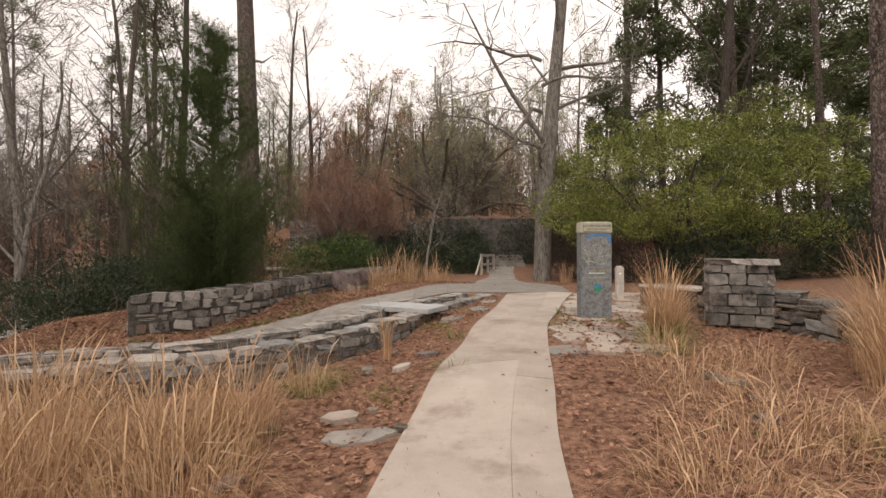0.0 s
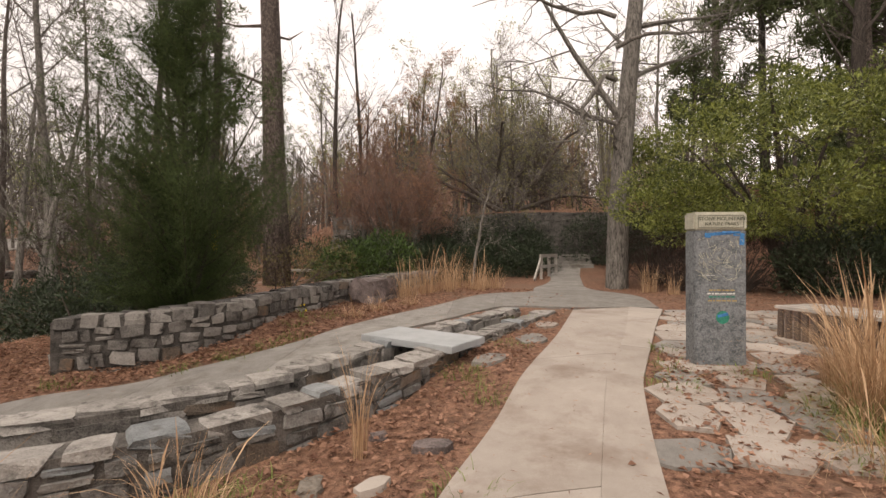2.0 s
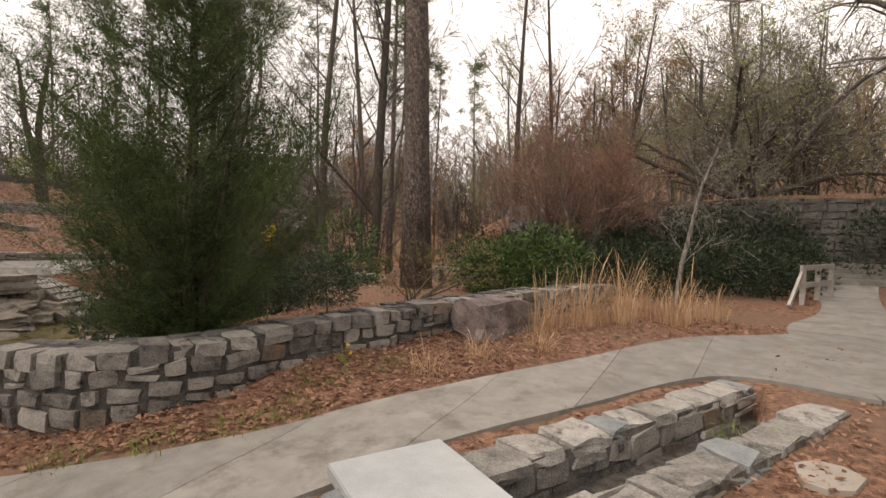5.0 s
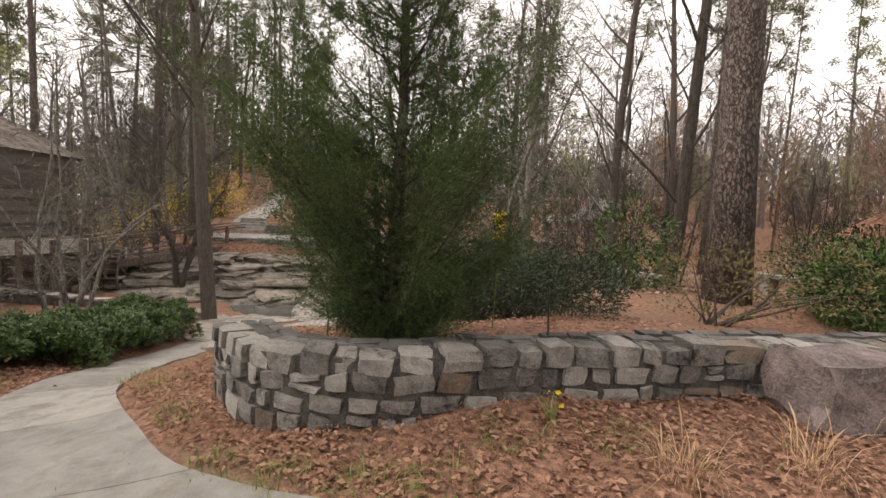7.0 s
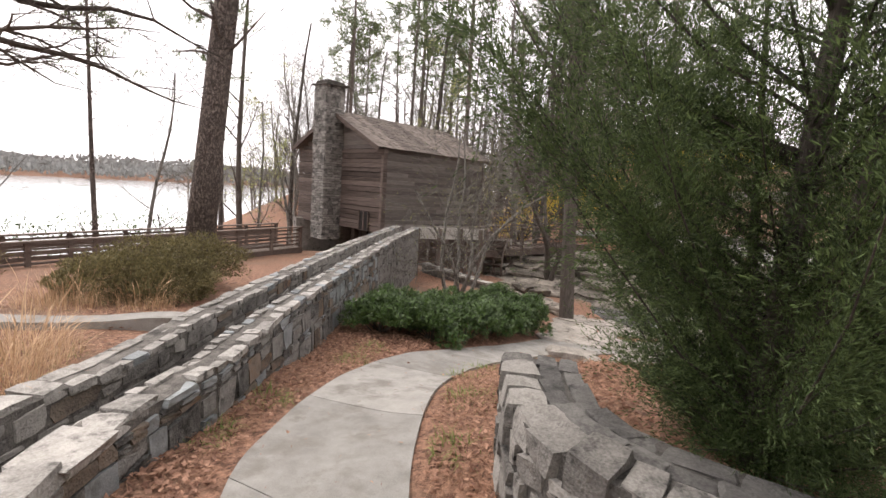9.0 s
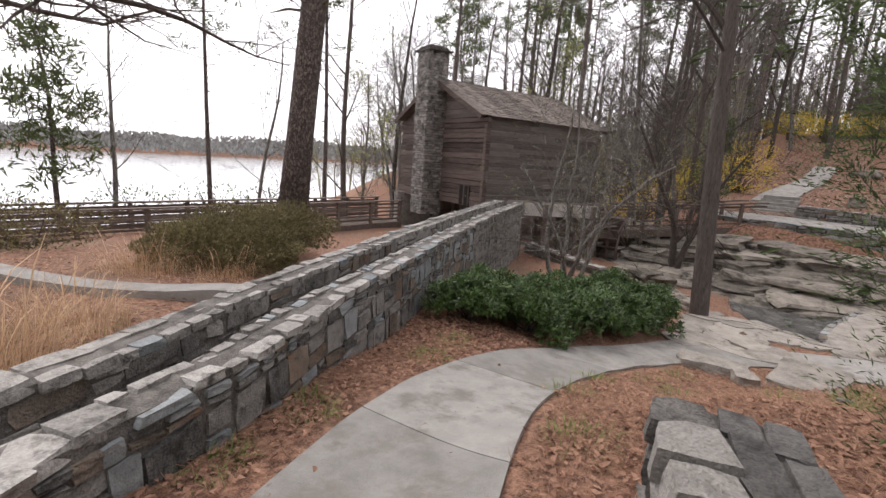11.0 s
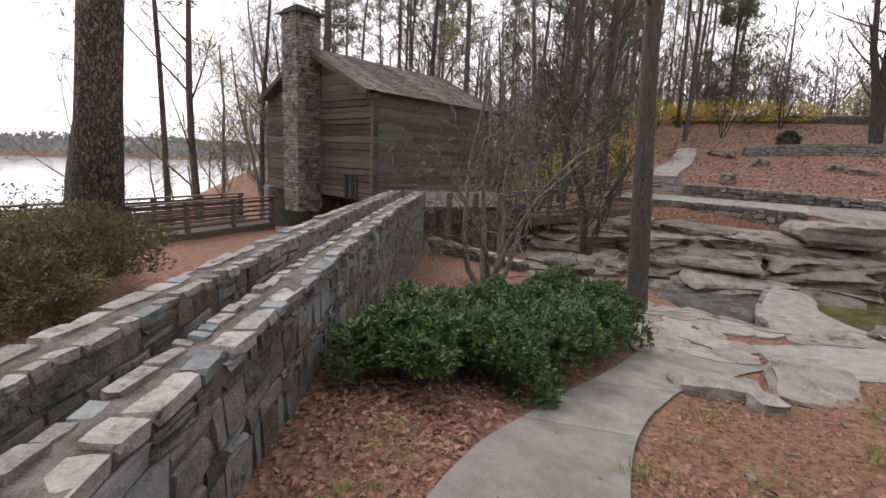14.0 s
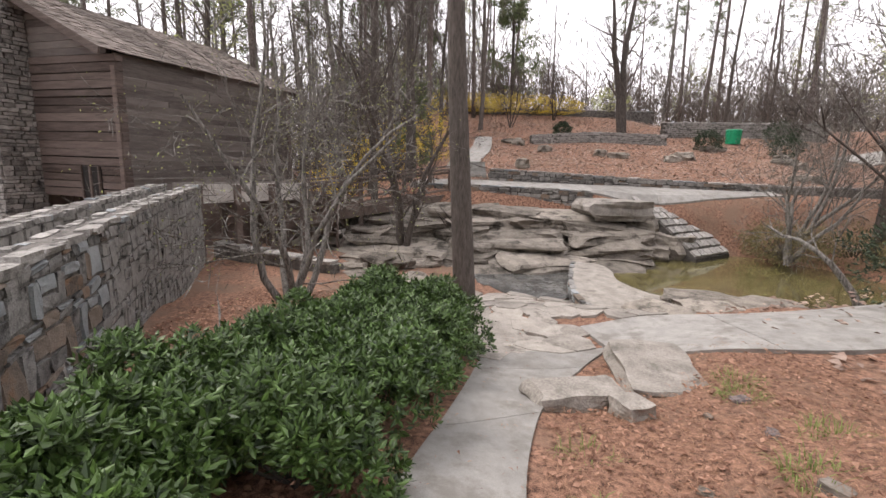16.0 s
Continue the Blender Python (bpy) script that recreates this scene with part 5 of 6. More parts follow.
# low concrete kerb joining the flume
KERB = Line(curve([(-6.5, 3.45, -0.05), (-6.1, 2.4, -0.08), (-5.4, 1.9, -0.08), (-4.6, 0.6, -0.1), (-3.6, -2.5, -0.15)], 0.25))
setting(part("kerb", core(KERB, 0, 0.34, 0.6, 0.0, base=ground_z), CONCRETE), "low weathered concrete kerb wall beside the flume", "kerb")

# ---- creek, pool and ledges ----
b = Build()
ring = curve([(-23.4, 12.0), (-25.0, 14.4), (-25.4, 17.2), (-23, 20), (-20, 19.4), (-17.6, 17.2), (-17.2, 14.8), (-17.6, 12.3), (-18.8, 10.6), (-21.0, 10.6), (-23.4, 12.0)], 0.5)[:-1]
b.add([(x, y, -2.12) for x, y in ring], [tuple(range(len(ring)))])
setting(part("pool_water", b, POOL), "still shallow green pool", "water")
b = Build()
ring = curve([(-18.2, 7.4), (-20.2, 6.7), (-22.6, 7.2), (-23.6, 9.0), (-23.4, 10.8), (-21.4, 10.6), (-19.3, 9.8), (-18.2, 8.8), (-18.2, 7.4)], 0.4)[:-1]
b.add([(x, y, -2.2 + 0.03) for x, y in ring], [tuple(range(len(ring)))])
setting(part("creek_water", b, CREEK), "thin dark sheet of water on rock", "water")
apron = setting(new("rock_apron"), "flat pale bedrock slabs crossed by cracks", "paving")
for i in range(9):
    for k in range(7):
        x, y = -14.0 - 0.52 * i + rng.normal(0, 0.08), 6.75 + 0.5 * k + 0.12 * i * (k / 6) + rng.normal(0, 0.08)
        if x > -15.6 and y > 8.3:
            continue
        slab_stone(apron, x, y, rng.uniform(0.36, 0.5), rng.uniform(0, 180), ROCK_PALE, 0.03 + 0.03 * rng.random(), stretch=1.35)
for k in range(30):
    u = (k % 6) / 5
    x, y = -21.9 - 3.3 * u + rng.normal(0, 0.2), 2.6 + (k // 6) * 2.2 + rng.uniform(-0.7, 0.7)
    o = rock("ledge_rock", "", (x, y, -2.28 + 1.45 * u + rng.uniform(-0.08, 0.04)), (rng.uniform(2.2, 3.4), rng.uniform(1.3, 2.2), rng.uniform(0.45, 0.7)), ROCK, 90 + rng.normal(0, 16), k, 0.55, 5, apron, 0.2)
    o.matrix_world = o.matrix_world @ pose(0, 0, 0, rng.uniform(2, 12), rng.uniform(-6, 6))
for k in range(16):
    rock("ledge_rock", "", (rng.uniform(-22, -17.5), rng.uniform(3.2, 6.6), -2.05 + rng.uniform(-0.05, 0.2)), (rng.uniform(0.6, 1.6), rng.uniform(0.5, 1.2), rng.uniform(0.2, 0.45)), ROCK, rng.uniform(0, 180), 60 + k, 0.5, 4, apron, 0.2)
b = Build()
ring = curve([(-21.4, 10.15), (-20.6, 9.9), (-18.8, 9.4), (-17.1, 9.25), (-16.2, 9.85), (-15.95, 10.7), (-16.4, 11.6), (-16.6, 13.2), (-18.1, 13.2), (-18.3, 12.2), (-18.2, 11.2), (-19.2, 10.75), (-20.5, 11.0), (-21.3, 10.9), (-21.4, 10.15)], 0.25)[:-1]
n = len(ring)
b.add([(x, y, -2.5) for x, y in ring] + [(x, y, -1.84 - 0.2 * float(smoothstep(10.3, 12.5, y))) for x, y in ring], [tuple(range(2 * n - 1, n - 1, -1))[::-1]] + [(i, (i + 1) % n, n + (i + 1) % n, n + i) for i in range(n)])
setting(part("pool_ledge", b, ROCK_PALE), "pale curved stone ledge along the pool", "ledge")
LEDGE = Line(np.column_stack([ring[: n * 6 // 10], np.full(n * 6 // 10, -1.8)]))
ledge_wall = setting(new("wall_pool"), "mortared rim of the pool ledge", "wall")
face_stones(ledge_wall, LEDGE, -0.03, -1, lambda x, y: -2.2, STONES, rows=(0.1, 0.14, 0.16), wide=(0.2, 0.5), deep=0.14, split=0.1)
for x, y, sx, sy, sz, a, s in ((-16.2, 10.5, 1.2, 0.8, 0.5, 30, 1), (-16.4, 11.7, 1.5, 0.9, 0.45, 80, 2), (-16.7, 12.9, 1.6, 1.0, 0.5, 100, 3), (-17.4, 12.0, 1.6, 1.2, 0.3, 60, 4)):
    rock("boulder", "low grey boulder at the pool edge", (x, y, -1.86), (sx, sy, sz), ROCK, a, s)
for x, y, sx, sy, sz, a, s in ((-12.9, 8.9, 1.6, 1.0, 0.28, 172, 7), (-11.95, 7.55, 0.5, 1.0, 0.34, 12, 8), (-11.6, 8.05, 0.34, 0.32, 0.3, 20, 9)):
    rock("flat_rock", "flat grey rock lying on pine straw", (x, y, ground_z(x, y) + 0.03), (sx, sy, sz), ROCK_PALE, a, s, 0.75, jag=0.12)
rock("boulder", "broad flat grey boulder by the lower wall", (-25.1, 12.5, -0.5), (1.9, 2.5, 0.75), ROCK_PALE, 10, 11, 0.4)
for x, y, z, sx, sy, sz, a, k in ((-25.3, 13.7, -1.25, 1.7, 1.3, 1.0, 40, 12), (-24.5, 14.4, -1.75, 1.8, 1.2, 0.9, 30, 13), (-23.9, 13.4, -1.95, 1.6, 1.2, 0.6, 70, 14)):
    rock("boulder", "weathered bedrock shelf beside the cobbled ramp", (x, y, z), (sx, sy, sz), ROCK, a, k, 0.4)
RAMP = Line(curve([(-26.3, 14.5, -0.05), (-25.2, 15.0, -0.75), (-23.8, 15.9, -1.95)], 0.3))
ramp = setting(part("cobbled_ramp", core(RAMP, 0, 2.3, 0.6, 0.04), MORTAR), "cobbled stone ramp down to the pool", "ramp")
for k in range(9):
    for j in range(6):
        s = (k + 0.5) / 9 * RAMP.length
        x, y, z, a = RAMP.at(s, -0.95 + j * 0.38)
        lay("cobble", ramp, CAPS[int(rng.integers(8))], pose(x, y, z, 0, 34, a + rng.uniform(-6, 6)), (0.3, 0.34, 0.09))
WALLS = ((((-26.4, 4.6, 0.2), (-26.3, 7.2, 0.2), (-26.0, 9.6, 0.18), (-25.7, 11.8, 0.12)), 0.9, "wall_creek", "low granite wall above the rock ledges"),
         (((-28.3, 8.0, 0.85), (-28.0, 11, 0.75), (-27.7, 15, 0.6), (-27.3, 20, 0.5), (-26.5, 26, 0.5)), 0.55, "wall_upper", "long low granite wall below the hillside"),
         (((-41, 12, 3.1), (-42.5, 17, 3.5), (-42, 22, 3.4)), 0.7, "wall_terrace", "low dark terrace wall on the leafy hill"),
         (((-45, 23, 4.6), (-46, 29, 4.8), (-45, 36, 4.8)), 0.9, "wall_terrace_high", "stone terrace wall on the leafy hill"),
         (((-54, 8, 6.35), (-54.5, 16, 6.4), (-54, 26, 6.4)), 1.0, "wall_hilltop", "dark retaining wall below yellow shrubs"))
for pts, h, nm, lb in WALLS:
    ln = Line(curve(pts, 0.4))
    wl = setting(part(nm, core(ln, 0, 0.4, h, 0.02, base=lambda x, y: ground_z(x, y)), MORTAR), lb, "wall")
    low = (lambda x, y: -0.5) if nm == "wall_creek" else (lambda x, y: -0.05) if nm == "wall_upper" else ground_z
    face_stones(wl, ln, 0.2, 1, low, STONES_DARK, rows=(0.16, 0.18, 0.15), wide=(0.2, 0.5), deep=0.14, limit=220 if pts[0][0] > -30 else 0)
    face_stones(wl, ln, -0.2, 1, low, STONES_DARK, rows=(0.16, 0.18, 0.15), wide=(0.2, 0.5), deep=0.14, limit=220 if pts[0][0] > -30 else 0)
    cap_stones(wl, ln, 0, 0.46, CAPS, (0.35, 0.8), 0.08, rough=2)
strip("bay", [(-26.75, 4.6), (-26.65, 7.2), (-26.4, 9.6), (-26.0, 12), (-25.6, 14.5), (-26.3, 20)], [(-28.0, 5.0), (-28.0, 8.0), (-27.75, 11), (-27.45, 15), (-27.2, 17), (-27.1, 20)], CONCRETE, footpath, joint=2.5, lift=0.06)
stairs = thing("garden_steps", "broad stone steps climbing the hillside", "steps", at=(-28.0, 7.0, 0.1), turn=175)
for k in range(7):
    b = Build()
    b.box(pose(0.2 + k * 0.5, 0, 0.06 + k * 0.15, 0, 0, 0), (0.56, 1.8 - 0.06 * k, 0.17), 0.015)
    part("step", b, CONCRETE, stairs)
hillpath = setting(new("hill_path"), "pale path climbing the leafy hillside", "path")
strip("bay", [(-31.2, 6.0), (-34, 6.4), (-38, 7.6), (-43, 8.2)], [(-31.2, 7.6), (-34, 8.0), (-38, 8.9), (-43, 9.4)], CONCRETE, hillpath, joint=3, lift=0.08)
strip("bay", [(-36, 32), (-42, 44), (-55, 52)], [(-38, 31), (-45, 42), (-57, 50)], CONCRETE, hillpath, joint=6, lift=0.1)
for k in range(14):
    x, y = rng.uniform(-42, -30), rng.uniform(9, 30)
    rock("boulder", "small grey boulder on the leafy hillside", (x, y, ground_z(x, y) + 0.1), (rng.uniform(0.5, 1.4), rng.uniform(0.4, 1.0), rng.uniform(0.3, 0.6)), ROCK, rng.uniform(0, 180), 30 + k)

# ---- benches below the planter ----
for x, y, a in ((-10.5, 18.0, 70), (-7.6, 20.0, 60)):
    st = thing("stone_bench", "grey stone slab bench on two blocks", "bench", "stone benches", (x, y, ground_z(x, y)), a - 60)
    b = Build()
    b.box(pose(0, 0, 0.46), (1.9, 0.42, 0.09), 0.008)
    part("seat", b, CONCRETE, st)
    for s in (-0.6, 0.6):
        b = Build()
        b.box(pose(s, 0, 0.2), (0.22, 0.34, 0.44), 0.01)
        part("leg", b, CONCRETE, st)
table = thing("picnic_table", "small brown wooden picnic table on the slope", "table", at=(-33, 37, ground_z(-33, 37)))
b = Build()
b.box(pose(0, 0, 0.74), (1.8, 0.75, 0.06))
part("tabletop", b, LOG, table)
for s in (-0.7, 0.7):
    b = Build()
    b.box(pose(s, 0, 0.42), (0.1, 1.3, 0.08))
    b.box(pose(s, 0.3, 0.36, 20), (0.09, 0.09, 0.76))
    b.box(pose(s, -0.3, 0.36, -20), (0.09, 0.09, 0.76))
    part("trestle", b, LOG, table)
for s in (-0.65, 0.65):
    b = Build()
    b.box(pose(0, s, 0.45), (1.8, 0.26, 0.05))
    part("seat_plank", b, LOG, table)
can = thing("litter_bin", "green barrel litter bin on the terrace", "bin", at=(-43.2, 27.6, ground_z(-43.2, 27.6)))
GREENBIN = material("green_enamel", (0.0, 0.16, 0.07), (0.01, 0.28, 0.13), 4, 0.45, 0)
b = Build()
b.tube([(0, 0, 0), (0, 0, 1.0)], [0.5, 0.55], 14)
part("barrel", b, GREENBIN, can)
b = Build()
b.tube([(0, 0, 1.0), (0, 0, 1.08)], [0.58, 0.5], 14)
part("lid", b, GREENBIN, can)


def parked_car(x, y, turn, hue, label):
    car = thing("car", label, "car", at=(x, y, ground_z(x, y) + 0.05), turn=turn)
    bm = bmesh.new()
    prof = [(-2.2, 0.35), (-2.2, 0.8), (-1.3, 0.95), (-0.6, 1.45), (1.0, 1.48), (1.8, 0.98), (2.2, 0.85), (2.2, 0.35)]
    a = [bm.verts.new((px, -0.85, pz)) for px, pz in prof]
    c = [bm.verts.new((px, 0.85, pz)) for px, pz in prof]
    bm.faces.new(a)
    bm.faces.new(c[::-1])
    for i in range(8):
        bm.faces.new((a[i], c[i], c[(i + 1) % 8], a[(i + 1) % 8]))
    bmesh.ops.recalc_face_normals(bm, faces=bm.faces[:])
    bmesh.ops.bevel(bm, geom=bm.edges[:], offset=0.08, segments=2, affect="EDGES")
    part("body", bm, hue, car)
    for sy in (-0.86, 0.86):
        b = Build()
        b.add([(-1.1, sy, 0.98), (-0.55, sy, 1.38), (0.95, sy, 1.4), (1.5, sy, 1.0)], [(0, 1, 2, 3)])
        part("side_window", b, DARK, car)
        for sx in (-1.35, 1.35):
            b = Build()
            b.tube([(sx, sy - 0.1, 0.32), (sx, sy + 0.1, 0.32)], [0.32, 0.32], 14)
            part("wheel", b, DARK, car)
    return car


parked_car(-66, 36, 80, BLUE, "blue car parked above the hillside")
parked_car(-68, 29.5, 85, WHITE, "pale car parked above the hillside")

for x, y, h in ((-6.4, 9.2, 0.5), (-6.6, 9.35, 0.62), (-6.25, 9.4, 0.4), (-3.9, 10.9, 0.7)):
    st = thing("dead_stalk", "thin dead woody stalk in the planter bed", "stalk", "dead stalks", (x, y, ground_z(x, y)))
    b = Build()
    b.tube([(0, 0, -0.05), (0.02, 0.01, h * 0.5), (rng.normal(0, 0.05), 0.0, h)], [0.014, 0.011, 0.007], 6)
    part("stalk", b, BARK, st)
for k in range(26):
    x, y = ((rng.uniform(-3.2, -0.3), rng.uniform(3.0, 7.0)) if k < 9 else (rng.uniform(2.0, 5.0), rng.uniform(3.0, 8.0)) if k < 16 else (rng.uniform(-12, -6), rng.uniform(7.4, 10)))
    s = rng.uniform(0.06, 0.16)
    rock("small_stone", "small rough stone half buried in pine straw", (x, y, ground_z(x, y) + 0.01), (s * 1.5, s, s * 0.7), ROCK_PINK if k % 2 else ROCK, rng.uniform(0, 180), 80 + k, 0.1, 3)

# ---- grasses ----
for x, y, ln, n, sp, le, gr in ((-3.5, 3.9, 0.95, 420, 0.5, 0.6, 60), (-2.9, 3.3, 0.9, 420, 0.5, 0.6, 0), (-2.2, 3.6, 0.8, 380, 0.45, 0.6, 40), (-1.7, 3.9, 0.85, 300, 0.3, 0.5, 40), (-2.6, 2.6, 0.9, 420, 0.6, 0.6, 0), (-1.7, 2.9, 0.7, 380, 0.5, 0.8, 40),
                                (-1.55, 5.3, 0.55, 130, 0.25, 0.8, 300), (-0.75, 6.2, 0.85, 40, 0.06, 0.25, 0), (3.35, 7.0, 1.15, 420, 0.22, 0.5, 320), (3.7, 7.7, 1.0, 260, 0.25, 0.5, 0), (3.0, 6.3, 0.6, 120, 0.3, 0.9, 320), (5.1, 5.2, 1.3, 380, 0.4, 0.5, 0), (5.6, 5.6, 1.4, 380, 0.4, 0.5, 80),
                                (4.6, 4.5, 1.1, 300, 0.4, 0.6, 0), (2.2, 3.3, 0.5, 260, 0.7, 1.2, 0), (2.9, 3.9, 0.55, 260, 0.7, 1.2, 30), (2.6, 5.0, 0.5, 200, 0.6, 1.2, 0), (1.7, 2.8, 0.45, 200, 0.5, 1.3, 0), (3.6, 3.2, 0.6, 260, 0.6, 1.0, 60), (3.8, 5.6, 0.5, 150, 0.5, 1.1, 20),
                                (-6.9, 0.6, 0.6, 300, 0.6, 0.8, 0), (-5.9, 0.0, 0.7, 300, 0.6, 0.7, 30), (-4.3, 2.8, 0.6, 300, 0.5, 0.8, 60), (-3.4, 1.2, 0.7, 300, 0.5, 0.8, 0),
                                (4.45, 16.7, 0.9, 90, 0.25, 0.25, 0), (4.9, 16.2, 0.7, 60, 0.2, 0.3, 0)):
    grass_clump(x, y, ln, n, sp, le, gr)
for k in range(13):
    u = k / 12
    grass_clump(-1.9 + 1.9 * u + rng.normal(0, 0.15), 13.6 + 3.2 * u + rng.normal(0, 0.3), rng.uniform(0.75, 1.1) if k < 9 else 0.65, 62, 0.26, 0.42, 0, "tall dry golden grass behind the footpath", 0.004)
for x, y in ((-2.45, 13.2), (-2.2, 11.9), (-2.4, 11.0), (-1.7, 12.7)):
    grass_clump(x, y, 0.4, 60, 0.2, 0.8, 20, "wispy dry grass in leaf litter")
for x, y, n in ((-3.1, 10.2, 60), (-2.85, 9.6, 50), (-2.9, 10.9, 40), (-5.0, 7.8, 60), (-6.2, 7.4, 60), (-9.6, 7.1, 40), (-10.6, 7.25, 50), (-4.3, 5.7, 70), (-5.2, 5.45, 60), (-7.2, 5.1, 60), (-8.0, 4.9, 70), (0.2, 7.4, 40), (-0.1, 8.0, 50), (0.6, 11.2, 50), (2.2, 8.3, 40), (-11.9, 9.4, 80), (-9.9, 8.6, 90), (-10.6, 9.3, 70), (0.1, 5.6, 40), (3.3, 3.4, 60), (-3.3, 8.7, 60), (-3.0, 9.15, 60), (-3.75, 8.2, 60), (-7.6, 6.75, 50), (-8.6, 6.65, 50), (-3.3, 6.95, 50), (-2.2, 7.7, 40), (2.0, 7.6, 40), (2.9, 8.15, 50), (2.45, 9.3, 40), (0.45, 9.2, 40), (-0.55, 5.0, 50), (-1.5, 5.35, 90), (-1.3, 5.6, 80), (3.35, 6.9, 110), (3.1, 7.1, 90), (-12.3, 9.6, 80), (-8.9, 7.6, 60)):
    z = ground_z(x, y)
    ob = thing("grass_tuft", "small green grass tuft at the path edge", "grass", "green tufts", (x, y, z))
    b = Build()
    blades(b, (0, 0, -0.02), int(n * 1.7), 0.18, 0.26, 0.9, 0.005)
    tagged(part("foliage", b, GRASS, ob), kind="stuff")

# daffodil and tall yellow mustard stalk
YELLOW = material("yellow_petal", (0.75, 0.5, 0.01), (0.95, 0.75, 0.05), 20, 0.6, 0)
for x, y, h, n, nm, lb in ((-3.2, 10.55, 0.2, 1, "daffodil", "small yellow daffodil in leaf litter"), (-5.2, 11.0, 1.35, 14, "flower_stalk", "tall yellow flowering stalk behind the wall")):
    ob = thing(nm, lb, "flower", at=(x, y, ground_z(x, y)))
    b = Build()
    b.tube([(0, 0, -0.03), (0.01, 0.01, h * 0.6), (0.0, 0.02, h)], [0.008, 0.006, 0.004], 5)
    part("stalk", b, GRASS, ob)
    b = Build()
    p = np.array([(0, 0.02, h - 0.35 * rng.random() ** 2)for _ in range(n * 8)]) + rng.normal(0, 0.03, (n * 8, 3))
    b.leaves(p, rng.normal(size=p.shape), 0.06, 0.7)
    part("petals", b, YELLOW, ob)
    if n == 1:
        b = Build()
        blades(b, (0, 0, 0), 10, 0.28, 0.05, 0.5, 0.008)
        part("leaves", b, GRASS, ob)

# ---- fallen leaves and straw on the ground ----


def clear_of_paths(p):
    bad = np.zeros(len(p), bool)
    for ob in list(pavement.children) + list(footpath.children):
        v = np.empty(len(ob.data.vertices) * 3)
        ob.data.vertices.foreach_get("co", v)
        v = v.reshape(-1, 3)
        lo, hi = v.min(0), v.max(0)
        idx = np.where((p[:, 0] > lo[0]) & (p[:, 0] < hi[0]) & (p[:, 1] > lo[1]) & (p[:, 1] < hi[1]))[0]
        top = v[: len(v) // 2]
        if len(idx):
            d = np.min((p[idx, None, 0] - top[None, :, 0]) ** 2 + (p[idx, None, 1] - top[None, :, 1]) ** 2, 1)
            bad[idx[d < 0.02]] = True
    return ~bad


def litter(name, label, zones, mat, size, width, flat, walks=False):
    b = Build()
    for x0, x1, y0, y1, n in zones:
        p = np.column_stack([rng.uniform(x0, x1, n), rng.uniform(y0, y1, n)])
        p = p if walks else p[clear_of_paths(p)]
        p = p[channel_gap(p[:, 0], p[:, 1]) > 0.6]
        p = p[((p[:, 0] + 21.8) / 4.7) ** 2 + ((p[:, 1] - 15.3) / 5.2) ** 2 > 1]
        z = land(p[:, 0], p[:, 1]) + (0.0485 if walks else 0.018) + rng.uniform(0, 0.002 if walks else 0.02, len(p))
        a = rng.uniform(0, 2 * math.pi, len(p))
        way = np.column_stack([np.cos(a), np.sin(a), rng.normal(0.05, flat, len(p))])
        side = np.column_stack([-np.sin(a), np.cos(a), rng.normal(0, 0.35, len(p))])
        s = size * rng.uniform(0.5, 1.3, len(p))[:, None]
        q = np.column_stack([p, z])
        curl = np.column_stack([np.zeros(len(p)), np.zeros(len(p)), rng.uniform(-0.1, 0.3, len(p)) * s[:, 0]])
        v = np.stack([q, q + way * s * 0.5 + side * s * width * 0.5 + curl, q + way * s, q + way * s * 0.5 - side * s * width * 0.5 + curl], 1).reshape(-1, 3)
        i = np.arange(len(p)) * 4 + b.n
        b.v.append(v)
        b.f += np.stack([i, i + 1, i + 2, i + 3], 1).tolist()
        b.n += len(v)
    tagged(part(name, b, mat), label, "leaves", kind="stuff")


litter("leaf_litter", "fallen brown oak leaves strewn over pine straw", ((-3.4, -1.6, 8.5, 13, 2500), (-4, 6, 1, 9, 21000), (-4, 2, 8.5, 17, 13000), (-9, -3, 4, 9, 13000), (-17, -8, 2, 6, 14000), (-14, -6, 6.5, 11, 7000), (-7, -3, 8, 14, 2500), (2, 8, 8, 18, 3000), (-50, -27, 6, 36, 9000), (-9, -2, -2, 4, 2500), (-27, -22, 4, 14, 1500)), LEAF_DEAD, 0.062, 0.55, 0.16)
litter("hill_leaves", "drifts of fallen leaves on the hillside", ((-56, -27, 6, 40, 42000), (-26, -8, 11, 32, 9000)), LEAF_PALE, 0.15, 0.6, 0.12)
litter("pine_straw", "loose tan pine needles over the soil", ((-4, 6, 1, 9, 12000), (-4, 2, 8.5, 17, 6000), (-8, -4, 4.5, 9, 12000), (-14, -6, 6.5, 11, 22000), (2, 6, 6, 12, 3000)), PINESTRAW, 0.14, 0.025, 0.12)

litter("blown_straw", "scattered needles and leaf bits on the concrete walks", ((-1, 2, 1, 12, 900), (-6, 2, 6, 14, 500), (-15, -6, 5, 9, 600)), LEAF_DEAD, 0.05, 0.12, 0.04, True)
litter("leaf_scraps", "single brown leaves on the concrete walks", ((-1, 2, 1, 12, 45), (-6, 2, 6, 14, 40), (-15, -6, 5, 9, 50)), LEAF_DEAD, 0.05, 0.6, 0.06, True)

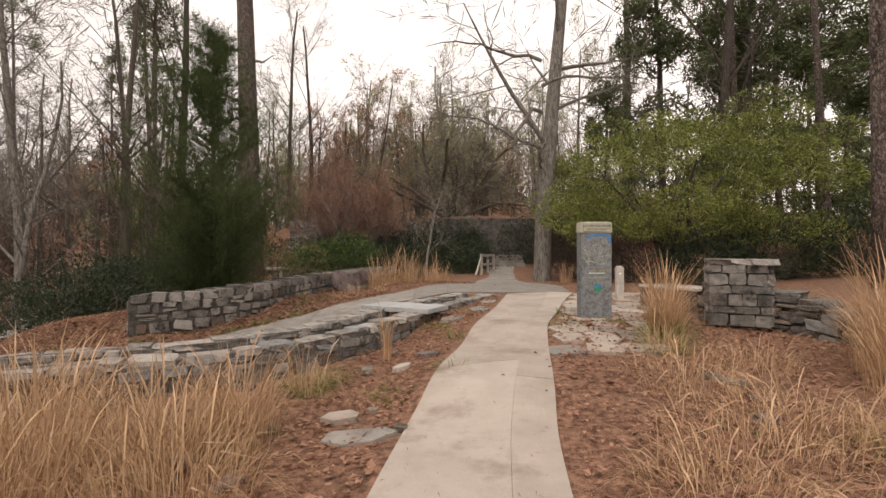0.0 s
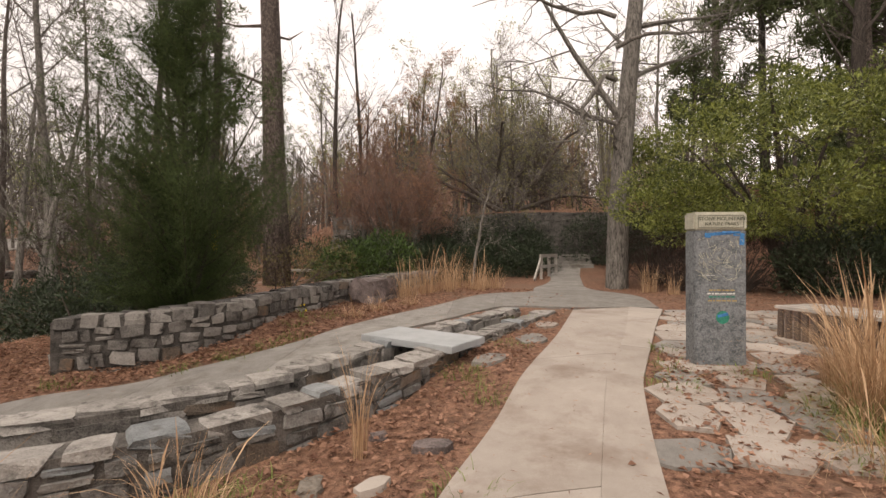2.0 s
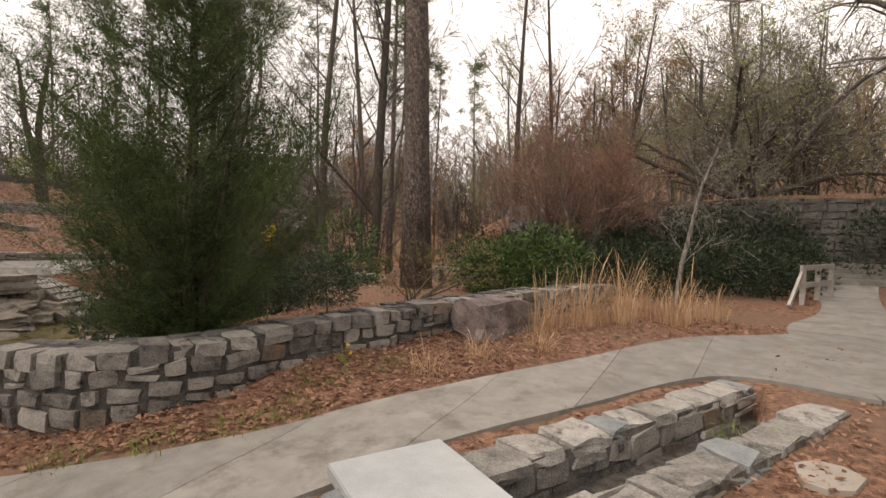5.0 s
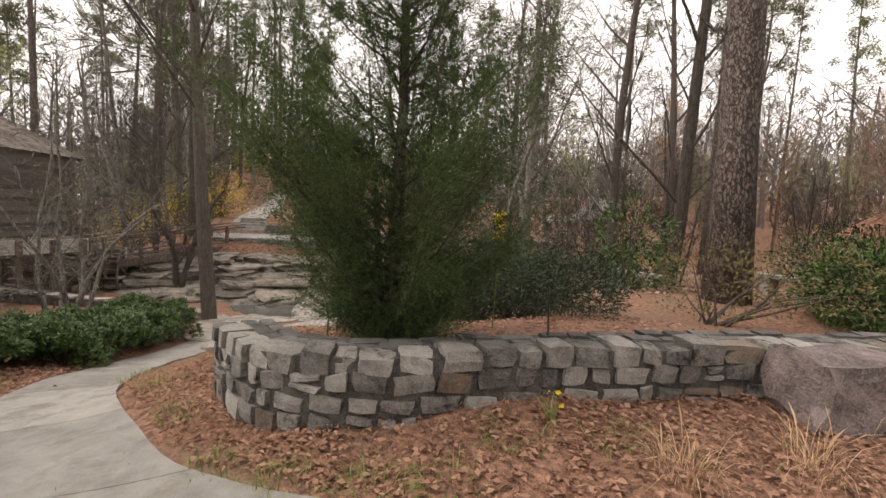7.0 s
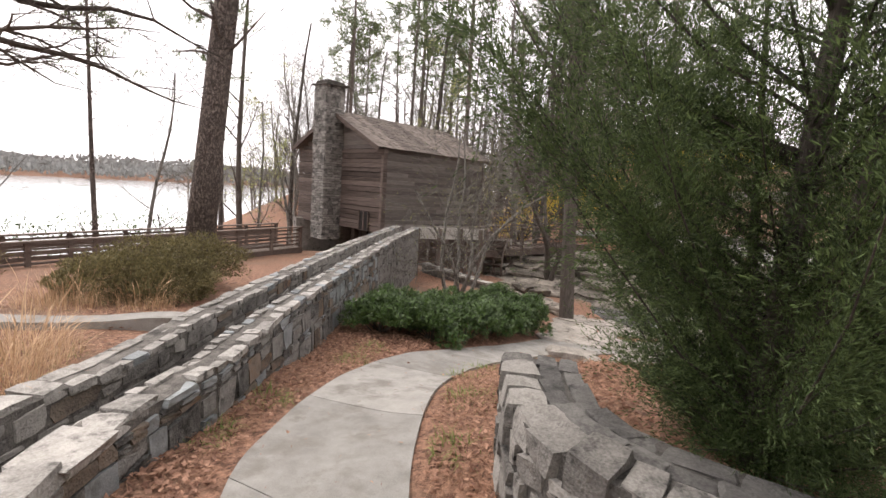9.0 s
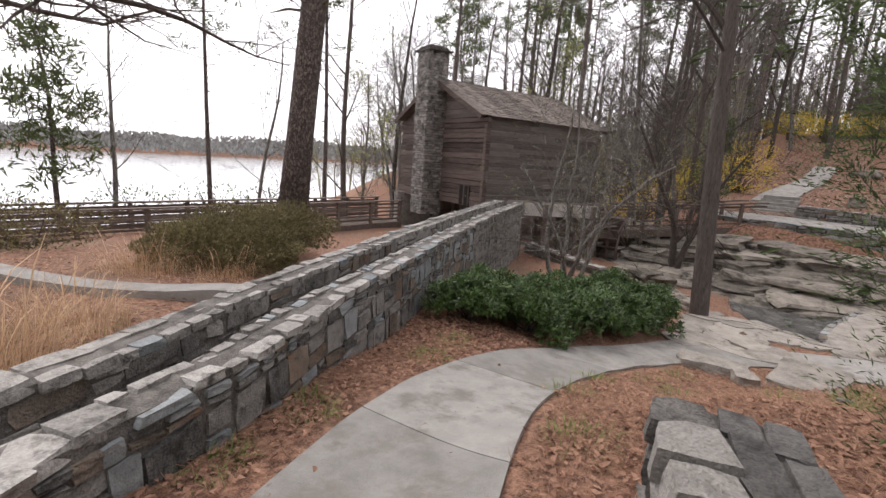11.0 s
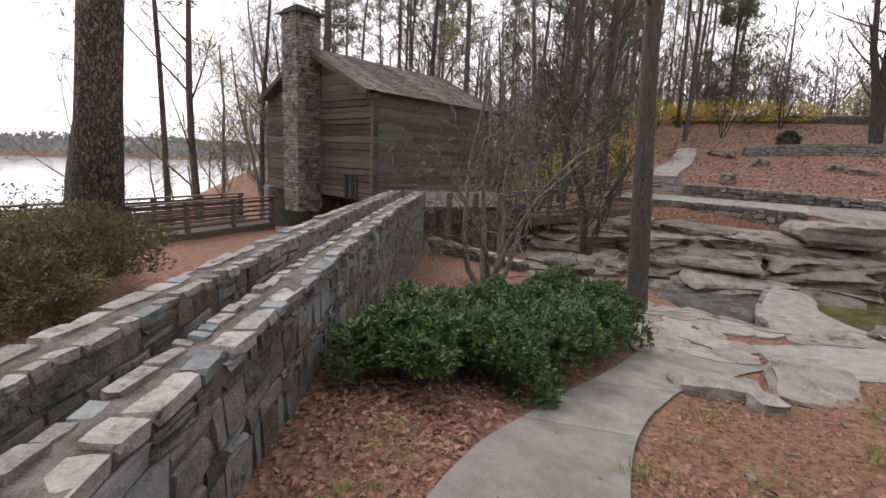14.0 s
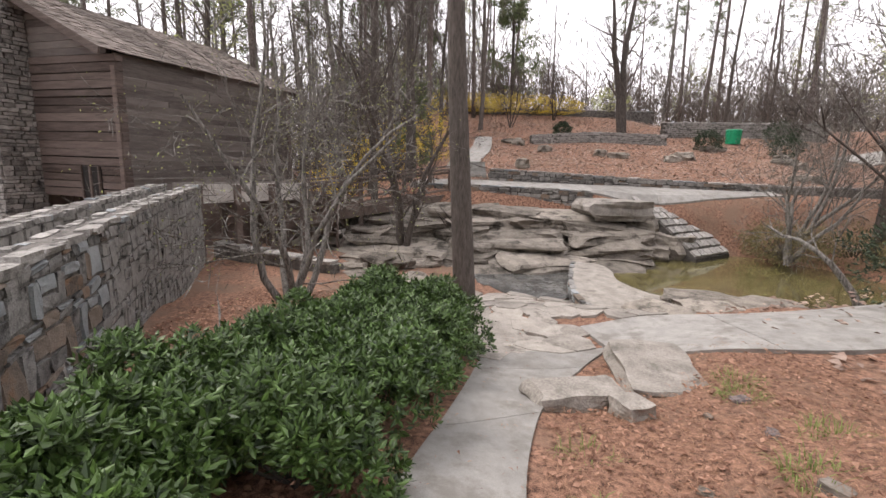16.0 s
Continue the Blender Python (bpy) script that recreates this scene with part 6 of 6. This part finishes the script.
# ---- shrubs ----
shrub("juniper_shrub", "low dark spreading evergreen behind the planter wall", -7.6, 12.6, ((0, 0, 0.85, 1.5, 1.2, 0.5), (1.0, 0.4, 0.9, 1.1, 0.9, 0.45), (-1.0, 0.2, 0.75, 1.2, 1.0, 0.45)), DARKLEAF, 5200, 0.1, 0.2, 24, up=0.2)
shrub("rhododendron", "open dark green rhododendron beside the pine", -9.3, 16.6, ((0, 0, 1.4, 0.9, 0.9, 0.8), (0.3, 0.2, 0.6, 0.8, 0.8, 0.5)), LAUREL, 700, 0.16, 0.34, 10)
shrub("rhododendron", "dense green shrub beyond the planter wall", -4.5, 17.2, ((0, 0, 0.7, 1.0, 0.9, 0.7), (1.0, 0.5, 0.9, 1.0, 0.9, 0.8), (-0.8, 0.6, 0.6, 0.8, 0.8, 0.55)), LAUREL, 2600, 0.13, 0.36, 14)
shrub("azalea", "leggy olive shrub beyond the wall", -5.6, 15.0, ((0, 0, 0.7, 1.1, 0.8, 0.6), (0.8, 0.8, 0.9, 0.9, 0.9, 0.6)), BROWNLEAF, 1200, 0.07, 0.4, 14)
for x, y, w, h in ((-2.2, 20.0, 1.5, 1.25), (0.0, 21.5, 1.6, 1.2), (-4.5, 21.0, 1.8, 1.5), (0.8, 24.0, 1.5, 1.5), (-1.5, 24.0, 2.0, 1.7), (-7.2, 22.5, 2.0, 1.5), (-5, 25, 2.0, 2.2), (-2.2, 26, 2.0, 2.6), (0.6, 26, 1.6, 2.2), (5.6, 25.5, 2.0, 2.6), (8, 25, 2.4, 2.8)):
    shrub("rhododendron", "dark evergreen rhododendron below the retaining wall", x, y, ((0, 0, h * 0.55, w, w * 0.8, h * 0.6), (w * 0.6, 0.2, h * 0.5, w * 0.7, w * 0.6, h * 0.5), (-w * 0.6, 0.2, h * 0.5, w * 0.7, w * 0.6, h * 0.5)), DARKLEAF, 1500, 0.15, 0.34, 8, group="dark rhododendrons")
for x, y, w, h in ((-9.0, 12.5, 1.6, 1.5), (-11.5, 14.5, 1.6, 1.8), (-8.4, 10.8, 1.2, 1.2), (-12.5, 17.5, 1.8, 1.6), (-15, 15, 1.8, 1.6), (-10.4, 12.0, 1.5, 1.5)):
    shrub("evergreen_shrub", "dark low evergreen below the planter", x, y, ((0, 0, h * 0.55, w, w * 0.8, h * 0.6), (w * 0.6, 0.2, h * 0.5, w * 0.7, w * 0.6, h * 0.5)), DARKLEAF, 1700, 0.12, 0.34, 8, group="dark evergreens")
for x, y, w, h in ((5.2, 19.0, 1.5, 2.0), (5.6, 17.4, 1.3, 1.5), (6.9, 17.0, 1.5, 1.7), (8.6, 15.6, 1.4, 1.5), (11, 15.5, 1.8, 1.8), (13.5, 15, 2.0, 2.0), (15.5, 12.5, 2.0, 2.0)):
    shrub("bare_thicket", "dark twiggy thicket under the evergreen", x, y, ((0, 0, h * 0.55, w, w * 0.8, h * 0.55), (0.6, 0.3, h * 0.5, w, w * 0.7, h * 0.5)), TWIG_DARK if x < 8 else DARKLEAF, 3600, 0.16, 0.2 if x > 8 else 0.07, 60, group="dark thicket", up=0.7)
shrub("azalea", "wide olive brown azalea beside the flume", -7.9, -0.7, ((0, 0, 0.55, 1.3, 1.0, 0.55), (0.95, 0.3, 0.48, 0.95, 0.8, 0.44), (-1.2, -0.2, 0.58, 1.1, 1.0, 0.5), (0.2, 0.8, 0.38, 1.0, 0.8, 0.4)), BROWNLEAF, 8500, 0.07, 0.45, 20)
shrub("azalea", "low olive shrub by the lake walk", -5.2, -3.6, ((0, 0, 0.45, 1.3, 1.0, 0.45), (1.2, 0.3, 0.4, 1.0, 0.9, 0.4)), BROWNLEAF, 2000, 0.075, 0.45, 15)
for x, y, w, h in ((-23.6, 18.3, 1.5, 1.1), (-23.0, 20.3, 1.7, 1.2), (-21.2, 21.0, 1.6, 1.2), (-25.3, 18.8, 1.4, 1.0)):
    shrub("bank_shrub", "drooping olive brown shrub on the pool bank", x, y, ((0, 0, h * 0.6, w, w, h * 0.62), (w * 0.5, -0.5, h * 0.5, w * 0.8, w * 0.7, h * 0.5)), BROWNLEAF, 2600, 0.14, 0.14, 60, group="pool bank shrubs", up=-0.4, base=-1.95)
for x, y, w, h in ((-54.2, 11.5, 2.2, 1.7), (-54.2, 14, 2.3, 1.6), (-54.4, 16.6, 2.2, 1.5), (-54, 8.8, 2.2, 1.6), (-54.5, 6, 2.2, 1.7), (-35, 3.0, 2.0, 1.8), (-31.5, 3.2, 1.9, 2.0), (-30.5, 1.0, 2.0, 2.2), (-33.5, 5.0, 1.6, 1.8), (-37, 1.0, 2.2, 2.2), (-39, 4.5, 2.0, 2.2), (-33, 0.0, 1.8, 1.6), (-41, 2, 2.2, 2.4)):
    shrub("forsythia", "bright yellow flowering forsythia on the hillside", x, y, ((0, 0, h * 0.6, w, w, h * 0.6), (w * 0.6, 0.6, h * 0.5, w * 0.8, w * 0.8, h * 0.5)), FORSYTHIA, 1400 if x < -50 else 420, 0.12, 0.5, 40, group="forsythia")
for x, y, h in ((-55, 22, 2.5), (-44.5, 15, 0.9), (-40, 24, 1.2), (-43, 31, 1.6), (-38, 28, 1.3)):
    shrub("evergreen_shrub", "green shrub on the leafy hillside", x, y, ((0, 0, h * 0.55, h * 0.7, h * 0.7, h * 0.55),), SPRING if x < -50 else DARKLEAF, 1600, 0.16, 0.4, 10)
for x, y, w in ((-10, -10.5, 2.0), (-13, -11, 2.2), (-6, -11.5, 2.0), (-3, -12, 2.2), (-16, -11.5, 1.6)):
    shrub("lakeside_shrub", "sparse green shrub at the lake edge", x, y, ((0, 0, 1.9, w, 1.2, 1.0), (0.9, 0, 2.4, w * 0.7, 1.0, 0.8), (-0.9, 0, 1.4, w * 0.6, 0.9, 0.7)), LAUREL, 420, 0.12, 0.4, 30, group="lakeside shrubs", base=-2.9)

# ---- trees ----
pine_tree("pine_tree", "tall straight pine with plated bark beyond the wall", (-7.1, 17.2, ground_z(-7.1, 17.2)), 26, 0.40, 0.55, 3.6, 220, (-0.8, 0), dead=8)
path_tree = bare_tree("hardwood_tree", "tall grey hardwood with spreading bare limbs by the path", (3.85, 18.0, ground_z(3.85, 18.0)), 26, 0.36, (13, 6, 4), 1.05, (0.0, 0), BARK_PALE, bare=0.24, rise=0.015, wob=0.035, short=0.34, twig=8)
for z, ax, ay, ln, r in ((5.2, -1.0, -0.25, 5.0, 0.075), (6.6, -1.0, -0.5, 5.5, 0.085), (7.6, 1.0, -0.3, 4.5, 0.075), (8.6, -0.9, 0.3, 5.0, 0.08), (4.4, -0.7, -0.6, 2.6, 0.04)):
    limb(path_tree, (0, 0, z), (ax, ay, 0.32), ln, r, BARK_PALE, 9, 0.0)
pine_tree("pine_tree", "leaning tall pine beside the boardwalk", (-10.1, -2.25, ground_z(-10.1, -2.25)), 24, 0.36, 0.3, 4.4, 260, (-1.2, 2.5), dead=6)
lake_tree = bare_tree("hardwood_tree", "wide bare tree with drooping limbs near the lake", (-3.9, -2.0, ground_z(-3.9, -2.0)), 12, 0.24, (11, 6, 4), 0.9, (0, 0), BARK, bare=0.35, rise=0.0, wob=0.08, short=0.32)
for z, ax, ay, ln, r in ((4.4, -0.7, 0.6, 5.4, 0.08), (5.2, -0.8, 0.35, 5.6, 0.085), (3.8, -0.9, 0.1, 4.4, 0.06), (5.0, -0.5, 0.8, 4.8, 0.075), (4.1, -0.6, 0.5, 4.6, 0.065)):
    limb(lake_tree, (0, 0, z), (ax, ay, 0.12), ln, r, BARK, 9, 0.02)
K = (-17.0, 6.55, ground_z(-17.0, 6.55))
bare_tree("hardwood_tree", "dark upright tree at the end of the laurel hedge", K, 20, 0.25, (10, 6, 4), 0.9, (-0.03, -0.08), BARK, bare=0.4, short=0.36, wob=0.012, rise=0.03)
old_tree = thing("spreading_tree", "low spreading old tree with olive young leaves", "tree", at=(0.6, 29, ground_z(0.6, 29) - 0.1))
made, tips = (Build(), Build(), []), []
for k in range(9):
    a = k * 0.7 + rng.uniform(-0.2, 0.2)
    out = 0.45 + 1.25 * ((k * 5) % 9) / 8
    d = np.array([math.cos(a) * out, math.sin(a) * out * 0.8, 1.0])
    grow(made, (0.15 * math.cos(a), 0.15 * math.sin(a), 0.0), d / np.linalg.norm(d), rng.uniform(5.6, 6.8), 0.17, 0, 0.75, tips, 0.14, -0.005, (8, 7, 5), short=0.62, bare=0.2)
part("trunk", made[0], BARK, old_tree, smooth=True)
tagged(part("branchwork", made[1], BARK, old_tree), kind="stuff")
t, f = Build(), Build()
ends = np.array([q[0] for q in made[2]])
ways = np.array([q[1] for q in made[2]])
t.leaves(ends, ways, np.linalg.norm(ways, axis=1), 0.03, 0.1)
e = np.repeat(ends + ways * 0.6, 5, 0) + rng.normal(0, 0.2, (len(ends) * 5, 3))
t.leaves(e, np.repeat(ways, 5, 0) + rng.normal(0, 0.3, e.shape), rng.uniform(0.25, 0.6, len(e)), 0.03, 0.1)
f.leaves(e + rng.normal(0, 0.12, e.shape), rng.normal(size=e.shape), rng.uniform(0.05, 0.12, len(e)), 0.5)
tagged(part("brushwood", t, BARK_PALE, old_tree), kind="stuff")
tagged(part("crown", f, OLIVE, old_tree), kind="stuff")
bare_tree("redbud_tree", "small pale bare tree behind the tall grass", (-0.75, 18, ground_z(-0.75, 18)), 5.2, 0.06, (9, 6, 3), 0.95, (0.1, 0), BARK_PALE, bare=0.25, rise=0.01, wob=0.1, short=0.6)
bare_tree("leafing_shrub_tree", "many-stemmed bare shrub with pale young leaves", (-15.9, 3.1, ground_z(-15.9, 3.1)), 7.6, 0.075, (7, 6, 4), 0.85, (0, 0), BARK_PALE, SPRING, 0.18, rise=0.005, wob=0.15, budsize=0.04, buds=1, stems=6, short=0.6, twig=2, fan=0.36)
bare_tree("understory_tree", "dark bent bare tree beside the footbridge", (-22.8, 4.6, ground_z(-22.8, 4.6)), 9.0, 0.13, (9, 6, 4), 0.85, (0.1, 0.15), BARK, bare=0.2, rise=0.02, wob=0.13, stems=3, short=0.5)
pine_tree("pine_tree", "small open pine at the lake edge", (-7.2, -10.6, -2.6), 7.5, 0.1, 0.35, 2.0, 120, (0.2, 0), 0.3)
bare_tree("twisted_tree", "small twisted bare tree at the pool", (-18.0, 16.3, -1.95), 4.5, 0.1, (7, 5, 3), 0.9, (0.2, -0.2), BARK_PALE, bare=0.35, wob=0.2, stems=2, short=0.6)
for x, y, h, st in ((-22.2, 17.4, 6, 3), (-24.6, 19.4, 7, 3)):
    bare_tree("small_tree", "bare grey multi-stemmed tree on the pool bank", (x, y, -1.7), h, 0.09, (8, 6, 4), 0.8, (0, 0), BARK_PALE, bare=0.25, stems=st, short=0.6, wob=0.12)
bare_tree("hardwood_tree", "forked bare tree with a long leaning limb on the hill", (-46.5, 20.3, ground_z(-46.5, 20.3)), 18, 0.34, (9, 6, 4), 0.8, (0.05, -0.05), BARK, bare=0.15, stems=2, short=0.4, wob=0.06)
for x, y, w, h in ((-3.9, 21.5, 0, 6.5), (-5.6, 22.5, 0, 7.0), (-3.0, 24.5, 0, 6.5), (-5.0, 24.8, 0, 6.5)):
    bare_tree("crape_myrtle", "many-stemmed bare shrub with reddish twigs", (x, y, ground_z(x, y)), h, 0.04, (8, 6, 3), 0.45, (0, 0), BARK_PALE, RUSSET, 0.25, "reddish bare shrubs", 0.05, 0.07, 0.045, 1, stems=8, short=0.55, twig=7, twig_mat=TWIG_RED)

# prototypes for the woods, then their copies
protos = [
    bare_tree("hardwood_tree", "slender leafless hardwood in the woods", (-18.2, 26.7, ground_z(-18.2, 26.7)), 23, 0.21, (13, 6, 4), 0.75, (0.02, 0), BARK, bare=0.15, short=0.32, wob=0.04),
    bare_tree("hardwood_tree", "leafless grey hardwood in the woods", (-21, 33, ground_z(-21, 33)), 18, 0.16, (11, 7, 4), 0.85, (0.1, 0.05), BARK_PALE, bare=0.12, short=0.4, wob=0.08),
    pine_tree("pine_tree", "tall thin pine in the woods", (-19.3, 30.6, ground_z(-19.3, 30.6)), 25, 0.19, 0.5, 2.8, 190, (0.3, 0.2), 0.34, dead=14),
    bare_tree("young_hardwood", "slim bare tree with pale green buds", (-12, 34, ground_z(-12, 34)), 14, 0.13, (12, 6, 4), 0.65, (0, 0), BARK_PALE, SPRING, 0.2, "budding trees", budsize=0.15, buds=1, short=0.36, wob=0.05),
    bare_tree("young_hardwood", "slim bare tree with russet buds", (-6, 36, ground_z(-6, 36)), 12, 0.12, (12, 6, 4), 0.65, (0, 0), BARK, RUSSET, 0.2, "budding trees", budsize=0.13, buds=1, short=0.38, wob=0.05),
    bare_tree("understory_tree", "thin brown bare understory tree", (-16, 22, ground_z(-16, 22)), 7, 0.05, (9, 6, 3), 0.7, (0.1, 0), BARK, bare=0.15, stems=4, short=0.5, wob=0.08, twig=8),
    pine_tree("evergreen_tree", "dense dark evergreen in the woods", (16, 24, ground_z(16, 24)), 15, 0.22, 0.1, 3.6, 420, (0, 0), 0.42, BARK, "dark evergreens"),
]
placed = [(x, y) for x, y in ((-18.2, 26.7), (-21, 33), (-19.3, 30.6), (-12, 34), (-6, 36), (-16, 22), (16, 24))]


def plant(k, x, y, s=1.0):
    if any((x - a) ** 2 + (y - c) ** 2 < 2.0 for a, c in placed):
        return
    placed.append((x, y))
    copy_thing(protos[k], pose(x, y, ground_z(x, y) - 0.1, rng.uniform(-2, 2), rng.uniform(-2, 2), rng.uniform(0, 360)) @ Matrix.Scale(s * rng.uniform(0.85, 1.15), 4))


for k, x, y, s in ((1, -14.5, 15.5, 0.7), (0, -24, 22, 0.9), (1, -26, 30, 1), (0, -10, 30, 0.9), (2, 13.7, 34, 1.3), (0, 13.0, 22, 1.1), (2, 14.6, 23, 1.1), (2, 11.6, 12.2, 1.0), (6, 13, 27, 1.0), (6, 19, 20, 0.9), (6, 9, 26, 0.7), (6, 22, 27, 1.1), (6, 17, 16, 0.7), (2, 20, 30, 1.1), (2, 25, 24, 1),
                   (0, -23.4, 21.2, 1.5), (0, -24.5, 3.4, 0.8), (1, -26, 2.0, 0.8), (0, -27.5, 4.4, 0.9), (6, -29, 4.6, 0.3), (2, -11.5, -9.5, 0.45), (1, -14, -10.5, 0.6), (2, -17, -9.8, 0.55), (0, -20, -12, 0.8), (3, -23, -14, 0.9), (1, -25, -13, 0.8), (1, -8.5, -10.2, 0.5),
                   (0, -13.5, 19.6, 1.0), (0, -12.2, 20.9, 0.95), (1, -16, 17.4, 1.2), (1, -19.5, 19, 1.1), (0, -22, 20, 1.0), (2, -40, -8, 0.8), (2, -44, -14, 0.9), (2, -37, -16, 0.8), (3, -34, -6, 1.1), (3, -14, 40, 1), (3, -3, 42, 1.1), (4, -9, 40, 1.0), (4, -1, 46, 1.1), (3, 4, 44, 1.0), (1, 2, 50, 1.0), (3, 8, 40, 1.0)):
    plant(k, x, y, s)
for n, kinds, x0, x1, y0, y1, s in ((34, (1, 1, 2, 3, 5, 5), -62, -24, 26, 60, 1.0), (38, (3, 1, 2, 2, 5, 6), -78, -57, -5, 50, 1.0), (13, (0, 1, 2), -58, -44, -1, 9, 0.9), (8, (1, 0, 5), -60, -48, 24, 40, 0.8), (34, (0, 2, 2, 1, 5), -62, -30, -22, 2, 1.0), (40, (3, 4, 1, 0, 5, 3), -26, 12, 33, 75, 0.9),
                                    (22, (6, 2, 2, 0, 6), 14, 48, 14, 55, 1.0), (7, (5, 5, 4, 5), -28, -9, 21, 36, 0.95), (7, (5, 3, 1), -44, -26, 22, 46, 0.9), (22, (5, 4, 3, 5), -12, 12, 30, 44, 1.0), (10, (5, 5), -60, -47, 2, 40, 0.9), (14, (1, 0, 5, 2), -42, -22, -24, -9, 0.8), (6, (5, 5, 1), -46, -29, -6, 4, 0.8), (3, (5, 1, 0), -31, -25.5, 1.5, 5.5, 0.8), (10, (0, 1, 1, 0, 2), -46, -29, -3, 5.5, 0.9), (10, (2, 0, 6), 12, 40, -25, 10, 1.0), (8, (2, 1), 2, 30, -18, -8, 1)):
    for _ in range(n):
        plant(kinds[int(rng.integers(len(kinds)))], rng.uniform(x0, x1), rng.uniform(y0, y1), s)

# ---- lake and its far shore ----
b = Build()
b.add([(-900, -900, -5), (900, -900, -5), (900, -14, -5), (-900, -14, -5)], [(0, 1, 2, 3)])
setting(part("lake", b, WATER), "wide lake with the overcast sky's reflection in its pale grey colour", "water")
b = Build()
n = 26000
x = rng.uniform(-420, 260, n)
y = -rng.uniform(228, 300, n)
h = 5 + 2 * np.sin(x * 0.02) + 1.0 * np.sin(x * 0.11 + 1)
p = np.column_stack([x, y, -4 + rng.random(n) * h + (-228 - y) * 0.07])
# The air between is only in the leaf colour, no volume.
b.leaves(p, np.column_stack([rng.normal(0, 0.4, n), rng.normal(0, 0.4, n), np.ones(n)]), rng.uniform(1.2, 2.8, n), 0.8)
tagged(part("far_shore_woods", b, SHORE), "distant woods across the lake, toned grey with painted haze", "woods", kind="stuff")
for k, (x0, x1, y0, y1, n) in enumerate(((-130, 60, 72, 140, 60000), (55, 130, -40, 110, 14000), (-150, -80, -60, 110, 46000))):
    b = Build()
    x, y = rng.uniform(x0, x1, n), rng.uniform(y0, y1, n)
    p = np.column_stack([x, y, land(x, y) + rng.random(n) ** 1.35 * (13 + 3 * np.sin(x * 0.21) + 2 * np.sin(x * 0.53 + 1))])
    b.leaves(p, rng.normal(0, 0.6, (n, 3)) + np.array([0, 0, 1.0]), rng.uniform(0.8, 2.2, n), 0.11)
    tagged(part("distant_woods", b, WOODS), "distant leafless grey brown woods", "woods", kind="stuff")


def far_wood(name, label, mat, zones, reach=1.0):
    """Leafless trees far off: trunks, limbs and a haze of upswept twigs."""
    b = Build()
    for x0, x1, y0, y1, n, h0, h1 in zones:
        for _ in range(n):
            x, y, h = rng.uniform(x0, x1), rng.uniform(y0, y1), rng.uniform(h0, h1)
            g = ground_z(x, y) - 0.2
            top = np.array([x + rng.normal(0, 0.5), y + rng.normal(0, 0.5), g + h * 0.85])
            foot = np.array([x, y, g])
            b.tube([foot, (foot + top) / 2 + rng.normal(0, 0.15, 3), top], [0.011 * h, 0.008 * h, 0.01], 5, cap=False)
            at, way, size = [], [], []
            for k in range(20):
                u = 0.2 + 0.75 * (k + rng.random()) / 20
                a = rng.uniform(0, 2 * math.pi)
                ln = h * 0.26 * (1.15 - u) * rng.uniform(0.6, 1.3) * reach + 0.5
                p = foot + (top - foot) * u
                d = np.array([math.cos(a), math.sin(a), rng.uniform(0.5, 1.3)])
                e = p + d / np.linalg.norm(d) * ln
                b.tube([p, (p + e) / 2 + rng.normal(0, 0.12, 3), e], [0.0035 * h, 0.0022 * h, 0.008], 3, cap=False)
                m = 16
                q = rng.random((m, 1)) ** 0.7
                at.append(p + (e - p) * q)
                way.append(d + rng.normal(0, 0.6, (m, 3)))
                size.append(rng.uniform(0.4, 1.1, m) * (0.5 + 0.09 * h * 0.5))
            b.leaves(np.concatenate(at), np.concatenate(way), np.concatenate(size), 0.035, 0.1)
    tagged(part(name, b, mat), label, "woods", kind="stuff")


FAR_GREY = material("far_grey_brown_twigs", (0.10, 0.088, 0.078), (0.235, 0.21, 0.19), 0.3, 0.95, 0, 3, island=0.5)
FAR_OLIVE = material("far_olive_buds", (0.17, 0.165, 0.08), (0.36, 0.345, 0.19), 0.3, 0.9, 0, 3, island=0.5, leafy=0.2)
FAR_RUSSET = material("far_russet_buds", (0.2, 0.12, 0.075), (0.36, 0.235, 0.165), 0.3, 0.9, 0, 3, island=0.5, leafy=0.2)
far_wood("grey_woods", "leafless grey brown woods behind the gardens", FAR_GREY, ((-62, 26, 44, 84, 120, 9, 16), (-70, -38, -42, -17, 46, 8, 15), (-78, -42, -20, 4, 62, 12, 21), (-96, -70, -20, 60, 85, 9, 16)))
far_wood("budding_woods", "woods hazed with pale green buds", FAR_OLIVE, ((-40, 24, 40, 72, 50, 7, 13), (-66, -36, -36, -18, 8, 7, 11), (-70, -40, -18, 3, 22, 9, 16), (-90, -62, -14, 20, 12, 9, 14)))
far_wood("russet_woods", "woods hazed with russet buds", FAR_RUSSET, ((-36, 16, 38, 66, 26, 7, 12), (-62, -38, -34, -18, 12, 5, 9)))
